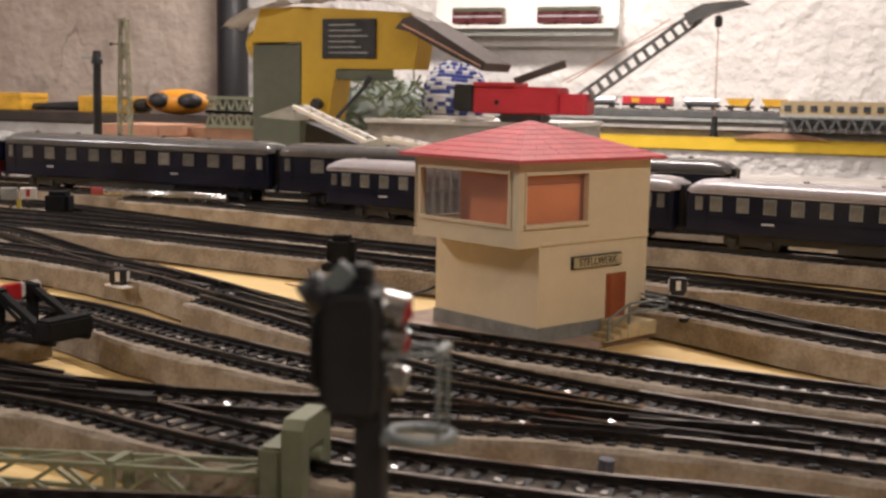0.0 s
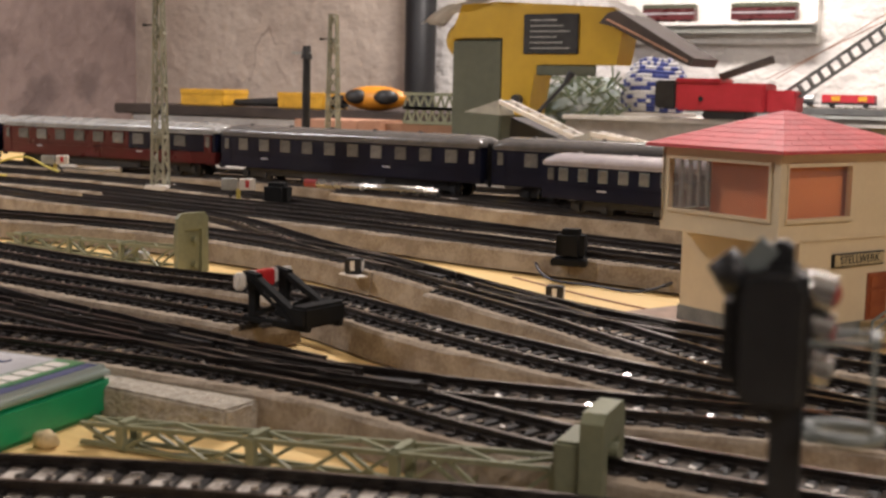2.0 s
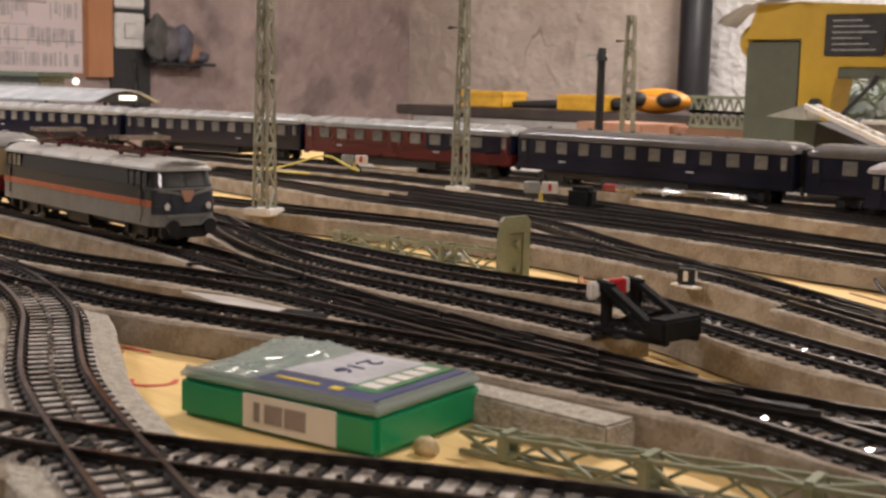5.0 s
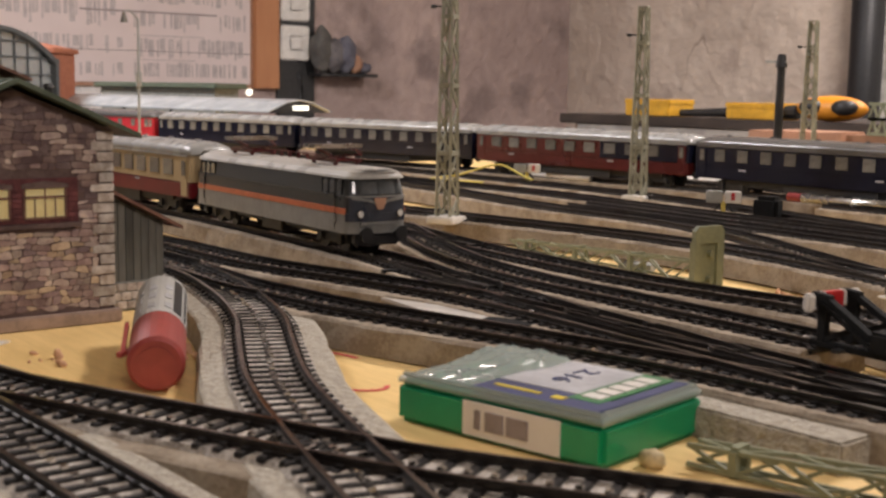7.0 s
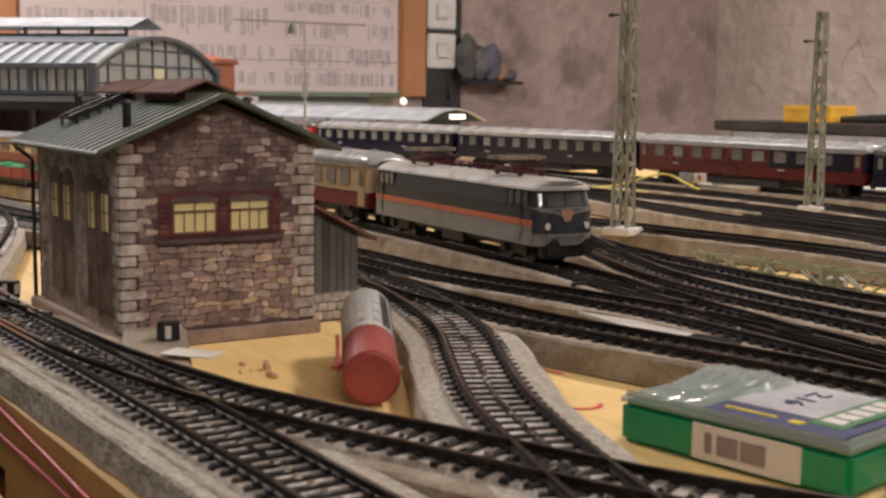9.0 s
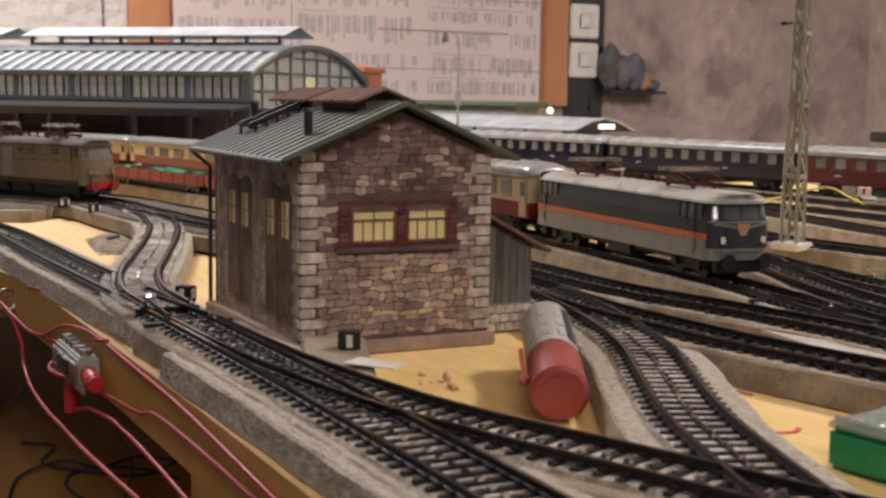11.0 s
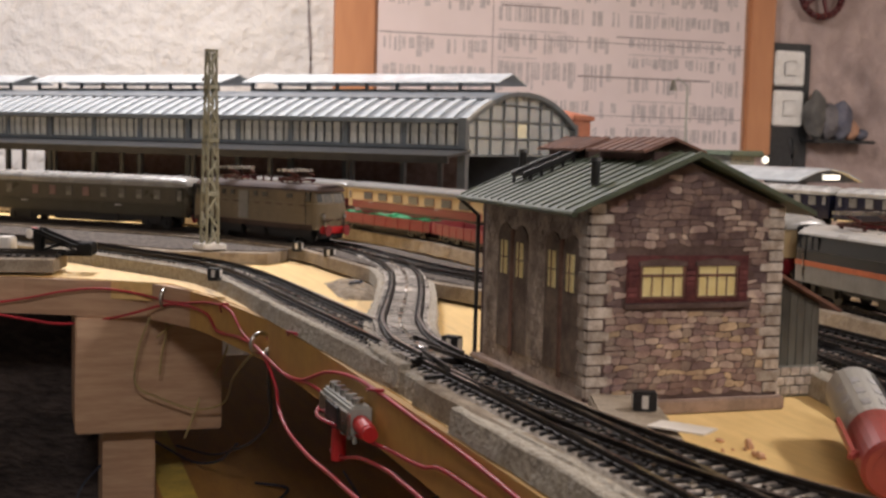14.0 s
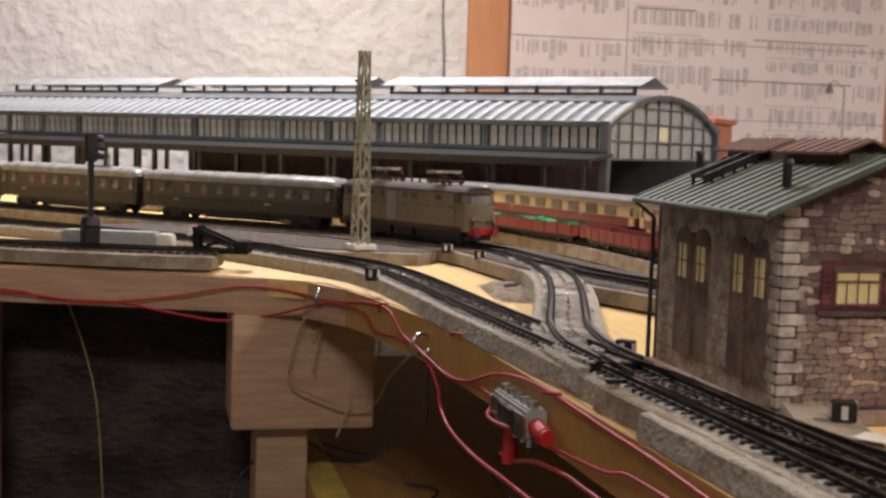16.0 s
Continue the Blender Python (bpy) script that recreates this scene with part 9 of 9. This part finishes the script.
for a, b in ((-0.19, -0.065), (0.02, 0.165)):
    w = thing("red_wagon", "red model coach with a green top on the display shelf", "model coach", pose(-1.05 + (a + b) / 2, Y1 - 0.06, 0.2462), "red coaches on the display shelf")
    h = (b - a) / 2
    part("body", B((-h, h, -0.012, 0.012, 0.004, 0.030), bevel=0.001), WINE, w)
    part("stripe", B((-h, h, -0.0126, -0.012, 0.018, 0.021)), LABELGREY, w)
    part("roof", B((-h, h, -0.013, 0.013, 0.030, 0.040), bevel=0.002), MACHGREEN, w)
    for s in (-1, 1):
        part("bogie", B((s * h * 0.6 - 0.012, s * h * 0.6 + 0.012, -0.01, 0.01, 0.0, 0.004)), BLACK, w)

# dark fittings on the stained wall beside the switches
vf = thing("cluttered_bracket", "small dark wall bracket holding dusty bags and rags", "bracket", pose(X0, 1.93, 0.128))
part("ledge", B((0.0, 0.07, -0.10, 0.085, -0.008, 0.0), bevel=0.002), DARKMETAL, vf, "dark ledge")
for y, z, ry, rz, mt, seed, name, label in ((-0.078, 0.060, 0.030, 0.060, RAGGREEN, 1, "rag", "dark grey-green rag"), (-0.040, 0.046, 0.028, 0.046, SMUDGE, 2, "bag", "blue-grey bag"), (0.000, 0.050, 0.030, 0.050, RAGBLUE, 3, "bag", "dusty blue bag"), (0.026, 0.026, 0.020, 0.026, CARDPINK, 4, "lump", "tan lump"), (0.058, 0.016, 0.022, 0.016, RAGBLUE, 5, "rag", "dark blue rag")):
    bm = bmesh.new()
    bmesh.ops.create_icosphere(bm, subdivisions=4, radius=1.0, matrix=Matrix.Translation((0.036, y, z)) @ Matrix.Diagonal((0.026, ry, rz, 1)))
    for vtx in bm.verts:
        vtx.co += (vtx.co - Vector((0.036, y, z))) * (noise.noise(vtx.co * 38 + Vector((seed * 7.0, 0, 0))) * 0.22 + noise.noise(vtx.co * 110 + Vector((0, seed * 3.0, 0))) * 0.06)
        vtx.co.z = max(0.0005, vtx.co.z)
    part(name, bm, mt, vf, label, smooth=True)
bc = thing("spring_clamp", "blue spring clamp hanging on the wall", "clamp", pose(X0 + 0.02, 2.20, 0.46))
for s in (-1, 1):
    bm = bmesh.new()
    bar(bm, (0, 0, 0), (0, s * 0.035, 0.09), 0.018)
    bar(bm, (0, 0, 0), (0, s * 0.02, -0.03), 0.014)
    part("jaw", bm, mat("clamp_blue", (0.03, 0.08, 0.30), 0.4, bump=0), bc)
